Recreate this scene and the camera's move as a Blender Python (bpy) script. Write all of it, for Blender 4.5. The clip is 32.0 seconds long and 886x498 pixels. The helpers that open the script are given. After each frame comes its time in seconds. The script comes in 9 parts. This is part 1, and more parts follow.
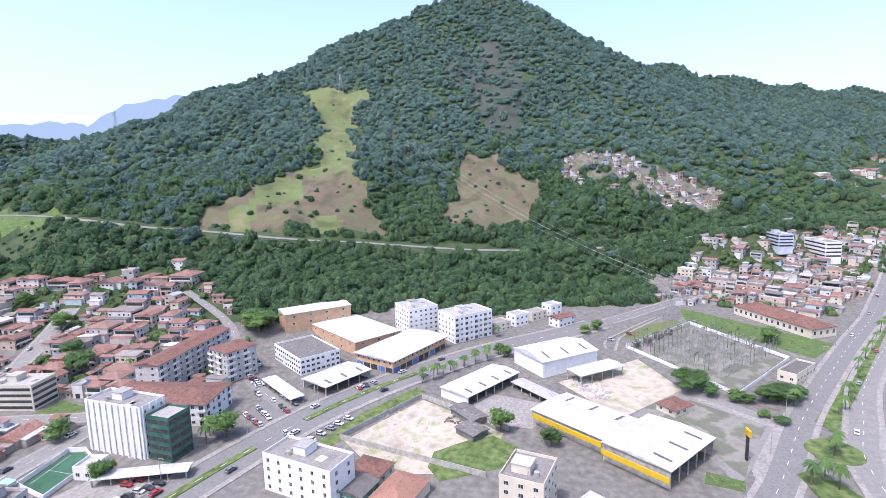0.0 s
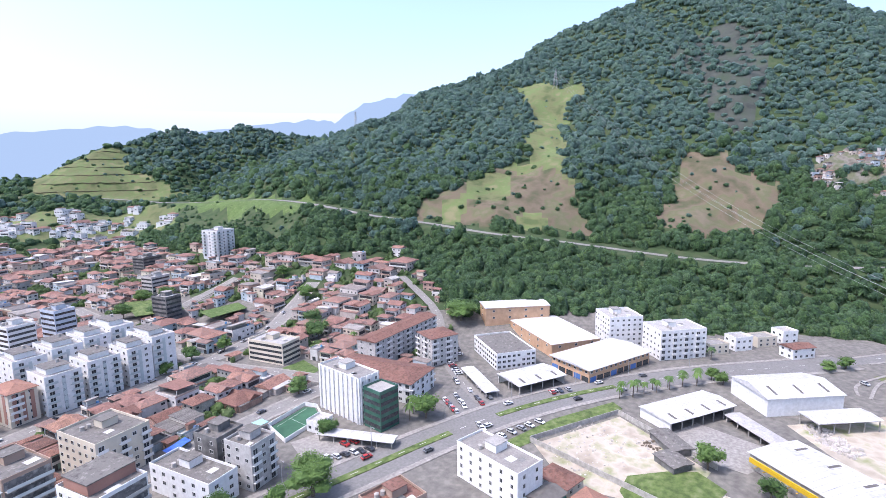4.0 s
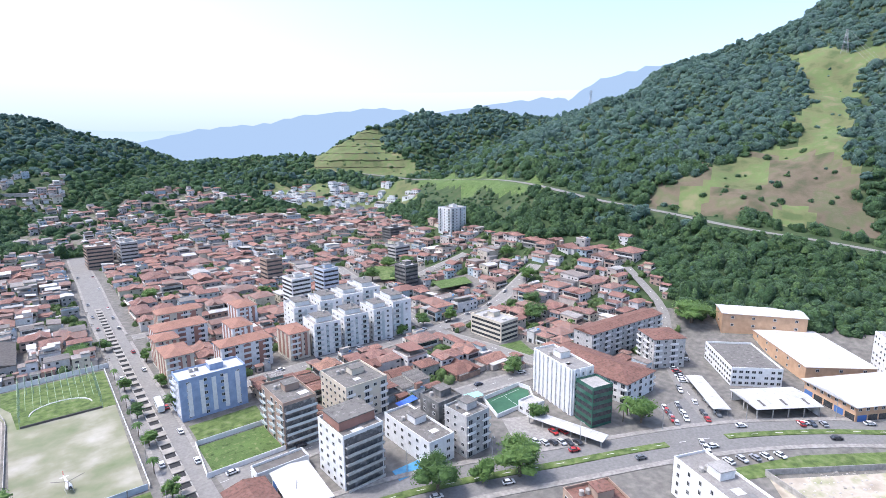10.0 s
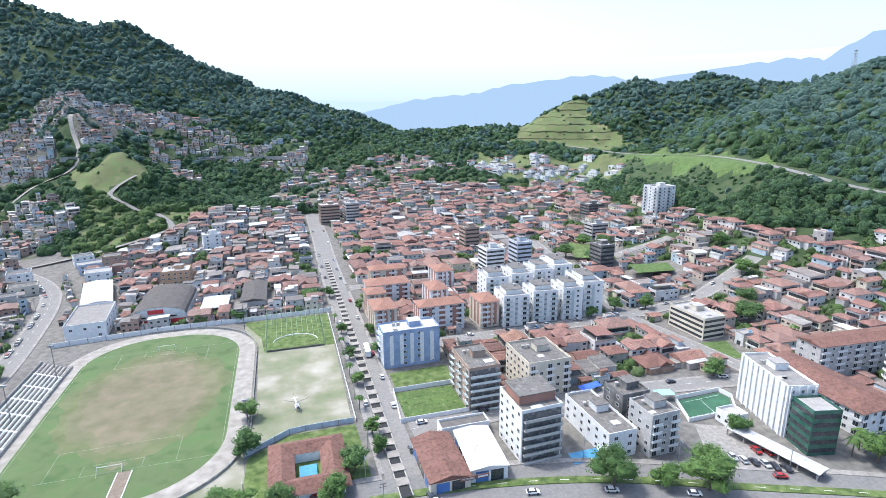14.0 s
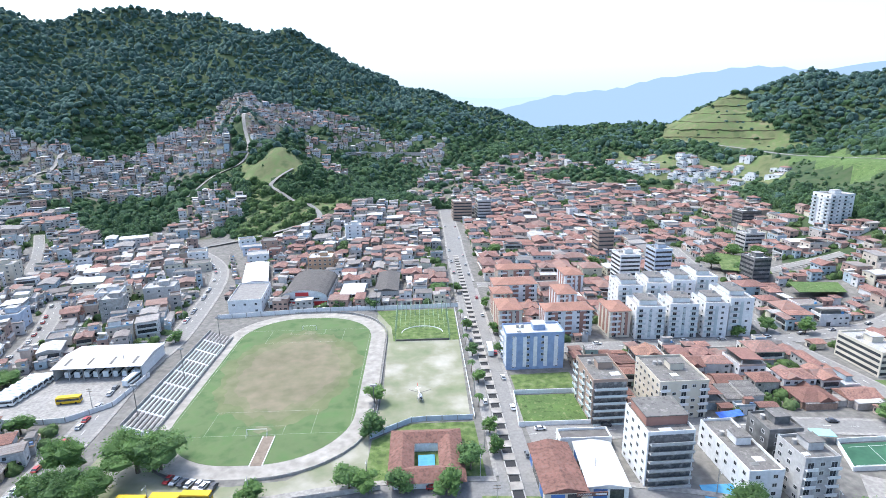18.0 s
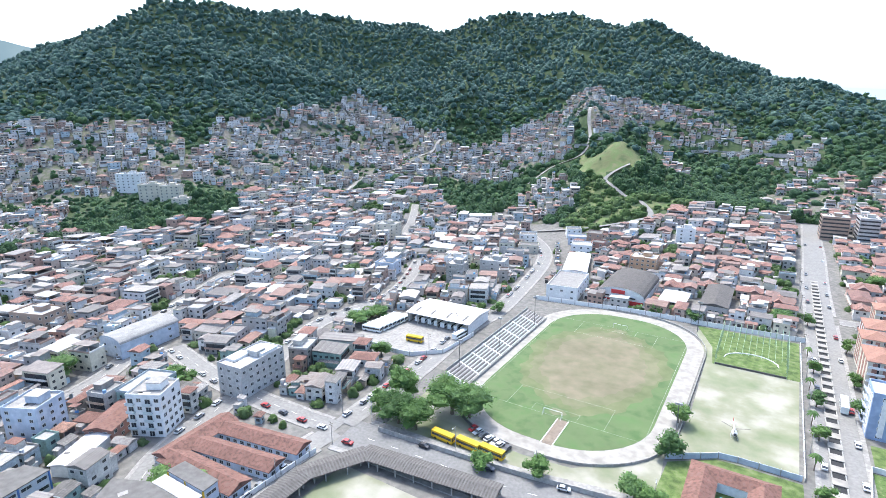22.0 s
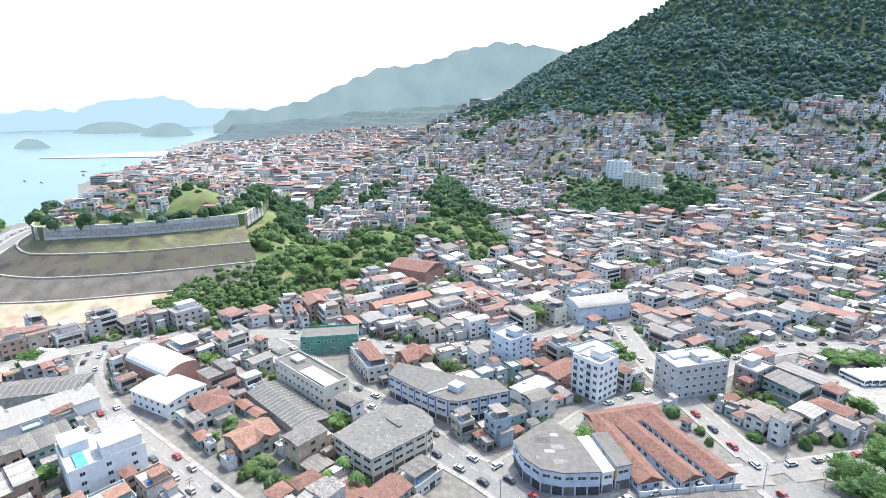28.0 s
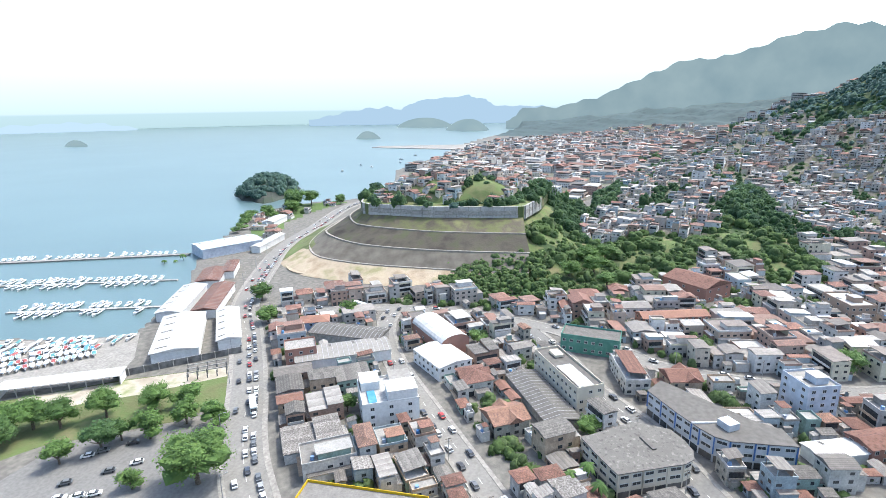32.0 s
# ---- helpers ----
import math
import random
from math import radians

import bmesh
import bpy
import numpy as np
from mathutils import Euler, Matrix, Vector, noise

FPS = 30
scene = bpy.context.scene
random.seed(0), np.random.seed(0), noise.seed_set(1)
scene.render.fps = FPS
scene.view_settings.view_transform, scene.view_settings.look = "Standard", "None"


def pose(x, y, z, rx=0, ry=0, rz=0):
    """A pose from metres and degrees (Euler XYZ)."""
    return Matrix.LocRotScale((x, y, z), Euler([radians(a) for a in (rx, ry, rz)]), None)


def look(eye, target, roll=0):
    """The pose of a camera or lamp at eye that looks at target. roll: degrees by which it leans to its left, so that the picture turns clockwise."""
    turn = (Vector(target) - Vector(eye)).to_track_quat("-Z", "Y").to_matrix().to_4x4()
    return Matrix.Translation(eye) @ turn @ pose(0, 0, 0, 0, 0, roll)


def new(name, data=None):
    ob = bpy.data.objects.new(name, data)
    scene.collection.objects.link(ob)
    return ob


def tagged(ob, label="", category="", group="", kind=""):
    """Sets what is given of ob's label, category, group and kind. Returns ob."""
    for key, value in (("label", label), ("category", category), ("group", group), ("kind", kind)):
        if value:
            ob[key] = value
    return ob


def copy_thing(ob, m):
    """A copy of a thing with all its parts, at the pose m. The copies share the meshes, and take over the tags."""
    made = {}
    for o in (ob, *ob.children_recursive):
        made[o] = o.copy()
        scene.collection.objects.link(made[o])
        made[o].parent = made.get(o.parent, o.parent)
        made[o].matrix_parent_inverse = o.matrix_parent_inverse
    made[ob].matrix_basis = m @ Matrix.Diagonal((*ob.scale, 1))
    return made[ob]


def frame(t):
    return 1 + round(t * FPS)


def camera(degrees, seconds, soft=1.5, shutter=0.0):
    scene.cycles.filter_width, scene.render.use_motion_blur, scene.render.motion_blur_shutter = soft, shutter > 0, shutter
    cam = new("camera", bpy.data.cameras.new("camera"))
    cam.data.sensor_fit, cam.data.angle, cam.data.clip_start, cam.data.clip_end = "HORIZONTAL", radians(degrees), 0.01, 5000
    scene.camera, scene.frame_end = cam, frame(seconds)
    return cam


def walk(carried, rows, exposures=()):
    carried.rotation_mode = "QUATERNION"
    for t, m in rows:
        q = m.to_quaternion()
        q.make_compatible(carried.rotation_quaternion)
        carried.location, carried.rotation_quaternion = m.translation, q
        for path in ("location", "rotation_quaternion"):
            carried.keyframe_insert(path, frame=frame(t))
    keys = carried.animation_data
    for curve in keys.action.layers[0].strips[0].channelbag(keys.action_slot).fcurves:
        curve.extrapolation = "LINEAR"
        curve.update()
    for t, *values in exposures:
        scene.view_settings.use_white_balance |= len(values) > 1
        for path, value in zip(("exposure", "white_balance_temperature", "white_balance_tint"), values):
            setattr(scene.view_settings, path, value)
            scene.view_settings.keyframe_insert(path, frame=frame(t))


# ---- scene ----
cam = camera(79.5, 32.0, soft=0.5)
# seconds, x, y, z, yaw, pitch, roll
PATH = (
    (0.0, -1.90, -1.36, 100.99, -84.04, -8.67, 1.49),
    (0.5, -1.64, -1.27, 101.34, -81.17, -8.64, 1.36),
    (1.0, -1.50, -1.22, 101.74, -78.76, -8.63, 1.28),
    (1.5, -1.43, -1.22, 102.26, -76.23, -8.68, 1.15),
    (2.0, -1.34, -1.06, 102.82, -73.34, -8.73, 1.06),
    (2.5, -1.25, -0.84, 103.37, -70.24, -8.80, 0.94),
    (3.0, -1.16, -0.70, 104.02, -67.04, -8.86, 0.83),
    (3.5, -0.92, -0.54, 104.54, -64.41, -8.92, 0.74),
    (5.5, -0.95, -0.06, 106.26, -55.48, -9.11, 0.53),
    (6.0, -0.95, 0.09, 106.68, -52.75, -9.16, 0.47),
    (6.5, -0.85, 0.21, 106.96, -50.35, -9.20, 0.44),
    (7.0, -0.67, 0.24, 107.29, -48.04, -9.24, 0.47),
    (7.5, -0.70, 0.17, 107.66, -45.98, -9.27, 0.45),
    (8.0, -0.75, 0.02, 108.10, -45.19, -9.34, 0.56),
    (8.5, -0.72, -0.12, 108.43, -43.70, -9.51, 0.56),
    (9.0, -0.79, -0.17, 108.77, -41.85, -9.72, 0.53),
    (9.5, -0.91, -0.18, 109.12, -40.24, -9.93, 0.51),
    (10.0, -0.94, -0.12, 109.44, -38.15, -11.09, 0.45),
    (10.5, -0.95, -0.08, 109.82, -35.94, -13.06, 0.42),
    (11.0, -0.88, 0.02, 110.32, -33.29, -13.88, 0.43),
    (11.5, -0.71, 0.04, 110.73, -29.96, -13.95, 0.41),
    (12.0, -0.57, -0.09, 111.18, -26.50, -14.02, 0.41),
    (12.5, -0.46, -0.16, 111.59, -23.88, -14.06, 0.40),
    (13.0, -0.49, -0.21, 111.96, -20.82, -14.11, 0.37),
    (13.5, -0.57, -0.33, 112.33, -18.53, -14.12, 0.39),
    (15.5, -0.63, -0.46, 113.50, -12.20, -14.24, 0.41),
    (16.0, -0.49, -0.34, 113.76, -9.76, -14.30, 0.46),
    (16.5, -0.20, -0.22, 113.96, -7.40, -14.34, 0.50),
    (17.0, 0.03, -0.14, 114.14, -5.24, -14.35, 0.58),
    (17.5, 0.20, -0.10, 114.34, -3.65, -14.36, 0.60),
    (18.0, 0.16, -0.08, 114.58, -2.63, -14.40, 0.64),
    (18.5, 0.02, -0.05, 114.81, -1.52, -14.43, 0.69),
    (19.0, 0.01, 0.00, 115.00, 0.00, -14.43, 0.68),
    (19.5, 0.09, 0.18, 115.20, 2.42, -14.46, 0.69),
    (20.0, 0.13, 0.34, 115.35, 7.37, -14.56, 0.66),
    (20.5, 0.21, 0.55, 115.40, 13.21, -14.64, 0.61),
    (21.0, 0.20, 0.68, 115.25, 19.70, -14.71, 0.54),
    (21.5, 0.42, 0.56, 114.78, 26.69, -14.71, 0.36),
    (22.0, 0.80, 0.44, 113.96, 32.33, -14.63, 0.42),
    (22.5, 1.16, 0.40, 112.89, 39.04, -14.51, 0.58),
    (23.0, 1.21, 0.54, 112.30, 44.97, -14.45, 0.48),
    (23.5, 1.16, 0.72, 112.44, 50.18, -14.52, 0.47),
    (24.0, 1.20, 0.89, 112.84, 53.68, -14.67, 0.42),
    (24.5, 1.21, 1.18, 113.28, 57.36, -14.80, 0.49),
    (25.0, 1.26, 1.47, 113.56, 60.90, -14.86, 0.50),
    (25.5, 1.15, 1.61, 113.56, 64.79, -14.88, 0.49),
    (27.5, 0.22, 1.35, 113.19, 77.31, -14.83, 0.63),
    (28.0, 0.10, 1.19, 113.32, 80.86, -14.85, 0.63),
    (28.5, -0.00, 1.01, 113.53, 84.65, -14.89, 0.69),
    (29.0, 0.14, 0.90, 113.73, 88.27, -14.91, 0.72),
    (29.5, 0.24, 0.74, 113.90, 92.20, -14.87, 0.69),
    (30.0, 0.25, 0.69, 113.93, 96.14, -14.85, 0.70),
    (30.5, 0.26, 0.70, 113.91, 100.26, -14.82, 0.73),
    (31.0, 0.24, 0.74, 113.92, 103.98, -14.81, 0.80),
    (31.5, 0.27, 0.72, 113.94, 107.52, -14.77, 0.83),
    (32.0, 0.32, 0.66, 114.01, 110.24, -14.76, 0.89),
)
walk(cam, [(t, pose(x, y, z, 90 + p, r, w)) for t, x, y, z, w, p, r in PATH],
     [(0, 1.36, 5950, 20), (9, 1.39, 5930, 15), (13, 1.42, 5950, 9), (17, 1.54, 5820, 7), (19, 1.56, 5820, 7), (21, 1.66, 5860, 7), (23, 1.97, 5950, 7), (25.5, 2.1, 6050, 6), (28, 1.93, 6250, 5), (30, 1.75, 6250, 5), (32, 1.6, 6250, 5)])
# ---- light ----
SUN_BEARING, SUN_HEIGHT = 52, 62
world = bpy.data.worlds.new("sky")
scene.world = world
world.use_nodes = True
wn = world.node_tree.nodes
sky = wn.new("ShaderNodeTexSky")
sky.sky_type = "NISHITA"
sky.sun_disc = False
sky.sun_elevation = radians(SUN_HEIGHT)
sky.sun_rotation = radians(-SUN_BEARING)
sky.air_density, sky.dust_density, sky.ozone_density = 1.0, 3.5, 1.2
wn["Background"].inputs["Strength"].default_value = 0.15
world.node_tree.links.new(sky.outputs[0], wn["Background"].inputs["Color"])
sun_dir = Vector((-math.sin(radians(SUN_BEARING)) * math.cos(radians(SUN_HEIGHT)), math.cos(radians(SUN_BEARING)) * math.cos(radians(SUN_HEIGHT)), math.sin(radians(SUN_HEIGHT))))
sun = new("sun", bpy.data.lights.new("sun", "SUN"))
sun.data.energy, sun.data.angle, sun.data.color = 1.4, radians(2.5), (1.0, 0.95, 0.88)
sun.matrix_world = look(sun_dir * 900, (0, 0, 0))


# ---- materials ----
def material(name, colours, scale=1.0, rough=0.8, metal=0.0, vary="", stain=0.25, bump=0.0, bump_scale=6.0, sheen=0.0, steps=False, spec=0.3, leafy=0.0, rows=0.0, grain_depth=None, mottle=0.0, relief_depth=0.3):
    """A surface. colours: one, or several that a noise (vary '') or a random number per object or per island mixes; stain: depth of
    broad weathering; bump: fine relief; mottle: how far single tiles or leaves stray from the piece's own colour."""
    m = bpy.data.materials.new(name)
    m.use_nodes = True
    n, l = m.node_tree.nodes, m.node_tree.links
    b = n["Principled BSDF"]
    co = n.new("ShaderNodeTexCoord")
    geo = n.new("ShaderNodeNewGeometry")
    ramp = n.new("ShaderNodeValToRGB")
    e = ramp.color_ramp.elements
    colours = list(colours) * 2 if len(colours) == 1 else colours
    while len(e) < len(colours):
        e.new(0.5)
    for k, c in enumerate(colours):
        e[k].position = k / len(colours) if steps else k / max(1, len(colours) - 1)
        e[k].color = (*c, 1)
    if steps:
        ramp.color_ramp.interpolation = "CONSTANT"
    fine = n.new("ShaderNodeTexNoise")
    fine.inputs["Scale"].default_value = scale
    fine.inputs["Detail"].default_value = 6
    l.new(geo.outputs["Position"], fine.inputs["Vector"])
    if vary == "object":
        info = n.new("ShaderNodeObjectInfo")
        pick = info.outputs["Random"]
    elif vary == "island":
        pick = geo.outputs["Random Per Island"]
    else:
        wide = n.new("ShaderNodeMapRange")
        wide.inputs["From Min"].default_value, wide.inputs["From Max"].default_value = 0.32, 0.68
        l.new(fine.outputs[0], wide.inputs[0])
        l.new(wide.outputs[0], ramp.inputs[0])
    if vary and mottle:
        stray = n.new("ShaderNodeMath")
        stray.operation = "MULTIPLY_ADD"
        stray.inputs[1].default_value = mottle
        l.new(fine.outputs[0], stray.inputs[0])
        back = n.new("ShaderNodeMath")
        back.operation = "ADD"
        back.inputs[1].default_value = -0.5 * mottle
        l.new(pick, back.inputs[0])
        l.new(back.outputs[0], stray.inputs[2])
        l.new(stray.outputs[0], ramp.inputs[0])
    elif vary:
        l.new(pick, ramp.inputs[0])
    broad = n.new("ShaderNodeTexNoise")
    broad.inputs["Scale"].default_value = scale * 0.23
    broad.inputs["Detail"].default_value = 8
    broad.inputs["Roughness"].default_value = 0.65
    l.new(geo.outputs["Position"], broad.inputs["Vector"])
    grime = n.new("ShaderNodeMapRange")
    grime.inputs["From Min"].default_value, grime.inputs["From Max"].default_value = 0.22, 0.74
    grime.inputs["To Min"].default_value, grime.inputs["To Max"].default_value = 1 - stain, 1.0
    l.new(broad.outputs[0], grime.inputs[0])
    grain = n.new("ShaderNodeMapRange")
    grain.inputs["From Min"].default_value, grain.inputs["From Max"].default_value = 0.25, 0.75
    grain.inputs["To Min"].default_value, grain.inputs["To Max"].default_value = 1 - (stain * 0.5 if grain_depth is None else grain_depth), 1.0 + (stain * 0.2 if grain_depth is None else grain_depth * 0.35)
    l.new(fine.outputs[0], grain.inputs[0])
    both = n.new("ShaderNodeMath")
    both.operation = "MULTIPLY"
    l.new(grime.outputs[0], both.inputs[0])
    l.new(grain.outputs[0], both.inputs[1])
    mul = n.new("ShaderNodeVectorMath")
    mul.operation = "SCALE"
    l.new(ramp.outputs[0], mul.inputs[0])
    l.new(both.outputs[0], mul.inputs["Scale"])
    l.new(mul.outputs[0], b.inputs["Base Color"])
    b.inputs["Roughness"].default_value, b.inputs["Metallic"].default_value = rough, metal
    b.inputs["Specular IOR Level"].default_value = spec
    # pale blue sheen put on foliage in place of haze
    if sheen:
        b.inputs["Sheen Weight"].default_value = sheen
        b.inputs["Sheen Roughness"].default_value = 0.6
        b.inputs["Sheen Tint"].default_value = (0.75, 0.87, 1.0, 1)
    if bump:
        relief = n.new("ShaderNodeTexNoise")
        relief.inputs["Scale"].default_value = bump_scale
        relief.inputs["Detail"].default_value = 4
        l.new(geo.outputs["Position"], relief.inputs["Vector"])
        bp = n.new("ShaderNodeBump")
        bp.inputs["Strength"].default_value = bump
        bp.inputs["Distance"].default_value = relief_depth
        l.new(relief.outputs[0], bp.inputs["Height"])
        l.new(bp.outputs[0], b.inputs["Normal"])
    if rows:
        # courses of tiles or sheets, stepping down the slope
        sep = n.new("ShaderNodeSeparateXYZ")
        l.new(co.outputs["Object"], sep.inputs[0])
        saw = n.new("ShaderNodeMath")
        saw.operation = "MULTIPLY"
        saw.inputs[1].default_value = rows
        l.new(sep.outputs["Z"], saw.inputs[0])
        tooth = n.new("ShaderNodeMath")
        tooth.operation = "FRACT"
        l.new(saw.outputs[0], tooth.inputs[0])
        dim = n.new("ShaderNodeMapRange")
        dim.inputs["To Min"].default_value, dim.inputs["To Max"].default_value = 0.72, 1.08
        l.new(tooth.outputs[0], dim.inputs[0])
        more = n.new("ShaderNodeMath")
        more.operation = "MULTIPLY"
        l.new(both.outputs[0], more.inputs[0])
        l.new(dim.outputs[0], more.inputs[1])
        l.new(more.outputs[0], mul.inputs["Scale"])
    if leafy:
        # thin leaves let light through
        tr = n.new("ShaderNodeBsdfTranslucent")
        l.new(mul.outputs[0], tr.inputs["Color"])
        mix = n.new("ShaderNodeMixShader")
        mix.inputs[0].default_value = leafy
        l.new(b.outputs[0], mix.inputs[1])
        l.new(tr.outputs[0], mix.inputs[2])
        l.new(mix.outputs[0], n["Material Output"].inputs[0])
    return m


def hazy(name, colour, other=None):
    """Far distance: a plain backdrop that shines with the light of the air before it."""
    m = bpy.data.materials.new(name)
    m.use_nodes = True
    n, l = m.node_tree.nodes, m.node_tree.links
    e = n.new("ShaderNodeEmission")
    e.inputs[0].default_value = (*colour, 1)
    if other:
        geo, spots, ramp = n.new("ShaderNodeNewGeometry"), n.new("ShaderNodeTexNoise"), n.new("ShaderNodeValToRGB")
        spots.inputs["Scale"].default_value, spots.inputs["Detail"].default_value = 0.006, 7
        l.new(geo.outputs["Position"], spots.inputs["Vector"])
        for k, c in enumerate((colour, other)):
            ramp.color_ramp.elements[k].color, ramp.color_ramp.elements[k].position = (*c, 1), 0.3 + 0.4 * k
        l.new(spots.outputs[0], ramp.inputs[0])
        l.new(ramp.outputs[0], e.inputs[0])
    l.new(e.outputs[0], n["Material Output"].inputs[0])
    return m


M = {}
M["town"] = material("town_ground", [(0.135, 0.128, 0.115), (0.165, 0.156, 0.14), (0.20, 0.188, 0.166)], 0.35, 0.95, stain=0.25, bump=0.3)
M["asphalt"] = material("asphalt", [(0.165, 0.16, 0.152), (0.195, 0.19, 0.181)], 0.9, 0.9, stain=0.2)
M["pale_asphalt"] = material("sun_bleached_asphalt", [(0.20, 0.192, 0.178), (0.235, 0.225, 0.208)], 0.9, 0.9, stain=0.22)
M["pavement"] = material("concrete_pavement", [(0.26, 0.245, 0.222), (0.33, 0.312, 0.285)], 0.8, 0.9, stain=0.35)
M["marking"] = material("road_paint", [(0.72, 0.71, 0.68)], 2.0, 0.7, stain=0.4)
M["grass"] = material("mown_grass", [(0.085, 0.13, 0.04), (0.12, 0.175, 0.05), (0.165, 0.19, 0.085)], 0.35, 1.0, stain=0.35, bump=0.6, bump_scale=3, grain_depth=0.35)
M["lot_grass"] = material("rank_grass", [(0.075, 0.13, 0.036), (0.13, 0.20, 0.06), (0.095, 0.155, 0.045), (0.165, 0.19, 0.085)], 0.5, 1.0, stain=0.45, bump=1.0, bump_scale=1.2, grain_depth=0.45)
M["hill_grass"] = material("dry_hill_grass", [(0.11, 0.15, 0.055), (0.165, 0.175, 0.08), (0.125, 0.175, 0.062), (0.18, 0.17, 0.09)], 0.06, 1.0, stain=0.4, bump=1.0, bump_scale=0.8, grain_depth=0.3)
M["hill_soil"] = material("bare_reddish_hill_soil", [(0.105, 0.13, 0.056), (0.145, 0.132, 0.08), (0.18, 0.143, 0.10), (0.128, 0.138, 0.07), (0.16, 0.135, 0.092)], 0.045, 1.0, stain=0.4, bump=1.0, bump_scale=0.8, grain_depth=0.4)
M["forest_floor"] = material("forest_floor", [(0.035, 0.062, 0.025), (0.055, 0.088, 0.034), (0.07, 0.085, 0.042)], 0.12, 1.0, stain=0.4)
M["bare"] = material("bare_dirt_ground", [(0.36, 0.31, 0.24), (0.48, 0.43, 0.35), (0.22, 0.25, 0.11)], 0.12, 1.0, stain=0.3, bump=0.4)
M["sand"] = material("worn_sandy_pitch", [(0.155, 0.185, 0.095), (0.235, 0.235, 0.16), (0.36, 0.34, 0.285)], 0.06, 1.0, stain=0.25)
M["yard_gravel"] = material("thin_grass_and_gravel_yard", [(0.20, 0.192, 0.165), (0.155, 0.165, 0.115), (0.25, 0.235, 0.205), (0.18, 0.175, 0.15)], 0.12, 1.0, stain=0.3, grain_depth=0.3)
M["pitch"] = material("football_turf", [(0.08, 0.14, 0.048), (0.115, 0.157, 0.068), (0.09, 0.148, 0.053)], 0.12, 1.0, stain=0.3)
M["worn_turf"] = material("worn_brownish_turf", [(0.145, 0.185, 0.08), (0.23, 0.205, 0.13), (0.185, 0.195, 0.10)], 0.07, 1.0, stain=0.2)
M["track"] = material("pale_running_track", [(0.285, 0.262, 0.228), (0.36, 0.335, 0.295)], 0.3, 0.95, stain=0.3)
M["rock"] = material("dark_rock_face", [(0.038, 0.052, 0.045), (0.075, 0.084, 0.072), (0.05, 0.072, 0.045)], 0.05, 0.95, stain=0.5, bump=1.0, bump_scale=0.3)
M["shotcrete"] = material("grey_brown_slope_facing", [(0.135, 0.12, 0.10), (0.185, 0.168, 0.138)], 0.12, 0.95, stain=0.4)
M["concrete"] = material("weathered_concrete", [(0.32, 0.305, 0.28), (0.43, 0.415, 0.385)], 0.7, 0.9, stain=0.3)
M["dark_concrete"] = material("mildewed_concrete", [(0.13, 0.13, 0.125), (0.26, 0.255, 0.245)], 0.3, 0.95, stain=0.5)
M["white"] = material("white_painted_wall", [(0.66, 0.66, 0.645), (0.72, 0.72, 0.71)], 0.9, 0.75, stain=0.16)
M["white_metal"] = material("white_sheet_metal_roof", [(0.50, 0.495, 0.485), (0.60, 0.597, 0.59)], 0.5, 0.55, stain=0.3)
M["roof_grey"] = material("fibre_cement_roof", [(0.145, 0.134, 0.123), (0.22, 0.205, 0.188), (0.29, 0.27, 0.248), (0.19, 0.17, 0.154), (0.43, 0.41, 0.385), (0.225, 0.185, 0.16)], 1.8, 0.9, vary="object", stain=0.45, rows=5, mottle=0.5, grain_depth=0.3)
M["hall_roof"] = material("dark_brown_hall_roof", [(0.085, 0.077, 0.07), (0.12, 0.109, 0.10)], 0.9, 0.9, stain=0.25)
M["roof_clay"] = material("clay_tile_roof", [(0.19, 0.112, 0.09), (0.26, 0.132, 0.10), (0.225, 0.128, 0.105), (0.33, 0.168, 0.122), (0.205, 0.142, 0.122), (0.39, 0.22, 0.155)], 2.4, 0.9, vary="object", stain=0.5, rows=6, mottle=0.9, grain_depth=0.4)
M["roof_pale"] = material("pale_flat_roof", [(0.27, 0.255, 0.235), (0.36, 0.345, 0.32), (0.52, 0.51, 0.49), (0.21, 0.198, 0.182)], 1.6, 0.85, vary="object", stain=0.4, grain_depth=0.25)
M["mildew_roof"] = material("mildewed_flat_roof", [(0.13, 0.122, 0.112), (0.185, 0.174, 0.16), (0.155, 0.146, 0.134), (0.225, 0.212, 0.195)], 0.7, 0.95, stain=0.3, grain_depth=0.3)
M["wall"] = material("rendered_house_wall", [(0.58, 0.57, 0.54), (0.46, 0.43, 0.37), (0.68, 0.67, 0.65), (0.32, 0.30, 0.275), (0.54, 0.42, 0.31), (0.40, 0.47, 0.50), (0.64, 0.62, 0.57), (0.40, 0.27, 0.205), (0.60, 0.58, 0.55), (0.30, 0.42, 0.38)], 1.5, 0.9, vary="object", stain=0.55, steps=True)
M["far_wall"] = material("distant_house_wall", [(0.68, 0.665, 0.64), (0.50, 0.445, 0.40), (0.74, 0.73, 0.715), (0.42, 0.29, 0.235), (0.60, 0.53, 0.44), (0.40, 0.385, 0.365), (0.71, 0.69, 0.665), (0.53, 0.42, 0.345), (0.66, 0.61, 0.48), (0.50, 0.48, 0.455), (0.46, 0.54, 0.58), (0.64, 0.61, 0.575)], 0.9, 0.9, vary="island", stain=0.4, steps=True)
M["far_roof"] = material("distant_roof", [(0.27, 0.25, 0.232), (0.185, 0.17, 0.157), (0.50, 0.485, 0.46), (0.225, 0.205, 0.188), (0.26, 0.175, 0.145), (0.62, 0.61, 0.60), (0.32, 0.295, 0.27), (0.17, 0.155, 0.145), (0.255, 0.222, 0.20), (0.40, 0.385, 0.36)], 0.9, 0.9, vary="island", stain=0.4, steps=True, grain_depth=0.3)
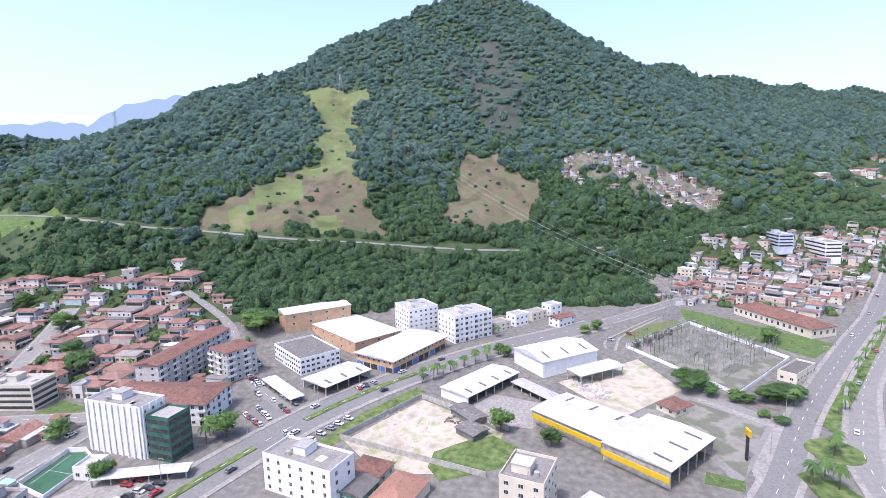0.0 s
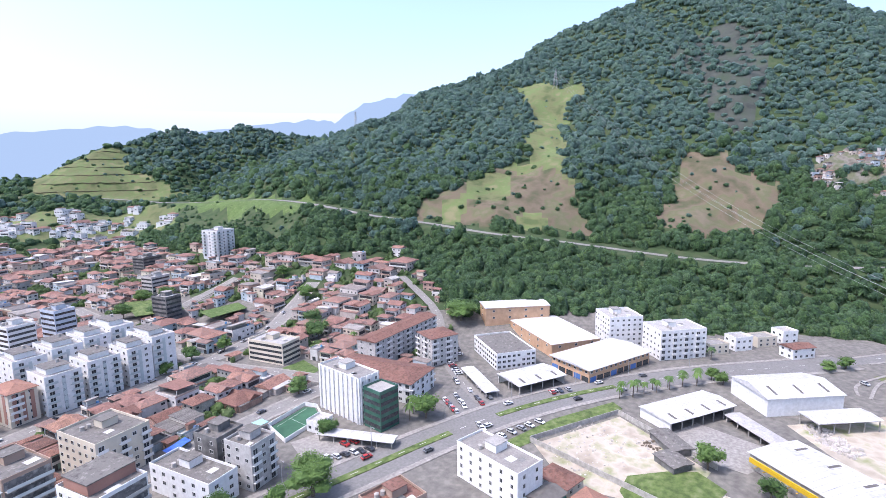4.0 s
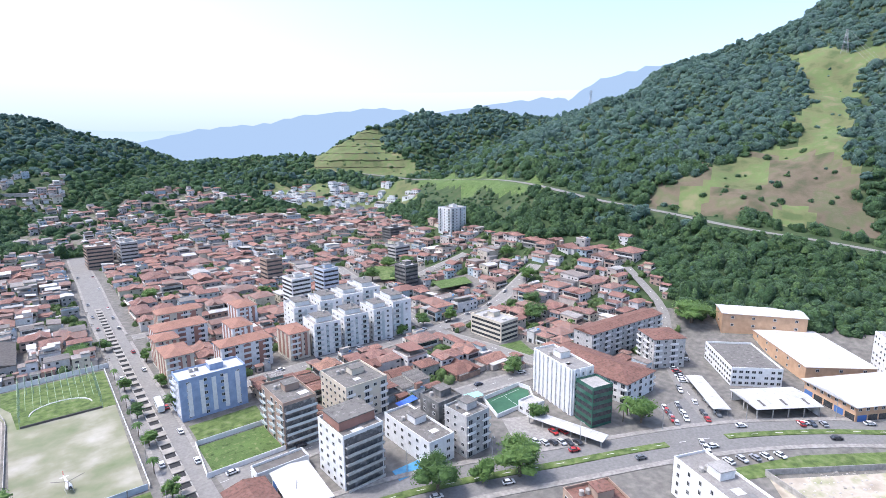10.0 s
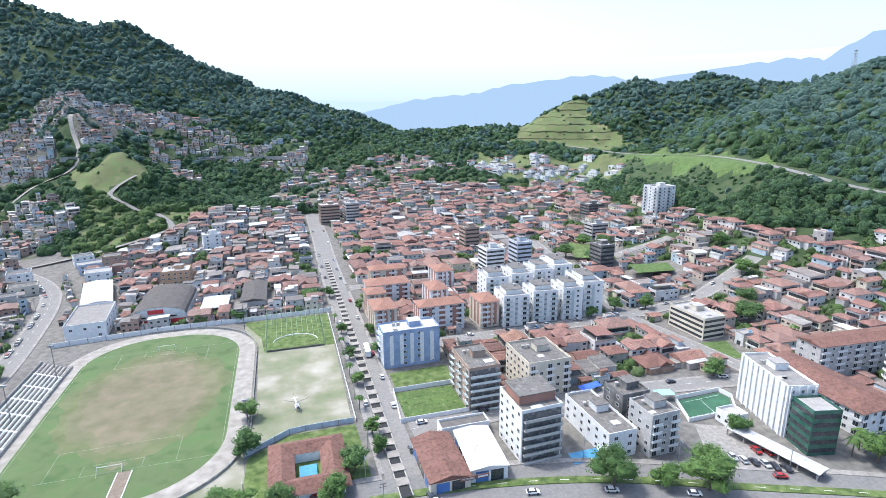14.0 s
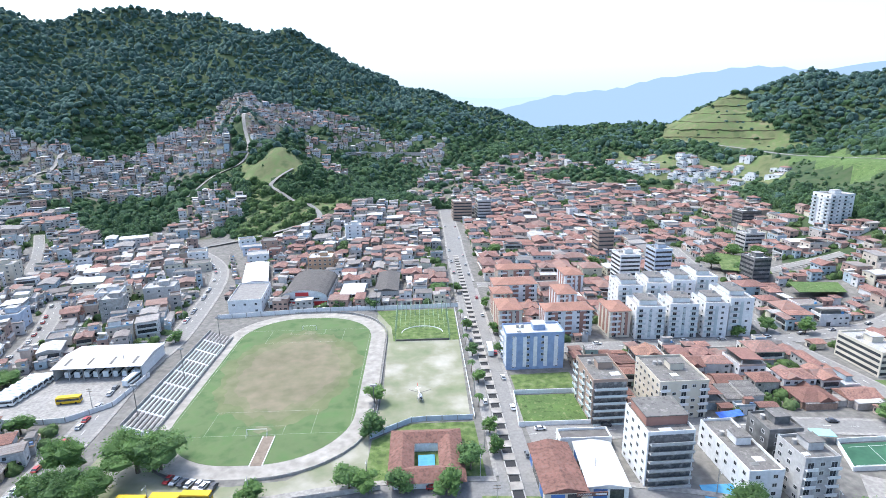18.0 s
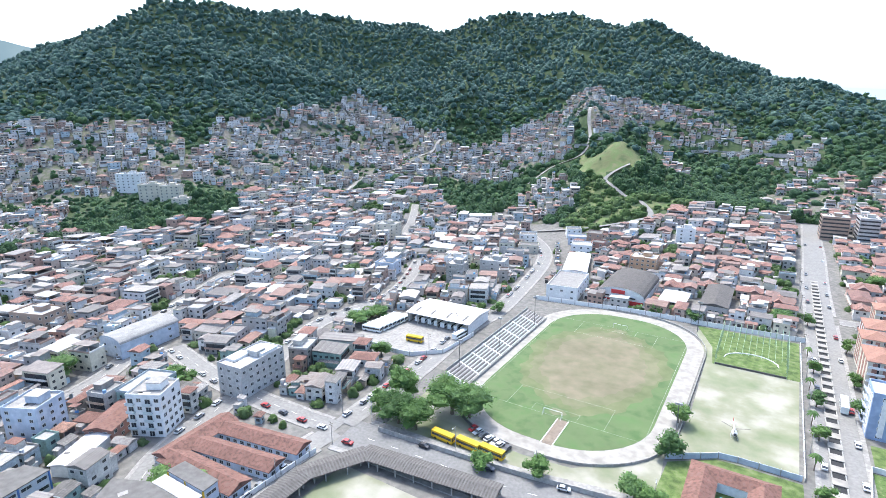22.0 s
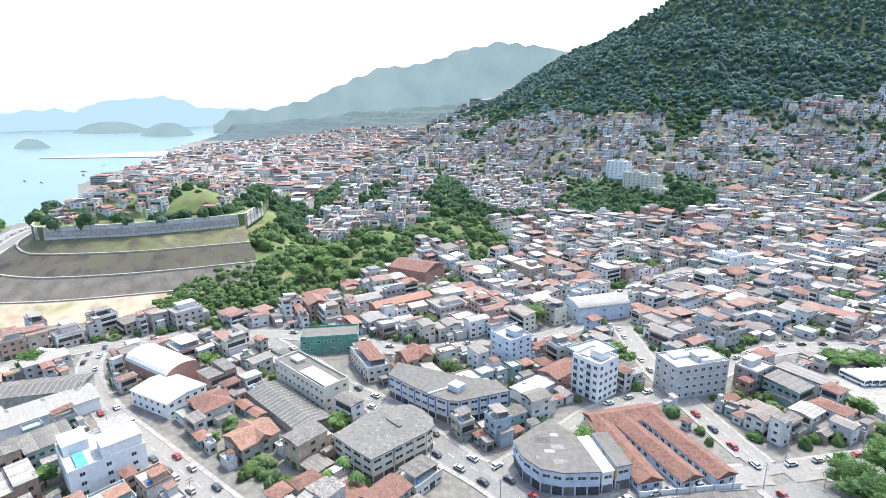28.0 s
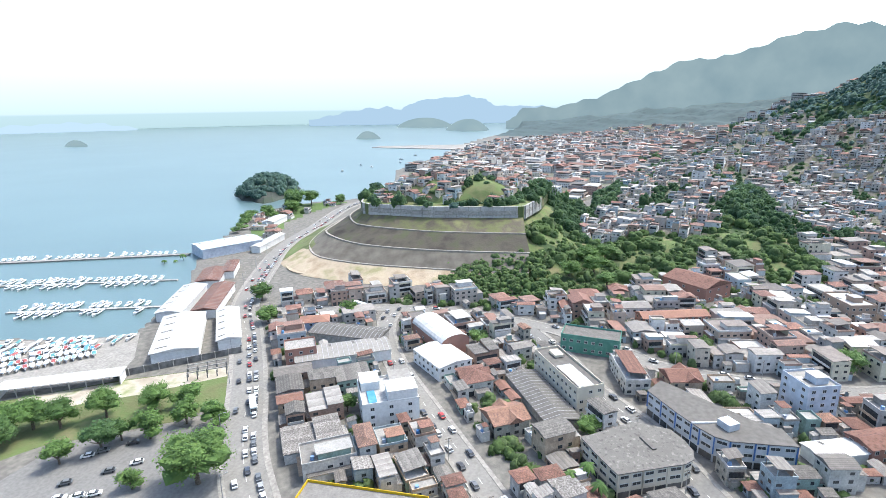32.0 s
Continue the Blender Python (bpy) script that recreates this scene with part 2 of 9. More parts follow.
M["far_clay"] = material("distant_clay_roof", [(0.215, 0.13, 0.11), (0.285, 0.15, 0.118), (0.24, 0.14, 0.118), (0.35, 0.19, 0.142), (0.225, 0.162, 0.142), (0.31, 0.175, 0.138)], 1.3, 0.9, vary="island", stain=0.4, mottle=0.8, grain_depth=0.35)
M["glass"] = material("dark_window_glass", [(0.03, 0.035, 0.04), (0.06, 0.065, 0.07)], 1.0, 0.15, stain=0.2, spec=0.6)
M["frame"] = material("window_frame", [(0.6, 0.6, 0.58)], 1.0, 0.6)
M["leaf"] = material("tree_leaves", [(0.08, 0.155, 0.036), (0.125, 0.225, 0.05), (0.155, 0.26, 0.065), (0.095, 0.18, 0.055)], 0.6, 0.75, vary="object", stain=0.35, sheen=0.1, leafy=0.35)
# hill trees: the blue of distant haze is mixed into the leaf colour
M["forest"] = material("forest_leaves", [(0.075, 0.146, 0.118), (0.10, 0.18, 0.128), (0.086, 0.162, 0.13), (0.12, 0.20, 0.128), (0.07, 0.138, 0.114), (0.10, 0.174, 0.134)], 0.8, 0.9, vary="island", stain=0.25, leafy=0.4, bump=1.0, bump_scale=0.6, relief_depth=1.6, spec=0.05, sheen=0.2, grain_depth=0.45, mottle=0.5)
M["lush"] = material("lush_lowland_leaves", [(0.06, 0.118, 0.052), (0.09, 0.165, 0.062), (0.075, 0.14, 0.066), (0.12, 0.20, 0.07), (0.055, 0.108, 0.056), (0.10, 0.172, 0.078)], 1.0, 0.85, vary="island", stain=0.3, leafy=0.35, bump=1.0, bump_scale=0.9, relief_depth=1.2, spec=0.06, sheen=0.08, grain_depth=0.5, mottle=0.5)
# far woods: haze of the distance painted in as blue
M["far_forest"] = material("haze_blue_far_leaves", [(0.04, 0.068, 0.074), (0.062, 0.095, 0.096), (0.048, 0.08, 0.084)], 0.03, 0.9, stain=0.4, bump=1.0, bump_scale=0.07)
M["hill_earth"] = material("trodden_hillside_earth", [(0.13, 0.115, 0.09), (0.20, 0.185, 0.16), (0.10, 0.115, 0.06), (0.165, 0.15, 0.125)], 0.11, 1.0, stain=0.4, bump=0.5)
M["bark"] = material("bark", [(0.10, 0.08, 0.06), (0.17, 0.14, 0.11)], 3.0, 0.95)
M["water"] = material("sea_water", [(0.085, 0.14, 0.148), (0.098, 0.155, 0.162)], 0.006, 0.3, stain=0.1, bump=0.15, bump_scale=0.5, spec=0.3)
M["pool"] = material("pool_water", [(0.07, 0.24, 0.40), (0.10, 0.29, 0.44)], 0.5, 0.25, stain=0.1, spec=0.3)
# ---- mesh helpers ----
class Shape:
    """Collects faces of one mesh."""

    def __init__(self):
        self.v, self.f, self.m = [], [], []

    def add(self, verts, faces, mat=0):
        k = len(self.v)
        self.v += [tuple(p) for p in verts]
        self.f += [tuple(i + k for i in f) for f in faces]
        self.m += [mat] * len(faces)
        return self

    def box(self, x, y, z, sx, sy, sz, turn=0.0, mat=0, tip=1.0):
        """A box that stands on z; tip narrows its top."""
        c, s = math.cos(radians(turn)), math.sin(radians(turn))
        p = []
        for zz, k in ((z, 1.0), (z + sz, tip)):
            for ux, uy in ((-1, -1), (1, -1), (1, 1), (-1, 1)):
                ax, ay = ux * sx / 2 * k, uy * sy / 2 * k
                p.append((x + c * ax - s * ay, y + s * ax + c * ay, zz))
        return self.add(p, [(3, 2, 1, 0), (4, 5, 6, 7), (0, 1, 5, 4), (1, 2, 6, 5), (2, 3, 7, 6), (3, 0, 4, 7)], mat)

    def rod(self, a, b, r, r2=None, n=6, mat=0):
        a, b = Vector(a), Vector(b)
        r2 = r if r2 is None else r2
        d = (b - a).normalized()
        e = d.orthogonal().normalized()
        g = d.cross(e)
        p = [a + (e * math.cos(t) + g * math.sin(t)) * r for t in [2 * math.pi * k / n for k in range(n)]]
        p += [b + (e * math.cos(t) + g * math.sin(t)) * r2 for t in [2 * math.pi * k / n for k in range(n)]]
        f = [(k, (k + 1) % n, n + (k + 1) % n, n + k) for k in range(n)] + [tuple(range(n))[::-1], tuple(range(n, 2 * n))]
        return self.add(p, f, mat)

    def slab(self, pts, z, thick, mat=0):
        """A flat plate over a polygon (counter-clockwise), its top at z."""
        n = len(pts)
        p = [(x, y, z) for x, y in pts] + [(x, y, z - thick) for x, y in pts]
        f = [tuple(range(n)), tuple(range(2 * n - 1, n - 1, -1))] + [(k, n + k, n + (k + 1) % n, (k + 1) % n) for k in range(n)]
        return self.add(p, f, mat)

    def hip(self, sx, sy, z, rise, over=0.5, cut=1.0, mat=0):
        """A pitched roof over a footprint at the origin, ridge along the longer side; cut 0 gives gables, 1 hips."""
        a, b = sx / 2 + over, sy / 2 + over
        th = 0.18
        if a >= b:
            r = a - cut * b
            top = [(-r, 0, z + rise), (r, 0, z + rise)]
            low = [(-a, -b), (a, -b), (a, b), (-a, b)]
        else:
            r = b - cut * a
            top = [(0, -r, z + rise), (0, r, z + rise)]
            low = [(a, -b), (a, b), (-a, b), (-a, -b)]
        p = [(x, y, z) for x, y in low] + top + [(x, y, z - th) for x, y in low]
        f = [(0, 1, 5, 4), (1, 2, 5), (2, 3, 4, 5), (3, 0, 4), (9, 8, 7, 6), (0, 6, 7, 1), (1, 7, 8, 2), (2, 8, 9, 3), (3, 9, 6, 0)]
        return self.add(p, f, mat)

    def mesh(self, name, mats):
        me = bpy.data.meshes.new(name)
        me.from_pydata(self.v, [], self.f)
        for m in mats:
            me.materials.append(m)
        if len(mats) > 1:
            me.polygons.foreach_set("material_index", self.m)
        me.update()
        return me

    def part(self, name, mats, parent=None, label="", at=None):
        ob = new(name, self.mesh(name, mats if isinstance(mats, (list, tuple)) else [mats]))
        if parent:
            ob.parent = parent
        if at is not None:
            ob.matrix_basis = at
        return tagged(ob, label)


def put(name, mesh, parent, m):
    """Another object on a mesh that exists."""
    ob = new(name, mesh)
    ob.parent = parent
    ob.matrix_basis = m
    return ob


def thing(name, label, category, at, group="", kind=""):
    ob = new(name)
    ob.empty_display_size = 0.1
    ob.matrix_basis = at
    return tagged(ob, label, category, group, kind)


def joined(name, verts, faces, mats, slots=None, smooth=False):
    me = bpy.data.meshes.new(name)
    nv, nf = len(verts), len(faces)
    me.vertices.add(nv)
    me.vertices.foreach_set("co", np.asarray(verts, np.float32).ravel())
    k = faces.shape[1]
    me.loops.add(nf * k)
    me.loops.foreach_set("vertex_index", np.asarray(faces, np.int32).ravel())
    me.polygons.add(nf)
    me.polygons.foreach_set("loop_start", np.arange(0, nf * k, k, dtype=np.int32))
    for m in mats:
        me.materials.append(m)
    if slots is not None:
        me.polygons.foreach_set("material_index", np.asarray(slots, np.int32))
    if smooth:
        me.polygons.foreach_set("use_smooth", np.ones(nf, bool))
    me.update(calc_edges=True)
    return new(name, me)


def inside(px, py, poly):
    px, py = np.asarray(px, float), np.asarray(py, float)
    hit = np.zeros(px.shape, bool)
    for (ax, ay), (bx, by) in zip(poly, poly[1:] + poly[:1]):
        cross = ((ay > py) != (by > py)) & (px < (bx - ax) * (py - ay) / ((by - ay) or 1e-9) + ax)
        hit ^= cross
    return hit


TAKEN = []  # footprints: x, y, half-width, half-depth, turn


def take(x, y, sx, sy, turn=0.0, gap=1.0):
    TAKEN.append((x, y, sx / 2 + gap, sy / 2 + gap, radians(turn)))


FREE = []


def is_free(x, y, r):
    if not TAKEN:
        return True
    if not FREE or FREE[0] != len(TAKEN):
        FREE[:] = [len(TAKEN), *np.array(TAKEN).T]
    _, cx, cy, hx, hy, a = FREE
    dx, dy = x - cx, y - cy
    u, w = dx * np.cos(a) + dy * np.sin(a), -dx * np.sin(a) + dy * np.cos(a)
    return not bool(((np.abs(u) < hx + r) & (np.abs(w) < hy + r)).any())


# ---- shape of the land ----
def crest(*pts):
    """Ridge line from (bearing in degrees left of +y, distance, height) triples."""
    return [(-math.sin(radians(a)) * d, math.cos(radians(a)) * d, h) for a, d, h in pts]


RIDGES = (
    # crest line, half-width, steepness
    (crest((-57, 800, 150), (-60, 850, 190), (-65, 910, 245)), 400, 1.1),
    (crest((-65, 910, 245), (-69, 930, 262), (-74, 960, 318), (-81, 980, 362), (-84, 1000, 392), (-89, 1020, 412),
           (-93, 1020, 388), (-97, 1030, 338), (-101, 1050, 286)), 600, 1.15),
    (crest((-101, 1050, 284), (-107, 1150, 275), (-115, 1300, 252), (-123, 1450, 226), (-132, 1650, 215)), 600, 1.3),
    (crest((-57, 800, 150), (-53, 900, 150), (-50, 960, 144), (-46, 1000, 158), (-42, 1000, 172), (-36, 980, 162),
           (-31, 960, 136), (-26, 930, 108), (-23, 900, 84)), 300, 1.25),
    (crest((-23, 1050, 80), (-19, 980, 88), (-12, 1000, 84), (-8, 1040, 108), (-3, 1080, 140), (0, 1100, 164), (5, 1150, 194),
           (9, 1150, 232), (13, 1150, 266)), 480, 1.3),
    (crest((13, 1150, 266), (17, 1150, 288), (22, 1200, 306), (26, 1200, 302), (32, 1250, 286), (38, 1200, 292), (44, 1180, 298),
           (53, 1120, 302), (57, 1100, 302), (61, 1100, 276), (65, 1150, 240), (69, 1250, 215)), 520, 1.5),
    (crest((17, 860, 150), (17, 750, 108), (14, 660, 74), (11, 590, 36), (8, 520, 10)), 150, 1.1),
    (crest((30, 950, 150), (34, 800, 62), (36, 640, 22)), 170, 1.2),
    (crest((53, 900, 130), (55, 750, 55), (57, 620, 26)), 200, 1.2),
    (crest((70, 2300, 130), (75, 2600, 150), (83, 2700, 120), (90, 2750, 95), (96, 2800, 60), (102, 2900, 40)), 800, 1.3),
    (crest((82, 520, 34), (84, 680, 42), (82, 900, 66), (76, 1150, 95)), 150, 1.1),
    (crest((-125, 900, 40), (-128, 1200, 90)), 300, 1.2),
)
COAST = ((60, -420), (-60, -360), (-163, -312), (-176, -267), (-190, -249), (-208, -258), (-268, -290), (-316, -330), (-396, -371),
         (-486, -418), (-565, -413), (-600, -372), (-640, -345), (-760, -372), (-956, -453), (-1280, -479), (-1600, -560),
         (-2043, -599), (-2500, -560), (-2850, -640), (-3100, -560), (-4800, -200))


def seg_dist(px, py, ax, ay, bx, by):
    t = np.clip(((px - ax) * (bx - ax) + (py - ay) * (by - ay)) / ((bx - ax) ** 2 + (by - ay) ** 2 + 1e-9), 0, 1)
    return np.hypot(px - ax - t * (bx - ax), py - ay - t * (by - ay)), t


def seaward(px, py):
    """Signed distance from the shore, positive over the water."""
    best = np.full(np.shape(px), 1e9)
    side = np.zeros(np.shape(px))
    for (ax, ay), (bx, by) in zip(COAST, COAST[1:]):
        d, _ = seg_dist(px, py, ax, ay, bx, by)
        s = np.sign((bx - ax) * (py - ay) - (by - ay) * (px - ax))
        near = d < best - 1e-6
        best, side = np.where(near, d, best), np.where(near, s, side)
    return best * side


def wobble(px, py, size, seed):
    a = np.sin(px / size + 1.3 * seed) * np.cos(py / size * 1.1 - 0.7 * seed)
    b = np.sin(px / size * 2.3 - py / size * 1.7 + seed * 2.1)
    c = np.sin(px / size * 0.6 + py / size * 2.9 + seed)
    return (a + 0.6 * b + 0.5 * c) / 2.1


CUT_CORE = [(-374, -204), (-375, -150), (-385, -110), (-394, -81), (-440, -76), (-520, -80), (-530, -200), (-440, -230), (-405, -222), (-380, -212)]


def cut_dist(px, py):
    """Distance from the hill top behind the retaining wall, negative on it."""
    best = np.full(np.shape(px), 1e9)
    for (ax, ay), (bx, by) in zip(CUT_CORE, CUT_CORE[1:] + CUT_CORE[:1]):
        best = np.minimum(best, seg_dist(px, py, ax, ay, bx, by)[0])
    return np.where(inside(px, py, CUT_CORE), -best, best)


def terrace(px, py):
    """The cut hill over the coast road: benches, a retaining wall, houses on top."""
    d = cut_dist(px, py)
    return np.interp(d, (-65, -30, -16, -10, 2, 14, 34, 52, 70, 85), (60, 53, 43, 29, 29, 21, 12.5, 5, 0, 0))


HIGHWAY = [(340, 800), (425, 715), (446, 600), (440, 500), (418, 400), (402, 300), (414, 234), (416, 167), (437, 116), (451, 25), (465, -58), (480, -120), (500, -190), (560, -300)]


def hills(px, py):
    """Height of the ground before the road was cut."""
    px, py = np.asarray(px, float), np.asarray(py, float)
    z = np.zeros(px.shape)
    for line, wide, steep in RIDGES:
        best = np.zeros(px.shape)
        for (ax, ay, az), (bx, by, bz) in zip(line, line[1:]):
            d, t = seg_dist(px, py, ax, ay, bx, by)
            s = np.clip(1 - d / wide, 0, 1)
            best = np.maximum(best, (az + (bz - az) * t) * s ** steep)
        k = 14.0
        z = np.where(best > 0, np.maximum(z, best) + k * np.exp(-np.abs(z - best) / k) * np.minimum(1, np.minimum(z, best) / 20) * 0.5, z)
    rough = np.clip(z / 60, 0, 1)
    z = z + rough * (12 * wobble(px, py, 55, 1) + 6 * wobble(px, py, 23, 4))
    z = np.maximum(z, terrace(px, py))
    return z


def road_bed():
    """The highway's line with an even grade."""
    pts = []
    for (ax, ay), (bx, by) in zip(HIGHWAY, HIGHWAY[1:]):
        n = max(2, int(math.hypot(bx - ax, by - ay) / 18))
        pts += [(ax + (bx - ax) * k / n, ay + (by - ay) * k / n) for k in range(n)]
    x, y = np.array(pts).T
    z = hills(x, y)
    pad = np.concatenate([[z[0]] * 8, z, [z[-1]] * 8])
    return x, y, np.convolve(pad, np.hanning(19)[1:-1] / np.hanning(19).sum(), "valid")


BED = road_bed()


def land(px, py):
    """Height of the ground."""
    px, py = np.asarray(px, float), np.asarray(py, float)
    z = hills(px, py)
    near = (px > 280) & (px < 620) & (py > -360) & (py < 860)
    if near.any():
        x, y, old = px[near], py[near], z[near]
        best, level = np.full(x.shape, 1e9), np.zeros(x.shape)
        for ax, ay, az, bx, by, bz in zip(BED[0], BED[1], BED[2], BED[0][1:], BED[1][1:], BED[2][1:]):
            d, t = seg_dist(x, y, ax, ay, bx, by)
            level = np.where(d < best, az + (bz - az) * t, level)
            best = np.minimum(best, d)
        w = np.clip((40 - best) / 30, 0, 1)
        z[near] = old + (level - old) * w * w * (3 - 2 * w)
    shore = seaward(px, py)
    return np.where(shore > 0, np.maximum(-4, -0.3 * shore - 0.4), np.where(shore > -12, np.minimum(z, z * (-shore / 12)), z))


CELL = 10.0
GRID_X, GRID_Y = np.arange(-2700, 1200, CELL), np.arange(-1300, 1300, CELL)
HILLTOP = 41.4
GRID_Z = land(*np.meshgrid(GRID_X, GRID_Y, indexing="ij"))
GRID_Z = np.where(inside(*np.meshgrid(GRID_X, GRID_Y, indexing="ij"), CUT_CORE), np.maximum(GRID_Z, HILLTOP), GRID_Z)


def z_at(x, y):
    """Height of the ground at one place, quickly."""
    u, w = (x - GRID_X[0]) / CELL, (y - GRID_Y[0]) / CELL
    i, j = int(min(max(u, 0), len(GRID_X) - 2)), int(min(max(w, 0), len(GRID_Y) - 2))
    a, b = min(max(u - i, 0), 1), min(max(w - j, 0), 1)
    g = GRID_Z
    return float((g[i, j] * (1 - a) + g[i + 1, j] * a) * (1 - b) + (g[i, j + 1] * (1 - a) + g[i + 1, j + 1] * a) * b)
# ---- ground, sea, distance ----
GRASS_PATCH = [(758, 272), (746, 179), (667, 184), (560, 150), (464, 97), (419, 261), (494, 240), (565, 195), (645, 214)]
GRASS_PATCH_2 = [(608, 44), (600, 5), (568, -40), (542, -50), (510, -18), (482, 48), (547, 48), (576, 34)]
LAWN = [(428, 608), (474, 612), (458, 500), (430, 392), (394, 345), (380, 362), (402, 480)]
LAWN_BANK = [(428, 608), (383, 530), (350, 486), (350, 383), (352, 318), (382, 350), (380, 365), (402, 480)]
CUT_GRASS = [(340, 780), (405, 850), (500, 830), (480, 740), (500, 650), (440, 700)]
SPUR_GRASS = [(-209, 642), (-174, 650), (-146, 640), (-130, 619), (-164, 590), (-195, 600)]


CLIFF = [(770, 85), (845, 60), (885, 18), (841, -34), (740, -40), (640, -14), (680, 22), (740, 40)]
THICKETS = (
    [(-309, -124), (-320, -44), (-350, 5), (-370, 34), (-440, 50), (-455, 5), (-420, -40), (-440, -68), (-398, -76), (-372, -84), (-346, -108), (-326, -124)],
    [(-512, 190), (-589, 233), (-640, 270), (-559, 348), (-520, 395), (-445, 324), (-468, 248)],
    [(-396, 120), (-384, 88), (-430, 36), (-480, 70), (-450, 110)],
    [(-189, 602), (-153, 572), (-108, 552), (-60, 572), (-88, 526), (-98, 492), (-140, 462), (-168, 474), (-166, 520)],
    [(352, 160), (378, 92), (346, 30), (358, -10), (380, -52), (388, -118), (480, -120), (490, 0), (460, 130), (400, 175)],
    [(-372, 588), (-290, 618), (-259, 540), (-256, 508), (-247, 470), (-279, 467), (-338, 532)],
    [(-105, -215), (-125, -200), (-148, -170), (-140, -158), (-118, -182), (-92, -202)],
)

BUSHES = [THICKETS[k] for k in (0, 2, 3, 6)]


FAVELAS = (
    # name, outline, turn, spacing, roof shares, floors, share kept, label
    ("spur_houses", [(-478, 703), (-396, 683), (-382, 790), (-316, 858), (-290, 785), (-238, 705), (-224, 652), (-269, 641), (-285, 622), (-382, 647), (-383, 565), (-470, 590)], 15, 11, (0.15, 0.45, 0.40), (1, 2, 2, 3), 0.9, "crowded small brick and rendered houses stepping up a hill spur"),
    ("spur_top_houses", [(-318, 885), (-282, 910), (-201, 908), (-150, 900), (-176, 845), (-192, 751), (-190, 680), (-200, 672), (-228, 720), (-290, 785)], 35, 11, (0.35, 0.3, 0.35), (1, 2, 2), 0.92, "small brick, white and orange houses crowning the spur"),
    ("spur_foot_houses", [(-255, 604), (-229, 618), (-180, 556), (-170, 515), (-192, 484), (-238, 480), (-246, 540)], 25, 11, (0.15, 0.35, 0.5), (2, 2, 3), 0.8, "two and three storey painted houses below the spur"),
    ("hollow_houses", [(-188, 892), (-153, 935), (-65, 930), (-60, 851), (-140, 791), (-95, 718), (-100, 650), (-135, 650)], 5, 13, (0.3, 0.35, 0.35), (1, 2), 0.75, "scattered houses along a green hillside"),
    ("ridge_houses", [(-100, 815), (-50, 880), (46, 880), (42, 775), (13, 762), (-43, 800)], 5, 13, (0.2, 0.4, 0.4), (1, 2, 2), 0.7, "pale flat-roofed houses along a shelf of the hillside"),
    ("west_slope_houses", [(-330, 560), (-340, 690), (-430, 700), (-560, 750), (-640, 745), (-650, 600), (-680, 480), (-610, 390), (-520, 420), (-420, 560)], 30, 12, (0.12, 0.50, 0.38), (1, 2, 2, 3), 0.8, "dense hillside houses in grey, brick and white"),
    ("valley_houses", [(-520, 200), (-520, 420), (-610, 390), (-700, 430), (-850, 300), (-900, 240), (-820, 150), (-620, 110), (-450, 110)], 55, 12.5, (0.12, 0.50, 0.38), (1, 2, 2, 3), 0.8, "dense low houses filling the valley floor"),
    ("south_hill_houses", [(-430, -40), (-500, -55), (-600, -20), (-800, -20), (-1000, 60), (-1150, 190), (-1000, 250), (-850, 190), (-600, 90), (-450, 60)], 75, 12.5, (0.12, 0.45, 0.43), (1, 2, 2, 3), 0.72, "painted houses packed over a low hill"),
    ("terrace_houses", [(-386, -202), (-388, -150), (-398, -100), (-440, -90), (-512, -92), (-520, -190), (-440, -218)], 70, 10, (0.5, 0.3, 0.2), (1, 2), 0.8, "houses among trees on the cut hilltop"),
    ("port_town_houses", [(-640, -260), (-760, -330), (-950, -420), (-1280, -450), (-1600, -500), (-2000, -420), (-2300, 0), (-2100, 400), (-1500, 500), (-1150, 330), (-1150, 200), (-1000, 40), (-800, -50), (-620, -60)], 80, 24, (0.25, 0.4, 0.35), (1, 2, 3, 4), 0.85, "far houses and blocks of the port town"),
    ("bay_houses", [(-398, -318), (-470, -352), (-548, -352), (-590, -350), (-596, -372), (-560, -396), (-484, -400), (-405, -350)], 15, 18, (0.5, 0.2, 0.3), (1, 1, 2), 0.5, "low houses and sheds among trees by the bay"),
    ("lawn_hill_houses", [(250, 715), (286, 758), (340, 705), (425, 640), (424, 600), (378, 530), (344, 555), (318, 606), (276, 640)], 20, 16, (0.45, 0.15, 0.40), (1, 2, 2), 0.5, "new white houses with clay roofs on a grassy hill"),
    ("east_slope_houses", [(618, -74), (634, -139), (604, -182), (572, -232), (546, -215), (545, -159), (552, -113), (571, -62)], -60, 9, (0.35, 0.45, 0.2), (1, 2), 0.6, "small brick houses climbing the mountain foot"),
    ("valley_mouth_houses", [(60, 650), (190, 710), (240, 690), (200, 800), (60, 780), (-20, 700), (18, 620)], 10, 14, (0.55, 0.3, 0.15), (1, 2), 0.7, "houses at the mouth of the green valley"),
    ("east_valley_houses", [(640, -290), (660, -380), (800, -500), (900, -620), (700, -600), (600, -420)], -50, 22, (0.4, 0.4, 0.2), (1, 2), 0.4, "scattered houses among trees in the east valley"),
)


def ragged(x, y, poly):
    return inside(x + 12 * wobble(x, y, 13, 2), y + 12 * wobble(x, y, 11, 7), poly)


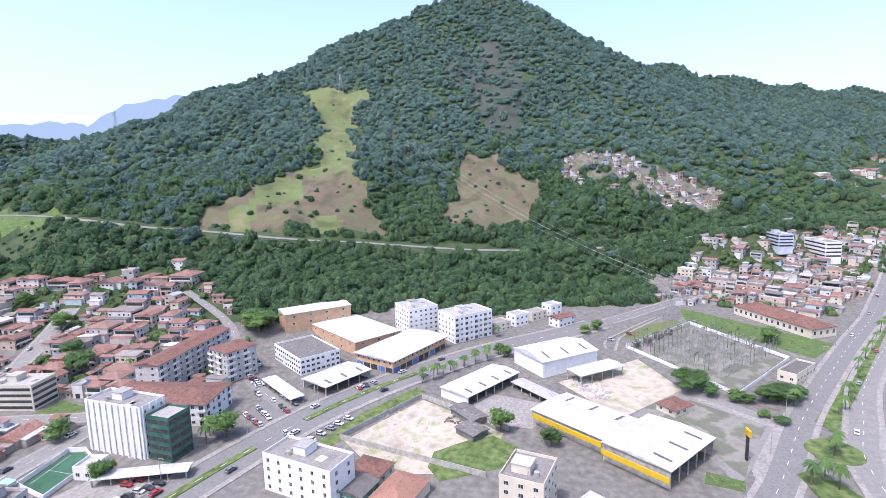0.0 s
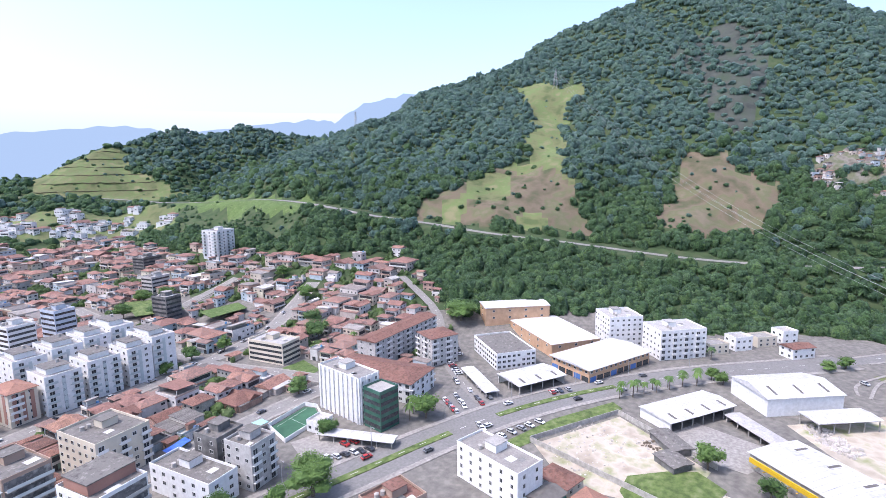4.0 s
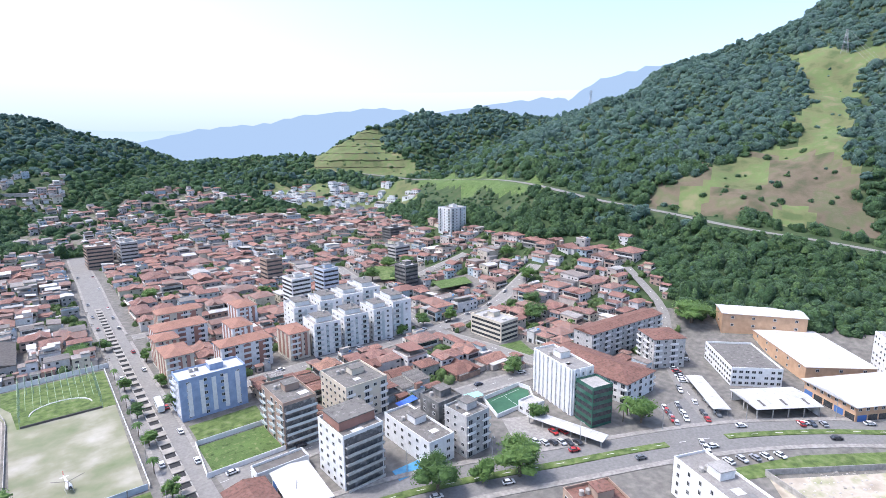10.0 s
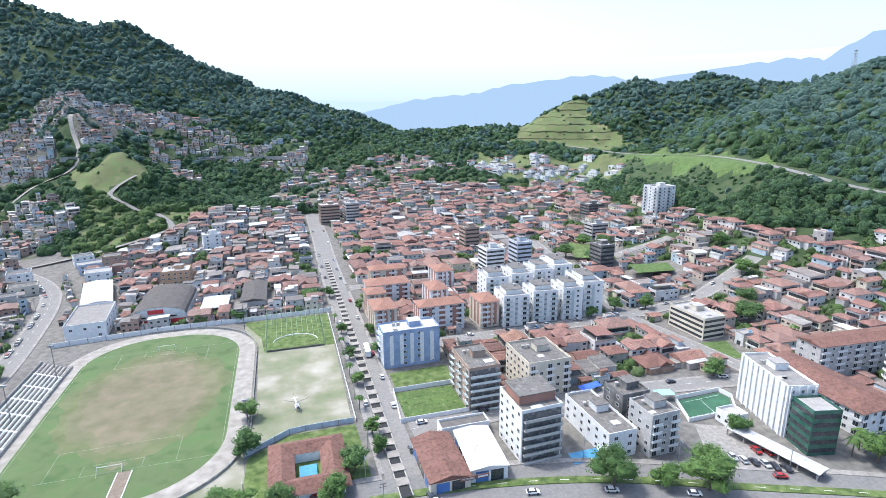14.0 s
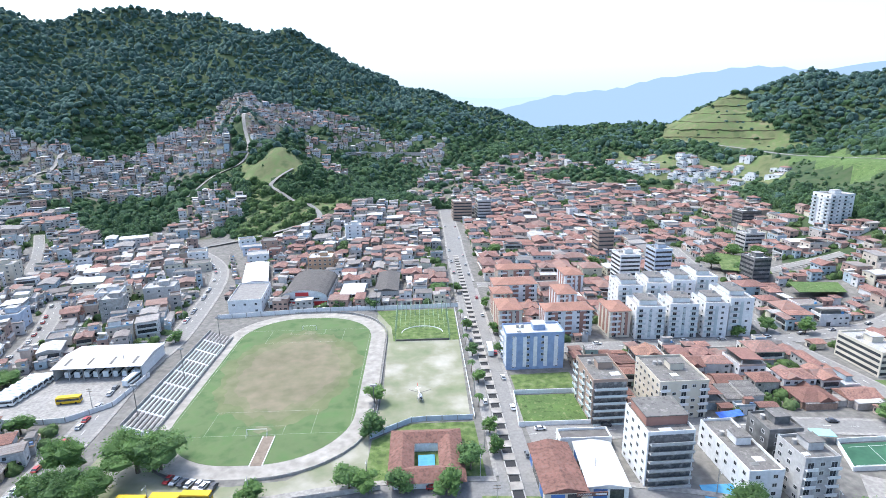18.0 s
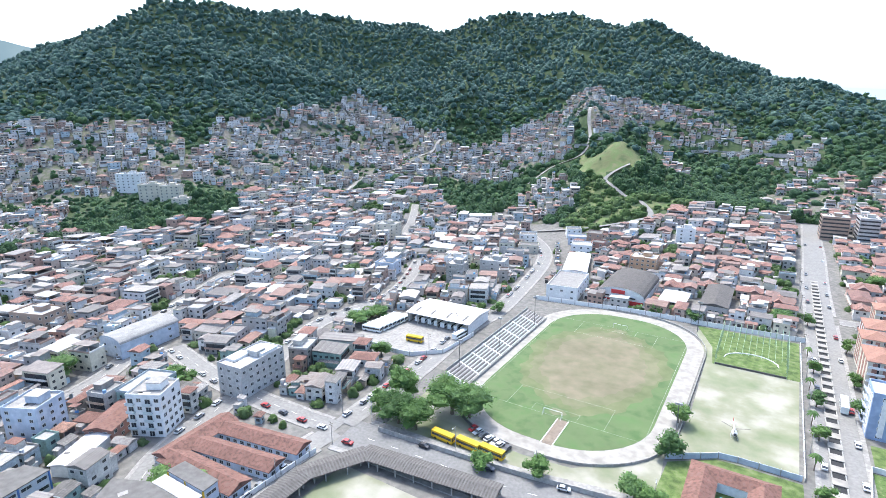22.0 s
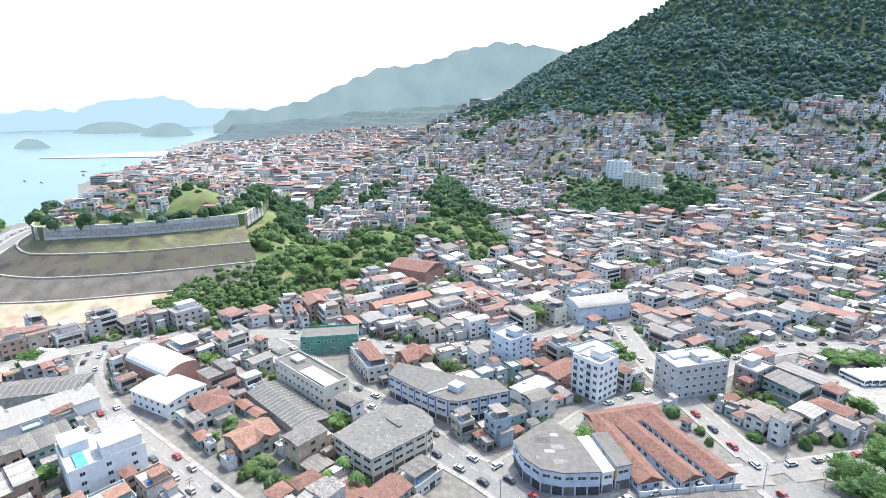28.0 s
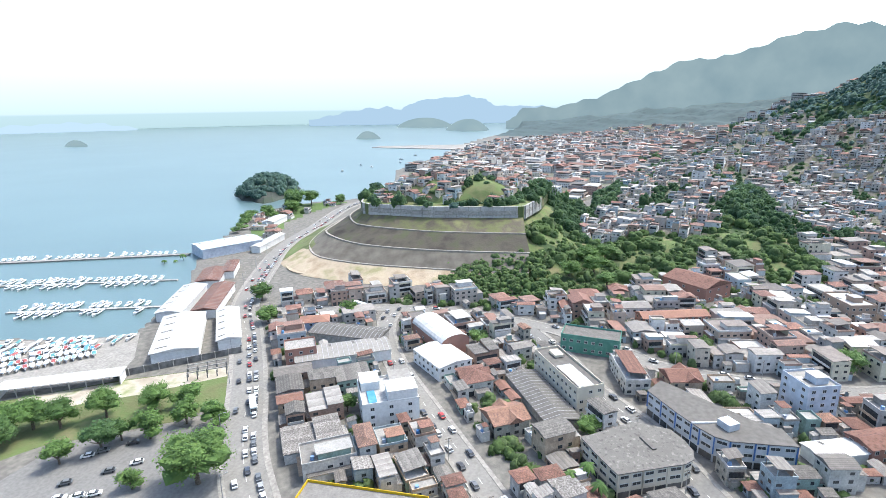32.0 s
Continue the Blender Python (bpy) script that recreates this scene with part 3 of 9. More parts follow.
def ground():
    turns, rings = 540, [0.0, 30.0]
    while rings[-1] < 4900:
        rings.append(rings[-1] + max(7.0, rings[-1] * 0.016))
    a = np.arange(turns) * 2 * np.pi / turns
    r = np.array(rings[1:])
    px, py = np.outer(r, np.sin(a)), np.outer(r, np.cos(a))
    pz = land(px, py)
    v = np.stack([px, py, pz], -1).reshape(-1, 3)
    i, j = np.meshgrid(np.arange(len(r) - 1), np.arange(turns), indexing="ij")
    k = (j + 1) % turns
    f = np.stack([i * turns + j, (i + 1) * turns + j, (i + 1) * turns + k, i * turns + k], -1).reshape(-1, 4)[:, ::-1]
    c = v[f].mean(1)
    x, y, z = c.T
    slot = np.where(z > 9, 1, 0)
    # past 1500 m the ground takes the colour with haze painted in
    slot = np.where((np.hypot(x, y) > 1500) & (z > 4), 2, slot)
    for poly, s in ((GRASS_PATCH, 4), (GRASS_PATCH_2, 4), (LAWN_BANK, 1), (LAWN, 3), (CUT_GRASS, 5), (SPUR_GRASS, 5)):
        slot = np.where(ragged(x, y, poly), s, slot)
    slot = np.where(ragged(x, y, GRASS_PATCH) & ((x > 540) | (wobble(x, y, 30, 3) > 0.15)), 5, slot)
    d = cut_dist(x, y)
    slot = np.where((d < 78) & (x > -470) & (z > 1), 5, slot)
    for name, poly, *_ in FAVELAS:
        if name not in ("terrace_houses", "east_valley_houses", "hollow_houses", "ridge_houses", "bay_houses"):
            slot = np.where(inside(x, y, poly) & (slot < 3), 5 if name == "lawn_hill_houses" else 9, slot)
        if name == "bay_houses":
            slot = np.where(inside(x, y, poly) & (slot < 3), 3, slot)
    for poly in THICKETS:
        slot = np.where(inside(x, y, poly), 1, slot)
    for poly in BUSHES:
        slot = np.where(inside(x, y, poly) & (wobble(x, y, 9, 4) > 0.0), 5, slot)
    slot = np.where(inside(x, y, CLIFF), 8, slot)
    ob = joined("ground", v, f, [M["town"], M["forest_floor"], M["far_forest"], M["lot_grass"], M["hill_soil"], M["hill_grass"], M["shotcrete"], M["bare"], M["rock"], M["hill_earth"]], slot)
    tagged(ob, "broad valley floor and green hills round a coastal town", "ground", kind="structure")
    cap = Shape().add([(30 * math.sin(t), 30 * math.cos(t), 0) for t in a[::9]], [tuple(range(len(a[::9])))[::-1]])
    tagged(cap.part("ground_middle", M["town"]), "paved ground among the buildings", "ground", kind="structure")


ground()
sea = Shape().add([(-4900 if k % 2 else 900, y, -0.25) for k, y in enumerate((-4900, -4900, 300, 300))], [(0, 1, 3, 2)])
tagged(sea.part("sea", M["water"]), "calm pale turquoise sea water in the bay", "sea", kind="structure")


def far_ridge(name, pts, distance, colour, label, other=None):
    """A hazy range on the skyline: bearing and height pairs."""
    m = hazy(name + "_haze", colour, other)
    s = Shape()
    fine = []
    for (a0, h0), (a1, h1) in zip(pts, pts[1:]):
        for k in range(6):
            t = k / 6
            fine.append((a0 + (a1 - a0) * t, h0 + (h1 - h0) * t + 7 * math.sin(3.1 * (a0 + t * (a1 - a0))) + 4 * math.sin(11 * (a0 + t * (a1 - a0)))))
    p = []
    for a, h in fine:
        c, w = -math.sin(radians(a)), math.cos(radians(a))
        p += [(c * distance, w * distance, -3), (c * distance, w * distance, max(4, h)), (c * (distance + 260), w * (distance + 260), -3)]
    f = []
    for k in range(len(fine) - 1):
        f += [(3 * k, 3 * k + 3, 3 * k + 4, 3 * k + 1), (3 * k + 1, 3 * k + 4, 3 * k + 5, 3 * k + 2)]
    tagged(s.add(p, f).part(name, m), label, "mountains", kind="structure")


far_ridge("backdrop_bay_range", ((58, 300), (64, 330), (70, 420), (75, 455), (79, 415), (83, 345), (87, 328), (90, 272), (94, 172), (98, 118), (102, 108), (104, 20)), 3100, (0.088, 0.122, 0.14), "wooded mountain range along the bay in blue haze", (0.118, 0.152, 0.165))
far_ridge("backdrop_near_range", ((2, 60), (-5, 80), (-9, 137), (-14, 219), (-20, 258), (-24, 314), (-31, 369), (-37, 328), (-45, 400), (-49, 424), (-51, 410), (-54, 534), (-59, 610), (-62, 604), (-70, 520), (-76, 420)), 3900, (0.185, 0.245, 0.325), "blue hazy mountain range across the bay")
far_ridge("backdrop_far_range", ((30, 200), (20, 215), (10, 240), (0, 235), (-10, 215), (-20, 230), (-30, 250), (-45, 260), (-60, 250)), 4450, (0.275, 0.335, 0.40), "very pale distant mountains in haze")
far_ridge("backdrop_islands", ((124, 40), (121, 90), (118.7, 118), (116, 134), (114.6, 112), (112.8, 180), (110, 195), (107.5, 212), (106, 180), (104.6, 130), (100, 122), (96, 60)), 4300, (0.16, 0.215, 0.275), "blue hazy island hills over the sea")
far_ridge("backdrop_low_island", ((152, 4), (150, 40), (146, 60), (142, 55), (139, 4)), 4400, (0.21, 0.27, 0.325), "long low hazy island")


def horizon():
    """Glowing backdrop band where sea and sky meet: far sea colour below, pale haze above."""
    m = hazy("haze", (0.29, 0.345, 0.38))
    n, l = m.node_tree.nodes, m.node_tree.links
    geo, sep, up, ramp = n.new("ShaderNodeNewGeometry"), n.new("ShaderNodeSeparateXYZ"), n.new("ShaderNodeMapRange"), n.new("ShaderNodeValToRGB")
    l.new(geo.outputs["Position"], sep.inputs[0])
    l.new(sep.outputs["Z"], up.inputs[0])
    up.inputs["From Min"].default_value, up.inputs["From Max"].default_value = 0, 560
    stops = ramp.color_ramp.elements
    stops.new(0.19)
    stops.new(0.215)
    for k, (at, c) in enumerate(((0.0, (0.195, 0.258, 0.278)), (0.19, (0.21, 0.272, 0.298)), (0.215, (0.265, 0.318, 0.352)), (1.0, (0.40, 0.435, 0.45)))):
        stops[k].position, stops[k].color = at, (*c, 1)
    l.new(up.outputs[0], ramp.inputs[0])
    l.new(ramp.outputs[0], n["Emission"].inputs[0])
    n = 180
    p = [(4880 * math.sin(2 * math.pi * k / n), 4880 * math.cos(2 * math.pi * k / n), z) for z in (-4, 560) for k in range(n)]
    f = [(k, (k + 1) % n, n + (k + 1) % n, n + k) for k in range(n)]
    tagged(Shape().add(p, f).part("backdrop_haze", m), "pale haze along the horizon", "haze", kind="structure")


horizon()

# ---- roads ----
ROADS = {}


def smooth(pts, n=5):
    """A soft line through points."""
    q = [pts[0]] + list(pts) + [pts[-1]]
    out = []
    for a, b, c, d in zip(q, q[1:], q[2:], q[3:]):
        for k in range(n):
            t = k / n
            out.append(tuple(0.5 * (2 * b[i] + (c[i] - a[i]) * t + (2 * a[i] - 5 * b[i] + 4 * c[i] - d[i]) * t * t + (3 * b[i] - a[i] - 3 * c[i] + d[i]) * t ** 3) for i in (0, 1)))
    out.append(tuple(pts[-1]))
    return out


def sides(line):
    """Left-hand normals along a line."""
    out = []
    for k in range(len(line)):
        a, b = line[max(0, k - 1)], line[min(len(line) - 1, k + 1)]
        dx, dy = b[0] - a[0], b[1] - a[1]
        n = math.hypot(dx, dy) or 1
        out.append((-dy / n, dx / n))
    return out


def strip(line, lo, hi, lift, thick=0.0, fixed=None):
    """Faces of a band between two offsets from a line, laid on the ground."""
    s = Shape()
    nrm = sides(line)
    p = []
    for (x, y), (nx, ny) in zip(line, nrm):
        zz = fixed if fixed is not None else max(z_at(x + nx * o, y + ny * o) for o in (lo, (lo + hi) / 2, hi))
        for o, dz in ((lo, lift), (hi, lift), (lo, lift - thick), (hi, lift - thick)):
            p.append((x + nx * o, y + ny * o, zz + dz))
    f = []
    for k in range(len(line) - 1):
        a, b = 4 * k, 4 * k + 4
        f.append((a, b, b + 1, a + 1))
        if thick:
            f += [(a + 1, b + 1, b + 3, a + 3), (a, a + 2, b + 2, b)]
    if thick:
        e = 4 * (len(line) - 1)
        f += [(0, 1, 3, 2), (e + 1, e, e + 2, e + 3)]
    return s.add(p, f)


def even(line, step=5.0):
    """The same line with a point about every step metres."""
    out, left = [line[0]], step
    for a, b in zip(line, line[1:]):
        n = math.hypot(b[0] - a[0], b[1] - a[1])
        while left <= n:
            out.append((a[0] + (b[0] - a[0]) * left / n, a[1] + (b[1] - a[1]) * left / n))
            left += step
        left -= n
    return out + [line[-1]]


def road(key, pts, width, mat="asphalt", walk=2.0, dashes=True, label="grey asphalt street of the town"):
    line = even(smooth(pts, 6))
    ROADS[key] = (line, width / 2 + walk, width, walk, dashes)
    lift = 0.05 + 0.012 * len(ROADS)
    tagged(strip(line, -width / 2, width / 2, lift).part("road", M[mat]), label, "road", kind="structure")
    return line


def other_road(x, y, key, extra=0.0):
    return any(k != key and min(seg_dist(x, y, *a, *b)[0] for a, b in zip(r[0][::3], r[0][3::3] + r[0][-1:])) < r[2] / 2 + extra
               for k, r in ROADS.items() if min(p[0] for p in r[0]) - 20 < x < max(p[0] for p in r[0]) + 20 and min(p[1] for p in r[0]) - 20 < y < max(p[1] for p in r[0]) + 20)


def kerbs_and_lines():
    """Pavements, broken where another street crosses, and lane markings."""
    for key, (line, _, width, walk, dashes) in ROADS.items():
        h = width / 2
        nrm = sides(line)
        for sign in (-1, 1):
            run = []
            for (x, y), (nx, ny) in zip(line, nrm):
                mid = sign * (h + walk / 2)
                cut = not walk or other_road(x + nx * mid, y + ny * mid, key, 0.6)
                if not cut:
                    run.append((x, y))
                if (cut or (x, y) == line[-1]) and run:
                    if len(run) > 2:
                        lo, hi = sorted((sign * h, sign * (h + walk)))
                        tagged(strip(run, lo, hi, 0.25, 0.6).part("pavement", M["pavement"]), "pale concrete pavement with a kerb", "pavement", kind="structure")
                    run = []
        if dashes:
            s = Shape()
            for (a, b), (nx, ny) in list(zip(zip(line, line[1:]), nrm))[::2]:
                if other_road(*a, key, 1):
                    continue
                w = 0.1
                z = max(z_at(*a), z_at(*b)) + 0.05 + 0.012 * len(ROADS) + 0.02
                c = (a[0] * 0.4 + b[0] * 0.6, a[1] * 0.4 + b[1] * 0.6)
                s.add([(a[0] - nx * w, a[1] - ny * w, z), (c[0] - nx * w, c[1] - ny * w, z), (c[0] + nx * w, c[1] + ny * w, z), (a[0] + nx * w, a[1] + ny * w, z)], [(0, 1, 2, 3)])
            if s.f:
                tagged(s.part("lane_marking", M["marking"]), "dashed white lane marking", "road marking", kind="structure")


SEGMENTS = []


def on_road(x, y, r=0.0):
    if not SEGMENTS:
        rows = [(*a, *b, r[1]) for r in ROADS.values() for line in (r[0],) for a, b in zip(line, line[1:])]
        SEGMENTS.append(np.array(rows).T)
    ax, ay, bx, by, w = SEGMENTS[0]
    return bool((seg_dist(x, y, ax, ay, bx, by)[0] < w + r).any())


road("avenue", [(30, 128), (30, 250), (29, 400), (30, 500), (30, 600)], 12.5, "pale_asphalt", 1.6, label="long straight pale avenue between the stadium and the houses", dashes=False)
road("main", [(-122, 126), (-113, 127), (-96, 128), (-60, 130), (-15, 137), (35, 136), (86, 126), (136, 106), (172, 91), (205, 74), (240, 48), (280, 8), (318, -42), (334, -62)], 17, "asphalt", 2.4, label="curved grey main road with grass verges")
road("main_east", [(326, -54), (350, -82), (372, -106), (392, -128), (404, -150), (410, -172)], 8, "asphalt", 1.6)
road("palm_near", [(120, -50), (155, -83), (204, -116), (243, -146), (300, -192), (355, -238), (435, -298), (600, -430)], 9, "asphalt", 2.0, label="straight two-lane avenue beside a palm-planted median")
road("palm_far", [(140, -112), (176, -122), (200, -136), (244, -164), (300, -210), (355, -254), (435, -314), (600, -446)], 9, "pale_asphalt", 2.0, label="second carriageway of the palm avenue")
road("coast", [(-60, -50), (-108, -104), (-131, -126), (-161, -149), (-203, -184), (-244, -220), (-313, -258), (-372, -284), (-430, -298), (-500, -318), (-549, -330), (-600, -330), (-660, -300)], 13, "pale_asphalt", 2.0, label="coast road busy with queued cars")
road("mid", [(-100, -5), (-133, -35), (-161, -61), (-205, -101), (-240, -123), (-268, -130)], 8, "pale_asphalt", 1.6)
road("diagonal", [(-75, 75), (-133, 42), (-155, 26), (-182, 11), (-207, -11), (-236, -30), (-268, -56)], 10, "asphalt", 1.8)
road("foot", [(-238, -205), (-253, -166), (-268, -129), (-270, -56), (-248, 0), (-238, 15), (-235, 60), (-245, 105), (-292, 160), (-330, 230)], 8, "pale_asphalt", 1.5)
road("school_west", [(-140, 38), (-156, 66), (-168, 85), (-176, 112), (-185, 140), (-205, 195), (-200, 256), (-230, 330)], 8, "pale_asphalt", 1.5)
road("school_east", [(-126, 124), (-128, 105), (-127, 81), (-124, 60), (-120, 48)], 9, "pale_asphalt", 1.5)
road("school_north", [(-126, 126), (-152, 125), (-194, 126), (-245, 135)], 8, "pale_asphalt", 1.5)
road("depot", [(-126, 130), (-127, 178), (-131, 230), (-130, 277), (-149, 387), (-190, 450)], 9, "pale_asphalt", 1.5)
road("block_south", [(38, 170), (67, 171), (119, 171), (178, 165), (196, 158)], 8, "pale_asphalt", 1.6)
road("block_mid", [(38, 243), (86, 242), (171, 244), (225, 252), (300, 270)], 8, "pale_asphalt", 1.6)
road("block_north", [(38, 345), (110, 345), (200, 350), (290, 340)], 7, "pale_asphalt", 1.5)
road("east_lane", [(196, 158), (190, 200), (183, 245), (190, 300), (200, 350), (215, 430)], 7, "pale_asphalt", 1.4)
road("mall_lane", [(205, 90), (232, 118), (262, 140), (300, 165), (330, 210)], 6, "pale_asphalt", 0, label="lane between the shopping centre and the car park")
road("back_street", [(-300, 300), (-276, 339), (-302, 416), (-340, 480)], 6, "pale_asphalt", 1.0)
road("highway", HIGHWAY, 9, "pale_asphalt", 0, label="hillside highway cut along the wooded slope")
road("hill_lane", [(-228, 735), (-222, 710), (-211, 684), (-206, 664), (-212, 646), (-240, 632), (-262, 610)], 4, "pavement", 0, dashes=False, label="steep concrete lane up the hill")
road("valley_lane", [(-190, 462), (-165, 466), (-144, 471), (-102, 495), (-99, 519), (-130, 555), (-161, 583), (-141, 608)], 5, "pale_asphalt", 0, dashes=False)
road("favela_lane", [(-440, 690), (-430, 640), (-440, 590), (-470, 540), (-450, 480)], 5, "pavement", 0, dashes=False)
kerbs_and_lines()
tagged(strip(ROADS["highway"][0], -6.0, 6.0, -1.3, 7).part("road_bank", M["lot_grass"]), "grassy bank carrying the hillside highway", "bank", kind="structure")
# ---- buildings that stand out ----
M["brick"] = material("red_brick_cladding", [(0.40, 0.22, 0.17), (0.34, 0.19, 0.15)], 0.8, 0.9, stain=0.3)
M["tan"] = material("tan_tile_cladding", [(0.42, 0.31, 0.24), (0.36, 0.27, 0.21)], 0.8, 0.85, stain=0.3)
M["cream"] = material("cream_render", [(0.66, 0.60, 0.48), (0.60, 0.54, 0.44)], 0.5, 0.9, stain=0.3)
M["grey_wall"] = material("grey_render", [(0.42, 0.41, 0.39), (0.50, 0.49, 0.47)], 0.8, 0.9, stain=0.25)
M["blue_wall"] = material("blue_painted_wall", [(0.27, 0.35, 0.50), (0.32, 0.40, 0.55)], 0.5, 0.8, stain=0.25)
M["pale_blue"] = material("pale_blue_wall", [(0.46, 0.52, 0.61), (0.55, 0.595, 0.665)], 0.5, 0.85, stain=0.3)
M["green_wall"] = material("green_painted_wall", [(0.10, 0.26, 0.20), (0.13, 0.30, 0.23)], 0.5, 0.85, stain=0.3)
M["orange_wall"] = material("orange_painted_wall", [(0.48, 0.31, 0.19), (0.54, 0.36, 0.23)], 0.4, 0.85, stain=0.2)
M["green_glass"] = material("green_curtain_glass", [(0.03, 0.10, 0.072), (0.045, 0.13, 0.095)], 0.3, 0.12, stain=0.2, spec=0.7)
M["metal_grey"] = material("corrugated_grey_roof", [(0.112, 0.104, 0.095), (0.138, 0.129, 0.119)], 0.5, 0.85, stain=0.14, grain_depth=0.15)
M["clay_old"] = material("weathered_clay_tiles", [(0.145, 0.082, 0.066), (0.215, 0.11, 0.084), (0.19, 0.115, 0.092)], 0.9, 0.9, stain=0.45)
M["clay_new"] = material("orange_clay_tiles", [(0.26, 0.135, 0.10), (0.32, 0.175, 0.125), (0.22, 0.12, 0.095)], 1.0, 0.9, stain=0.3)
M["yellow"] = material("yellow_painted_metal", [(0.56, 0.37, 0.02)], 0.6, 0.6, stain=0.15, spec=0.2)
M["steel"] = material("galvanised_steel", [(0.36, 0.37, 0.38), (0.46, 0.47, 0.48)], 1.0, 0.5, metal=0.6, stain=0.3)
M["blue_metal"] = material("blue_roller_door", [(0.08, 0.17, 0.40)], 0.6, 0.6, stain=0.2)
M["red"] = material("red_paint", [(0.50, 0.05, 0.05)], 0.8, 0.6, stain=0.2)
M["glass_rail"] = material("greenish_glass_rail", [(0.42, 0.47, 0.47), (0.47, 0.52, 0.52)], 0.6, 0.25, stain=0.05)
M["office_face"] = material("pale_grey_blue_render", [(0.50, 0.53, 0.57), (0.56, 0.585, 0.615)], 0.5, 0.85, stain=0.3)
M["roof_sheet"] = material("newer_roof_sheet", [(0.24, 0.225, 0.205), (0.29, 0.275, 0.255)], 0.8, 0.8, stain=0.2)
# shade of the terrace recesses, painted on flat wall bands
M["recess_shade"] = material("terrace_recess_shade", [(0.24, 0.235, 0.225), (0.12, 0.12, 0.12), (0.36, 0.35, 0.33)], 0.45, 0.5, stain=0.3)
M["dark"] = material("dark_opening", [(0.035, 0.035, 0.035)], 1.0, 0.9)

ROOF_TANK = Shape().rod((0, 0, 0), (0, 0, 1.4), 0.85, 0.75, 10).rod((0, 0, 1.4), (0, 0, 1.55), 0.8, 0.3, 10).mesh("water_tank", [M["concrete"]])


def towards(side, x, y, turn):
    """Whether a wall faces the middle of the town, over which the view lies."""
    a = radians(turn) + (-math.pi / 2, 0, math.pi / 2, math.pi)[side]
    return math.cos(a) * x + math.sin(a) * y < 0.25 * math.hypot(x, y)


def block(name, label, x, y, sx, sy, turn, h, floors, wall="white", roof="flat", roof_mat="roof_pale", rise=2.2, gap=3.4, win=(1.4, 1.2), balcony=(), bal_mat="white",
          category="apartment building", sides_=(0, 1, 2, 3), top=True, shop=False, over=0.5, bands=None, group="", ribbon=False, lift=0.0):
    z = z_at(x, y) + lift
    ob = thing(name, label, category, pose(x, y, z, 0, 0, turn), group)
    take(x, y, sx, sy, turn)
    rng = random.Random(int(abs(x * 31 + y * 17)))
    fh = h / floors
    s = Shape().box(0, 0, -6, sx, sy, h + 6)
    s.part("wall", M[wall], ob)
    if roof == "flat":
        Shape().box(0, 0, h, sx - 0.1, sy - 0.1, 0.12).part("roof", M[roof_mat], ob)
        s = Shape()
        for px, py, a, b in ((0, -sy / 2 + 0.11, sx + 0.12, 0.22), (0, sy / 2 - 0.11, sx + 0.12, 0.22), (-sx / 2 + 0.11, 0, 0.22, sy - 0.44), (sx / 2 - 0.11, 0, 0.22, sy - 0.44)):
            s.box(px, py, h + 0.02, a, b, 0.95)
        s.part("parapet", M[wall], ob)
        if top:
            a, b = min(5.5, sx * 0.45), min(5, sy * 0.45)
            s = Shape().box(sx * 0.1, sy * 0.08, h + 0.12, a, b, 2.7)
            s.box(sx * 0.1, sy * 0.08, h + 2.82, a + 0.5, b + 0.5, 0.18, mat=1)
            s.part("stair_house", [M[wall], M[roof_mat]], ob)
            if sx * sy > 130:
                for k in range(2):
                    u, w = rng.uniform(-0.3, 0.3) * sx, rng.uniform(-0.38, -0.15) * sy
                    Shape().box(u, w, h + 0.12, rng.uniform(2, 4.5), rng.uniform(1.5, 3), 0.06, rng.uniform(-4, 4)).part("roof_patch", M["white_metal"] if k else M["dark_concrete"], ob)
            for k in range(2 if sx * sy > 150 else 1):
                put("water_tank", ROOF_TANK, ob, pose(-sx * 0.25 + 2.2 * k, sy * 0.2, h + 0.12))
    elif roof == "hip" or roof == "gable":
        Shape().hip(sx, sy, h, rise, over, 1.0 if roof == "hip" else 0.0).part("roof", M[roof_mat], ob)
        if roof == "gable":
            for e in (1, -1):
                if sx >= sy:
                    q = [(e * (sx / 2 - 0.02), -e * sy / 2, h), (e * (sx / 2 - 0.02), e * sy / 2, h), (e * (sx / 2 - 0.02), 0, h + rise - 0.3)]
                else:
                    q = [(e * sx / 2, e * (sy / 2 - 0.02), h), (-e * sx / 2, e * (sy / 2 - 0.02), h), (0, e * (sy / 2 - 0.02), h + rise - 0.3)]
                Shape().add(q, [(0, 1, 2)]).part("gable", M[wall], ob)
    elif roof == "barrel":
        s = Shape()
        n = 10
        a, b = sx / 2 + over, sy / 2 + over
        p = []
        for k in range(n + 1):
            t = math.pi * k / n
            p += [(-a * math.cos(t), -b, h + rise * math.sin(t)), (-a * math.cos(t), b, h + rise * math.sin(t))]
        s.add(p, [(2 * k, 2 * k + 2, 2 * k + 3, 2 * k + 1) for k in range(n)])
        s.part("roof", M[roof_mat], ob)
        for yy, order in ((-sy / 2, 1), (sy / 2, -1)):
            q = [(-a * math.cos(math.pi * k / n), yy, h - 0.1 + rise * math.sin(math.pi * k / n) * 0.97) for k in range(n + 1)]
            Shape().add(q, [tuple(range(n + 1))[::order]]).part("gable", M[wall], ob)
    for side in sides_:
        if not towards(side, x, y, turn):
            continue
        wide = sx if side % 2 == 0 else sy
        n = max(1, int(wide / gap))
        if bands:
            for k in range(bands[1]):
                bx = (k - (bands[1] - 1) / 2) * wide / bands[1] * 0.9
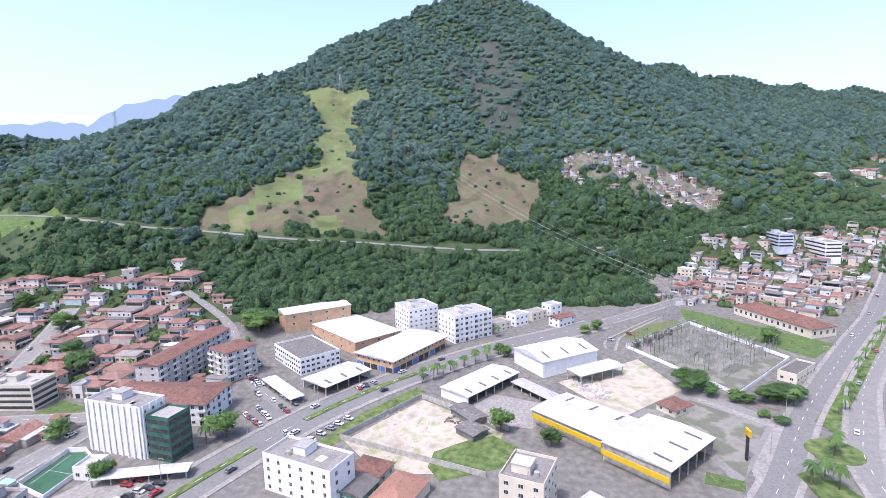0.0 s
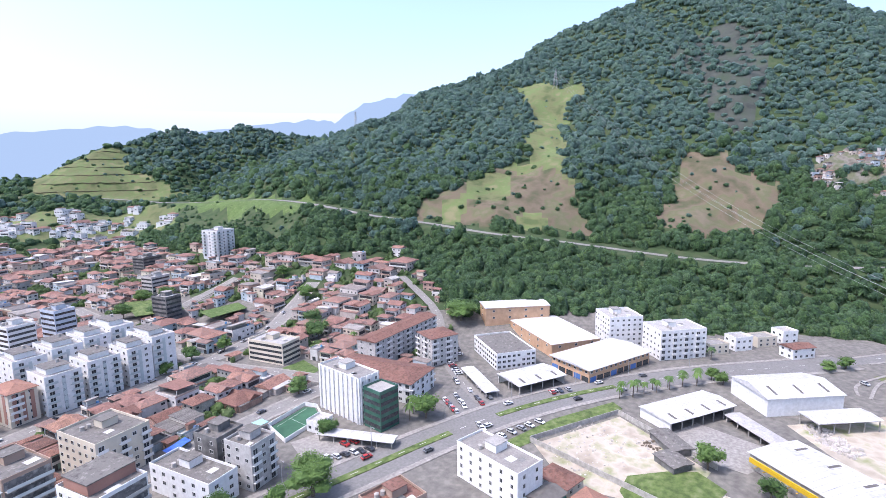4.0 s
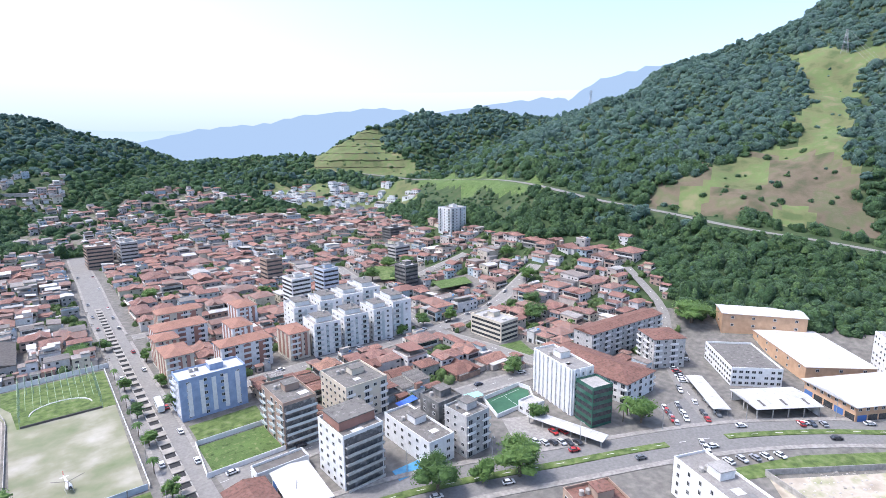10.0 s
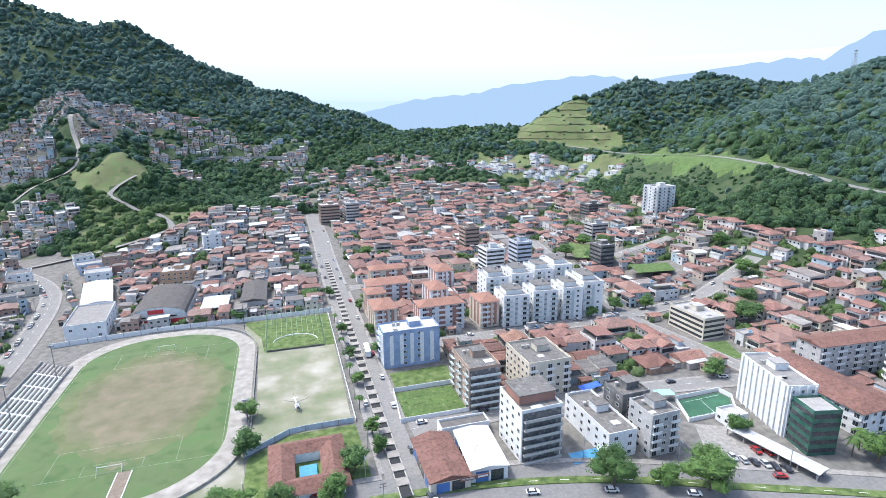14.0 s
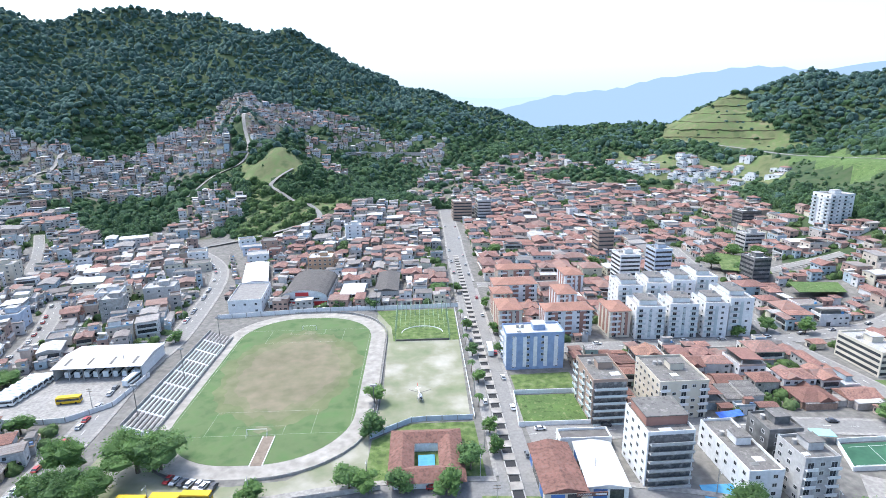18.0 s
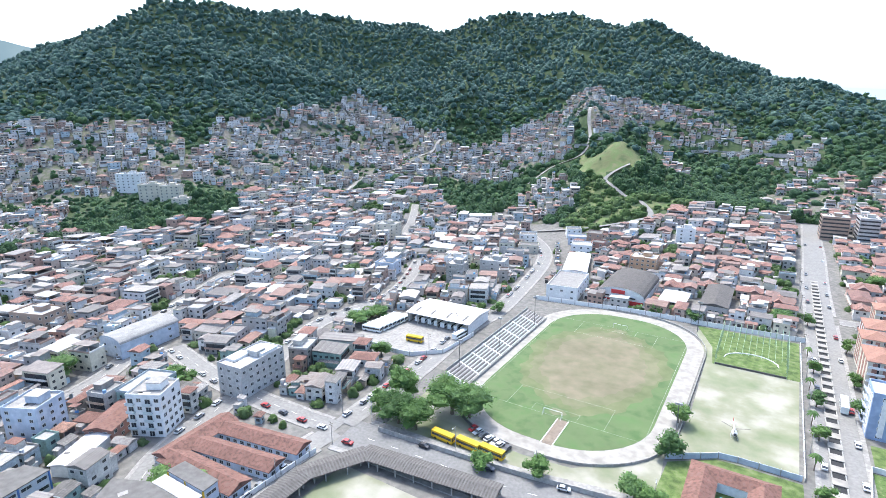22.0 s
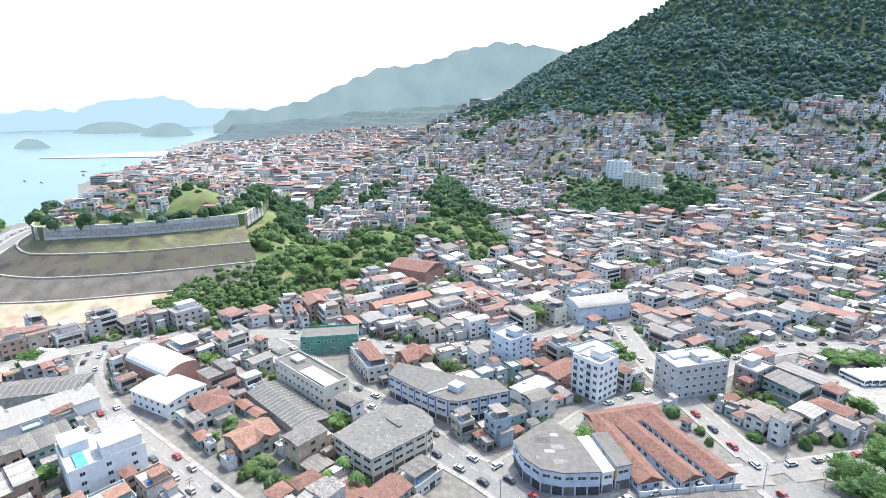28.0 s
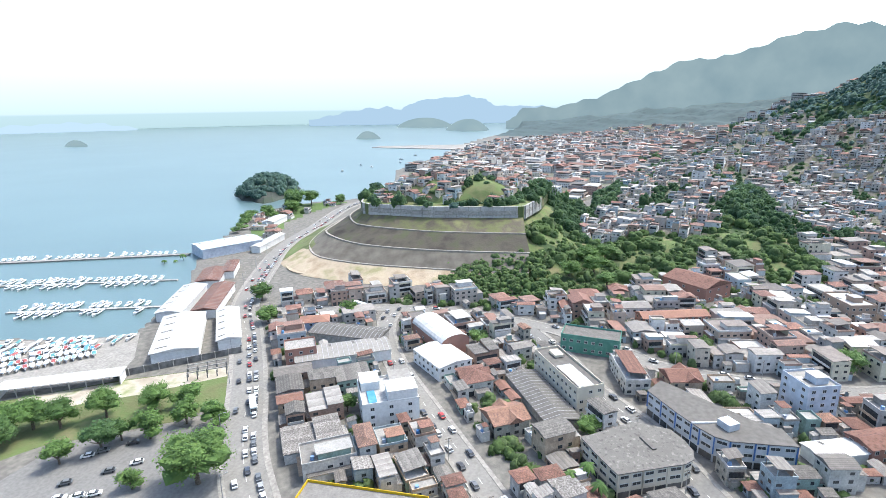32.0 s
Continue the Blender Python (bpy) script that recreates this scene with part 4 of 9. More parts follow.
                Shape().box(0, 0, 0, 1.7 if bands[0] == "white" else wide / bands[1] * 0.42, 0.12, h * 0.86).part("painted_band", M[bands[0]], ob, at=wall_pose(side, sx, sy, bx, h * 0.08, 0.05))
        for f in range(floors):
            if f == 0 and shop:
                for k in range(max(1, int(wide / 5))):
                    m = (k - (max(1, int(wide / 5)) - 1) / 2) * 5
                    Shape().box(0, 0, 0, 4.2, 0.12, fh * 0.78).part("shop_front", M["glass"] if (k + side) % 3 else M["blue_metal"], ob, at=wall_pose(side, sx, sy, m, 0.1, 0.04))
                continue
            if ribbon:
                s = Shape().box(0, 0, 0, wide * 0.94, 0.1, win[1])
                s.part("window_band", M["glass"], ob, at=wall_pose(side, sx, sy, 0, f * fh + fh * 0.35, 0.03))
                continue
            for k in range(n):
                m = (k - (n - 1) / 2) * wide / n
                if side in balcony and k % 2 == 0:
                    s = Shape().box(0, -0.55, 0, wide / n * 0.95, 1.1, 0.14).box(0, -1.07, 0.14, wide / n * 0.95, 0.07, 0.95)
                    s.part("balcony", M[bal_mat], ob, at=wall_pose(side, sx, sy, m, f * fh + 0.05, 0.0)) if f else None
                    put("window", window_mesh(1.9, 2.0), ob, wall_pose(side, sx, sy, m, f * fh + 0.2))
                elif rng.random() < 0.93:
                    put("window", window_mesh(*win), ob, wall_pose(side, sx, sy, m, f * fh + fh * 0.33))
    return ob


WINDOW = {}


def window_mesh(w, h):
    key = (round(w, 1), round(h, 1))
    if key not in WINDOW:
        s = Shape()
        s.box(0, 0, 0, w + 0.2, 0.10, h + 0.2, mat=0)
        for k in (-1, 1):
            s.add([(k * w / 4 - w / 4 + 0.04, -0.06, 0.14), (k * w / 4 + w / 4 - 0.04, -0.06, 0.14), (k * w / 4 + w / 4 - 0.04, -0.06, h + 0.06), (k * w / 4 - w / 4 + 0.04, -0.06, h + 0.06)], [(0, 1, 2, 3)], 1)
        WINDOW[key] = s.mesh("window", [M["frame"], M["glass"]])
    return WINDOW[key]


def wall_pose(side, sx, sy, along, z, off=0.03):
    """A pose on one of four walls of a box at the origin, facing out."""
    if side == 0:
        return pose(along, -sy / 2 - off, z)
    if side == 1:
        return pose(sx / 2 + off, along, z, 0, 0, 90)
    if side == 2:
        return pose(-along, sy / 2 + off, z, 0, 0, 180)
    return pose(-sx / 2 - off, -along, z, 0, 0, 270)


def shed(name, label, x, y, sx, sy, turn, h, roof_mat="white_metal", wall="white", rise=1.6, open_sides=(0,), ribs=True, category="warehouse", lights=True, rib_mat="steel", rib_gap=2.2, rib=0.09):
    """A hall of posts, walls and a low pitched sheet roof with ribs and roof lights."""
    ob = thing(name, label, category, pose(x, y, z_at(x, y), 0, 0, turn))
    take(x, y, sx, sy, turn)
    for side in range(4):
        wide = sx if side % 2 == 0 else sy
        if side in open_sides:
            for k in range(int(wide / 6) + 1):
                m = -wide / 2 + 0.3 + k * (wide - 0.6) / max(1, int(wide / 6))
                Shape().box(0, 0.2, -1, 0.35, 0.35, h + 1).part("post", M["concrete"], ob, at=wall_pose(side, sx, sy, m, 0, 0))
        else:
            Shape().box(0, 0.15, -1, wide - 0.02 if side % 2 == 0 else wide - 0.64, 0.3, h + 1).part("wall", M[wall], ob, at=wall_pose(side, sx, sy, 0, 0, 0))
    Shape().hip(sx, sy, h, rise, 0.6, 0).part("roof", M[roof_mat], ob)
    a, b = sx / 2 + 0.6, sy / 2 + 0.6
    n = int(max(sx, sy) / rib_gap)
    s = Shape()
    if ribs:
        for k in range(n):
            t = -1 + 2 * (k + 0.5) / n
            if a >= b:
                s.add([(t * a - rib, -b, h + 0.05), (t * a + rib, -b, h + 0.05), (t * a + rib, 0, h + rise + 0.05), (t * a - rib, 0, h + rise + 0.05), (t * a + rib, b, h + 0.05), (t * a - rib, b, h + 0.05)], [(0, 1, 2, 3), (3, 2, 4, 5)])
            else:
                s.add([(-a, t * b + rib, h + 0.05), (-a, t * b - rib, h + 0.05), (0, t * b - rib, h + rise + 0.05), (0, t * b + rib, h + rise + 0.05), (a, t * b - rib, h + 0.05), (a, t * b + rib, h + 0.05)], [(0, 1, 2, 3), (3, 2, 4, 5)])
        s.part("roof_rib", M[rib_mat], ob)
    if lights:
        for k in range(int(max(sx, sy) / 9)):
            t = (k + 0.5) / int(max(sx, sy) / 9) * 2 - 1
            if a >= b:
                q = [(t * a - 0.6, -b * 0.8, h + rise * 0.2 + 0.09), (t * a + 0.6, -b * 0.8, h + rise * 0.2 + 0.09), (t * a + 0.6, -b * 0.3, h + rise * 0.7 + 0.09), (t * a - 0.6, -b * 0.3, h + rise * 0.7 + 0.09)]
            else:
                q = [(-a * 0.8, t * b + 0.6, h + rise * 0.2 + 0.09), (-a * 0.8, t * b - 0.6, h + rise * 0.2 + 0.09), (-a * 0.3, t * b - 0.6, h + rise * 0.7 + 0.09), (-a * 0.3, t * b + 0.6, h + rise * 0.7 + 0.09)]
            Shape().add(q, [(0, 1, 2, 3)]).part("roof_light", M["metal_grey"], ob)
    return ob


def under(parent, name, at):
    """An empty part of a thing that stands at a place in the world."""
    ob = new(name)
    ob.empty_display_size = 0.1
    ob.parent = parent
    ob.matrix_basis = parent.matrix_basis.inverted() @ at
    return ob


def patch(name, label, pts, mat, lift=0.04, thick=0.0, category="ground"):
    """A flat piece of ground over the general level."""
    z = max(z_at(x, y) for x, y in pts) + lift
    area = sum(a[0] * b[1] - b[0] * a[1] for a, b in zip(pts, pts[1:] + pts[:1]))
    pts = pts if area > 0 else pts[::-1]
    return tagged(Shape().slab(pts, z, 0.3 + thick).part(name, M[mat]), label, category, kind="structure")


def keep_clear(*boxes):
    for x, y, sx, sy, turn in boxes:
        take(x, y, sx, sy, turn, 0)


def enclosure(label, pts, h=2.2, mat="concrete", gaps=(), thick=0.2, closed=True):
    """A yard wall along a line of corners, panel by panel."""
    ob = thing("yard_wall", label, "wall", pose(pts[0][0], pts[0][1], 0))
    ox, oy = pts[0]
    runs = list(zip(pts, pts[1:] + pts[:1])) if closed else list(zip(pts, pts[1:]))
    for n, (a, b) in enumerate(runs):
        if n in gaps:
            continue
        d = math.hypot(b[0] - a[0], b[1] - a[1])
        m = ((a[0] + b[0]) / 2, (a[1] + b[1]) / 2)
        Shape().box(m[0] - ox, m[1] - oy, z_at(*m) - 0.8, d - thick, thick, h + 0.8, math.degrees(math.atan2(b[1] - a[1], b[0] - a[0]))).part("panel", M[mat], ob)
    return ob


def outset(pts, d):
    """The same outline, pushed out from its middle."""
    cx, cy = sum(p[0] for p in pts) / len(pts), sum(p[1] for p in pts) / len(pts)
    return [(x + (x - cx) / math.hypot(x - cx, y - cy) * d, y + (y - cy) / math.hypot(x - cx, y - cy) * d) for x, y in pts]


def prism(name, label, pts, h, floors, wall, roof_mat, pier="blue_metal", category="office building"):
    """A building on a bent outline, with window bands, piers and a plain flat roof."""
    area = sum(a[0] * b[1] - b[0] * a[1] for a, b in zip(pts, pts[1:] + pts[:1]))
    pts = pts if area > 0 else pts[::-1]
    cx, cy = sum(p[0] for p in pts) / len(pts), sum(p[1] for p in pts) / len(pts)
    z = z_at(cx, cy)
    ob = thing(name, label, category, pose(cx, cy, z))
    q = [(x - cx, y - cy) for x, y in pts]
    for gx in np.arange(min(p[0] for p in pts), max(p[0] for p in pts) + 4, 4.0):
        for gy in np.arange(min(p[1] for p in pts), max(p[1] for p in pts) + 4, 4.0):
            if inside(gx, gy, pts):
                take(float(gx), float(gy), 4, 4, 0, 0.6)
    Shape().slab(q, h, h + 1).part("wall", M[wall], ob)
    Shape().slab(outset(q, 0.4), h + 0.35, 0.3).part("roof", M[roof_mat], ob)
    fh = h / floors
    for f in range(floors):
        for a, b in zip(q, q[1:] + q[:1]):
            d = math.hypot(b[0] - a[0], b[1] - a[1])
            if d < 3 or (a[0] + b[0] + 2 * cx) * (b[1] - a[1]) - (a[1] + b[1] + 2 * cy) * (b[0] - a[0]) > 0:
                continue
            t = math.degrees(math.atan2(b[1] - a[1], b[0] - a[0]))
            at = pose((a[0] + b[0]) / 2, (a[1] + b[1]) / 2, f * fh, 0, 0, t)
            n = max(1, round(d / 4.2))
            for k in range(n):
                m = (k - (n - 1) / 2) * d / n
                if f == 0:
                    Shape().box(m, -0.03, 0.1, d / n * 0.86, 0.16, fh * 0.75).part("shop_front", M["glass"] if k % 3 else M["metal_grey"], ob, at=at)
                else:
                    put("window", window_mesh(d / n * 0.66, 1.1), ob, at @ pose(m, -0.04, fh * 0.36))
            if f == 1:
                for k in range(0, n + 1, 2):
                    Shape().box((k - n / 2) * d / n, -0.05, 0, 0.45, 0.3, h - fh).part("pier", M[pier], ob, at=at)
    return ob


# tower with the glass corner and its car court
FINS = block("office_tower", "tall white office tower with vertical fins", 172, 138, 11, 27, -13, 19, 6, "white", gap=3.0, sides_=(0, 1, 2, 3), win=(0.9, 1.2), category="office building")
for k in range(9):
    Shape().box(0, -0.25, 0, 0.7, 0.5, 19.6).part("fin", M["white"], FINS, at=wall_pose(3, 11, 27, -12 + 3 * k, 0, 0))
for k in range(4):
    Shape().box(0, -0.25, 0, 0.6, 0.5, 19.6).part("fin", M["white"], FINS, at=wall_pose(0, 11, 27, -4.5 + 3 * k, 0, 0))
block("glass_office", "dark green glass corner of the office tower", 168, 118.5, 10, 10, -13, 16, 5, "green_glass", roof_mat="roof_pale", ribbon=True, win=(1.0, 1.6), category="office building", top=False)
shed("carport", "long white carport roof over parked cars", 152, 119, 5, 30, 14, 3, "white_metal", open_sides=(0, 1, 2, 3), rise=0.4, lights=False, category="carport")
block("annex", "plain white single-storey annex", 154, 139, 8, 7, 0, 4, 1, "white", top=False, category="building")
patch("car_court", "pale concrete car court", [(130, 124), (150, 106), (157, 134), (140, 142)], "pavement", 0.06, category="car park")
keep_clear((152, 152, 28, 18, 0), (141, 125, 26, 28, 0))
# clay-roofed slab and apartments
block("apartment_slab", "long white apartment slab with a weathered clay hip roof", 199.5, 141, 21.5, 47, 1, 9.5, 3, "white", "hip", "clay_old", 3.0, 3.6, balcony=(0, 3), over=0.7)
block("apartment_row", "long six-storey grey apartment row with balconies and a clay roof", 244, 158, 58, 12, -4, 15.2, 5, "grey_wall", "gable", "clay_old", 1.4, 4.2, balcony=(0,))
block("apartment_house", "grey six-storey apartment house with arched balconies", 243, 133, 16.5, 15.5, -30, 15.2, 5, "grey_wall", "hip", "clay_old", 1.4, 3.8, balcony=(0, 3))
# shopping centre and its neighbours
block("grey_roof_office", "boxy white office with a brown front panel", 262, 102, 33, 22, 45, 8, 3, "white", "flat", "mildew_roof", gap=2.6, win=(1.6, 1.2), category="office building", top=False)
block("shopping_centre", "orange shopping centre front with a broad white roof", 273, 52, 46, 25, -29, 6.8, 2, "orange_wall", "gable", "white_metal", 1.2, shop=True, category="shopping centre", over=1.2)
block("shopping_centre", "shopping centre hall with orange walls and white sheet roof", 301, 86, 50, 31, 47, 7.4, 2, "orange_wall", "barrel", "white_metal", 0.1, gap=9, category="shopping centre")
block("shopping_centre", "rear block of the shopping centre in orange and white", 319, 117, 42, 17, -54, 8.6, 2, "orange_wall", "gable", "white_metal", 0.9, gap=9, category="shopping centre")
shed("car_showroom", "low car workshop under a striped white sheet roof", 235, 77, 27, 17, -34, 4.6, "white_metal", "white", 1.0, (0, 3), category="workshop")
shed("parking_canopy", "narrow white parking canopy", 222, 99, 31, 6, 46, 3.2, "white_metal", open_sides=(0, 1, 2, 3), rise=0.3, lights=False, category="carport")
patch("car_park", "grey car park full of parked cars", [(188, 92), (197, 108), (226, 103), (212, 82)], "asphalt", 0.05, category="car park")
keep_clear((206, 96, 30, 22, 40), (330, 150, 60, 30, 60))
block("condominium_tower", "pale six-storey apartment tower", 317, 51, 20, 20, 35, 17, 6, "white", gap=3.2, win=(1.2, 1.1))
block("condominium_tower", "pale five-storey apartment tower with balconies", 309, 20, 18, 27, 38, 15.5, 5, "white", gap=3.2, win=(1.2, 1.1), balcony=(3,))
for k, (x, y, w) in enumerate(((322, 0, 12), (334, -12, 11), (347, -24, 13), (358, -36, 10))):
    block("roadside_shop", "small white roadside shop with a flat roof", x, y, w, 9, -50, 5 + (k % 2) * 2, 2, "white" if k % 2 else "cream", category="shop", top=False)
# industrial yards
shed("warehouse", "large white gabled warehouse with a lean-to", 264, -29, 24, 34, 33, 8, "white_metal", "white", 2.6, (), category="warehouse")
shed("loading_canopy", "white loading canopy beside the warehouse", 247, -46, 10, 26, 33, 5, "white_metal", "white", 0.5, (0, 1, 2, 3), lights=False, category="canopy")
shed("open_hall", "open hall under a pale sheet roof", 231, 8, 36, 16, -38, 4.6, "white_metal", "white", 1.0, (0,), category="warehouse")
HALLS = [shed("yellow_warehouse", "white-roofed warehouse with a yellow fascia", 196, -33, 33, 22, 46, 5.6, "white_metal", "concrete", 0.8, (3,), category="warehouse")]
HALLS.append(shed("yellow_warehouse", "wide white-roofed sales hall with yellow trim", 176, -55, 24, 30, 46, 6.6, "white_metal", "concrete", 0.9, (3,), category="warehouse"))
for x, y, n in ((185.5, -24.5, 31), (162.5, -43.5, 24)):
    Y = under(HALLS.pop(0), "fascia", pose(x, y, 3.7, 0, 0, 46))
    Shape().box(0, 0, 0, n, 0.4, 1.8).part("board", M["yellow"], Y)
    for k in range(int(n / 3)):
        Shape().box(-n / 2 + 1.5 + 3 * k, -0.25, -1.0, 0.15, 1.6, 0.15).part("bracket", M["yellow"], Y)
block("gatehouse", "small hut with a red clay hip roof", 213, -72, 9, 11, 35, 3, 1, "cream", "hip", "clay_old", 2.0, category="hut")
patch("bare_yard", "dusty pale bare yard", [(205, -49), (240, -28), (272, -72), (234, -82)], "bare", 0.04)
patch("concrete_yard", "stained pale concrete yard", [(194, -13), (201, 21), (226, 4), (214, -26)], "pavement", 0.075)
patch("sales_yard", "pale concrete sales yard", [(160, -75), (205, -110), (240, -84), (205, -52), (182, -72)], "pale_asphalt", 0.025)
patch("rubble_lot", "bare rubble lot with patchy grass", [(181, 58), (218, 33), (190, -2), (162, 6), (160, 40)], "bare", 0.05)
patch("road_verge", "mown grass verge along the main road", [(176, 69), (204, 57), (231, 38), (226, 33), (196, 52), (172, 64)], "grass", 0.12)
keep_clear((200, 20, 110, 75, -40), (215, -60, 110, 90, 45), (285, -110, 75, 75, -47), (335, -172, 75, 45, 21), (165, -100, 60, 60, 0))
block("parish_hall", "long hall with a brown clay roof and arched porch", 337, -174, 56, 18, 21, 5.5, 1, "cream", "hip", "clay_old", 4.0, gap=4, win=(1.6, 2.2), category="hall")
patch("substation_yard", "gravel yard of the electric substation", [(290, -72), (334, -119), (274, -144), (232, -103)], "yard_gravel", 0.05)
patch("green_strip", "strip of green grass behind a wall", [(375, -125), (298, -184), (276, -160), (340, -119)], "lot_grass", 0.05)
patch("oval_lawn", "dry grass mound beside the road", [(316, -70), (347, -112), (330, -118), (300, -78)], "hill_grass", 0.08)
patch("store_yard", "worn gravel yard with thin grass behind the yellow store", [(222, -60), (223, -82), (201, -102), (174, -84), (165, -79), (187, -72), (206, -62)], "yard_gravel", 0.033)
patch("yard_path", "pale concrete strip beside the store yard", [(225, -83), (226, -86), (202, -106), (200, -103.5)], "pavement", 0.07)
patch("store_lawn", "small patch of rank grass beside the yellow store", [(168, -68), (163, -78), (157, -76), (161, -65)], "lot_grass", 0.06)
patch("sandy_verge", "pale sandy verge beside the avenue", [(200, -104), (198, -110), (181, -99.5), (163, -87), (157, -80), (170, -83)], "pavement", 0.05)
enclosure("low white wall round the substation", [(290, -70), (336, -119), (274, -147), (228, -103)], 1.8, "white")
enclosure("grey wall round the rubble lot", [(182, 60), (220, 34), (192, -4), (160, 4)], 2.2, "concrete", gaps=(2,))
block("white_office", "plain white four-storey building with recessed balconies", 150, 60, 12, 27, -21, 12, 4, "white", gap=4.4, win=(1.0, 1.3), category="building")
block("brown_roof_building", "low building with a brown tiled flat roof", 122, 83, 16, 13, -20, 6, 2, "tan", "flat", "clay_old", category="building")
block("red_tile_house", "house with a bright red clay hip roof", 146, 30, 17, 12, -20, 4, 1, "cream", "hip", "clay_new", 2.6, category="house")
block("green_house", "green-walled house with a low grey roof", 147, 43, 10, 8, -20, 4, 1, "green_wall", "gable", "metal_grey", 1.0, category="house")
block("beige_building", "stepped beige and white apartment house", 143, -9, 13, 15, 70, 14, 5, "cream", "flat", "roof_pale", gap=3.5)
block("flat_hall", "plain white flat-roofed hall", 128, -28, 22, 20, 48, 7, 2, "white", "flat", "white_metal", category="hall", top=False)
# along the avenue
block("blue_apartment_house", "pale blue six-storey apartment house with white vertical stripes", 51, 227, 26.5, 12, 1, 17, 6, "blue_wall", "flat", "white_metal", gap=5.4, win=(1.2, 1.2), bands=("white", 5), balcony=(3,), bal_mat="pale_blue")
for k, (x, y, a, b) in enumerate(((56, 308, 26, 15), (46, 268, 12, 18), (76, 262, 25, 12), (102, 261, 11, 16), (82, 290, 11, 17), (62, 338, 24, 12), (96, 325, 12, 17), (46, 291, 11, 12))):
    block("walk_up_block", "five-storey white walk-up block with brick bands and clay roof", x, y, a, b, 2, 14.5, 5, "cream" if k % 2 else "white", "hip", "clay_new", 2.2, 5.0, balcony=(0,), bal_mat="white", bands=("brick", 3), group="walk-up blocks")
for x, y, a, b, h in ((117, 258, 14.5, 17, 19.5), (135, 259, 14.5, 17, 20), (151.5, 258, 12, 17, 20.5), (165, 262, 12, 24, 22.5), (120, 293, 14, 19, 19.5), (137, 295, 14, 21, 20), (153, 297, 13, 20, 20.5), (167, 300, 12, 24, 22)):
    CONDO = block("condominium_block", "white six-storey condominium block with small balconies", x, y, a, b, -4, h - 2.6, 6, "white", gap=4.8, win=(1.3, 1.2), balcony=(0,), bal_mat="glass_rail", group="white condominium", top=False)
    Shape().box(0, b * 0.05, h - 2.5, a * 0.62, b * 0.55, 2.7).box(0, b * 0.05, h + 0.2, a * 0.68, b * 0.62, 0.2, mat=1).part("penthouse", [M["white"], M["mildew_roof"]], CONDO)
    Shape().box(0, -b / 2 - 0.04, 1.0, 1.5, 0.1, h - 4.5).part("stair_glazing", M["glass_rail"], CONDO)
    put("water_tank", ROOF_TANK, CONDO, pose(a * 0.15, b * 0.1, h + 0.4))
TAN = block("tan_apartment_house", "tan six-storey apartment house with deep balconies", 69, 186, 13, 21, 1, 17.5, 6, "tan", "flat", "mildew_roof", gap=4.2, balcony=(3,), bal_mat="glass_rail", sides_=(1, 2, 3))
block("cream_apartment_house", "cream five-storey apartment house with flat roofs", 98, 188, 19, 22, 1, 15, 5, "cream", "flat", "mildew_roof", gap=3.6, balcony=(0,))
def terraces_on(ob, sx, sy, h, floors, rail="white", side=0, share=0.94):
    """Deep terraces across one face: a band painted with the recess's shade, slab and rail on each floor."""
    fh, wide = h / floors, sx if side % 2 == 0 else sy
    for f in range(floors):
        Shape().box(0, 0, 0.1, wide * share, 0.16, fh - 0.4).part("recess", M["recess_shade"], ob, at=wall_pose(side, sx, sy, 0, f * fh, 0.02))
        Shape().box(0, -0.85, -0.1, wide * share, 1.7, 0.22).part("terrace_slab", M["concrete"], ob, at=wall_pose(side, sx, sy, 0, f * fh, 0.0))
        Shape().box(0, -1.65, 0.12, wide * share, 0.1, 0.95).part("terrace_rail", M[rail], ob, at=wall_pose(side, sx, sy, 0, f * fh, 0.0))


TOWER = block("brick_top_tower", "white six-storey tower with a brick-red top and open terraces", 75.5, 149, 15, 17, 2, 18.5, 6, "white", "flat", "mildew_roof", gap=3.6, sides_=(1, 2, 3))
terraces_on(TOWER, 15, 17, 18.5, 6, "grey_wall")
Shape().box(0.5, 1.5, 18.6, 13.5, 11, 3.2).part("attic", M["brick"], TOWER, "brick-red attic storey")
Shape().box(0.5, 1.5, 21.8, 14.1, 11.6, 0.3).part("attic_roof", M["mildew_roof"], TOWER)
block("grey_workshop", "long white and grey building with roof machinery", 102, 147, 11, 28, 1, 9, 3, "white", "flat", "mildew_roof", gap=4.5)
block("raw_concrete_house", "raw grey concrete house with blank walls", 115, 150, 11.5, 11, 2, 15, 5, "dark_concrete", "flat", "mildew_roof", gap=4.5)
block("raw_concrete_house", "mildewed grey apartment house with balconies", 116, 136, 11, 12, 2, 15, 5, "grey_wall", "flat", "mildew_roof", gap=3.6, balcony=(0, 1))
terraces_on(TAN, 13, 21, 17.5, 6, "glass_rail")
patch("walled_green_lot", "walled vacant lot with rank green grass", [(36, 176), (65, 176), (65, 198), (38, 198)], "lot_grass", 0.06)
patch("front_garden", "narrow strip of grass before the blue building", [(39, 203), (65, 203), (66, 217), (39, 216)], "grass", 0.06)
enclosure("white wall round the vacant lot", [(35.5, 175.5), (65.5, 175.5), (65.5, 199), (37.5, 199)], 2.0, "white")
patch("hotel_pool", "turquoise swimming pool with a white rim", [(85, 134), (96, 134), (98, 140), (86, 140)], "pool", 0.15, category="swimming pool")
keep_clear((50, 195, 32, 46, 0), (91, 137, 16, 9, 0), (195, 192, 26, 24, 0), (243, 300, 36, 24, -8), (230, 360, 42, 54, 25))
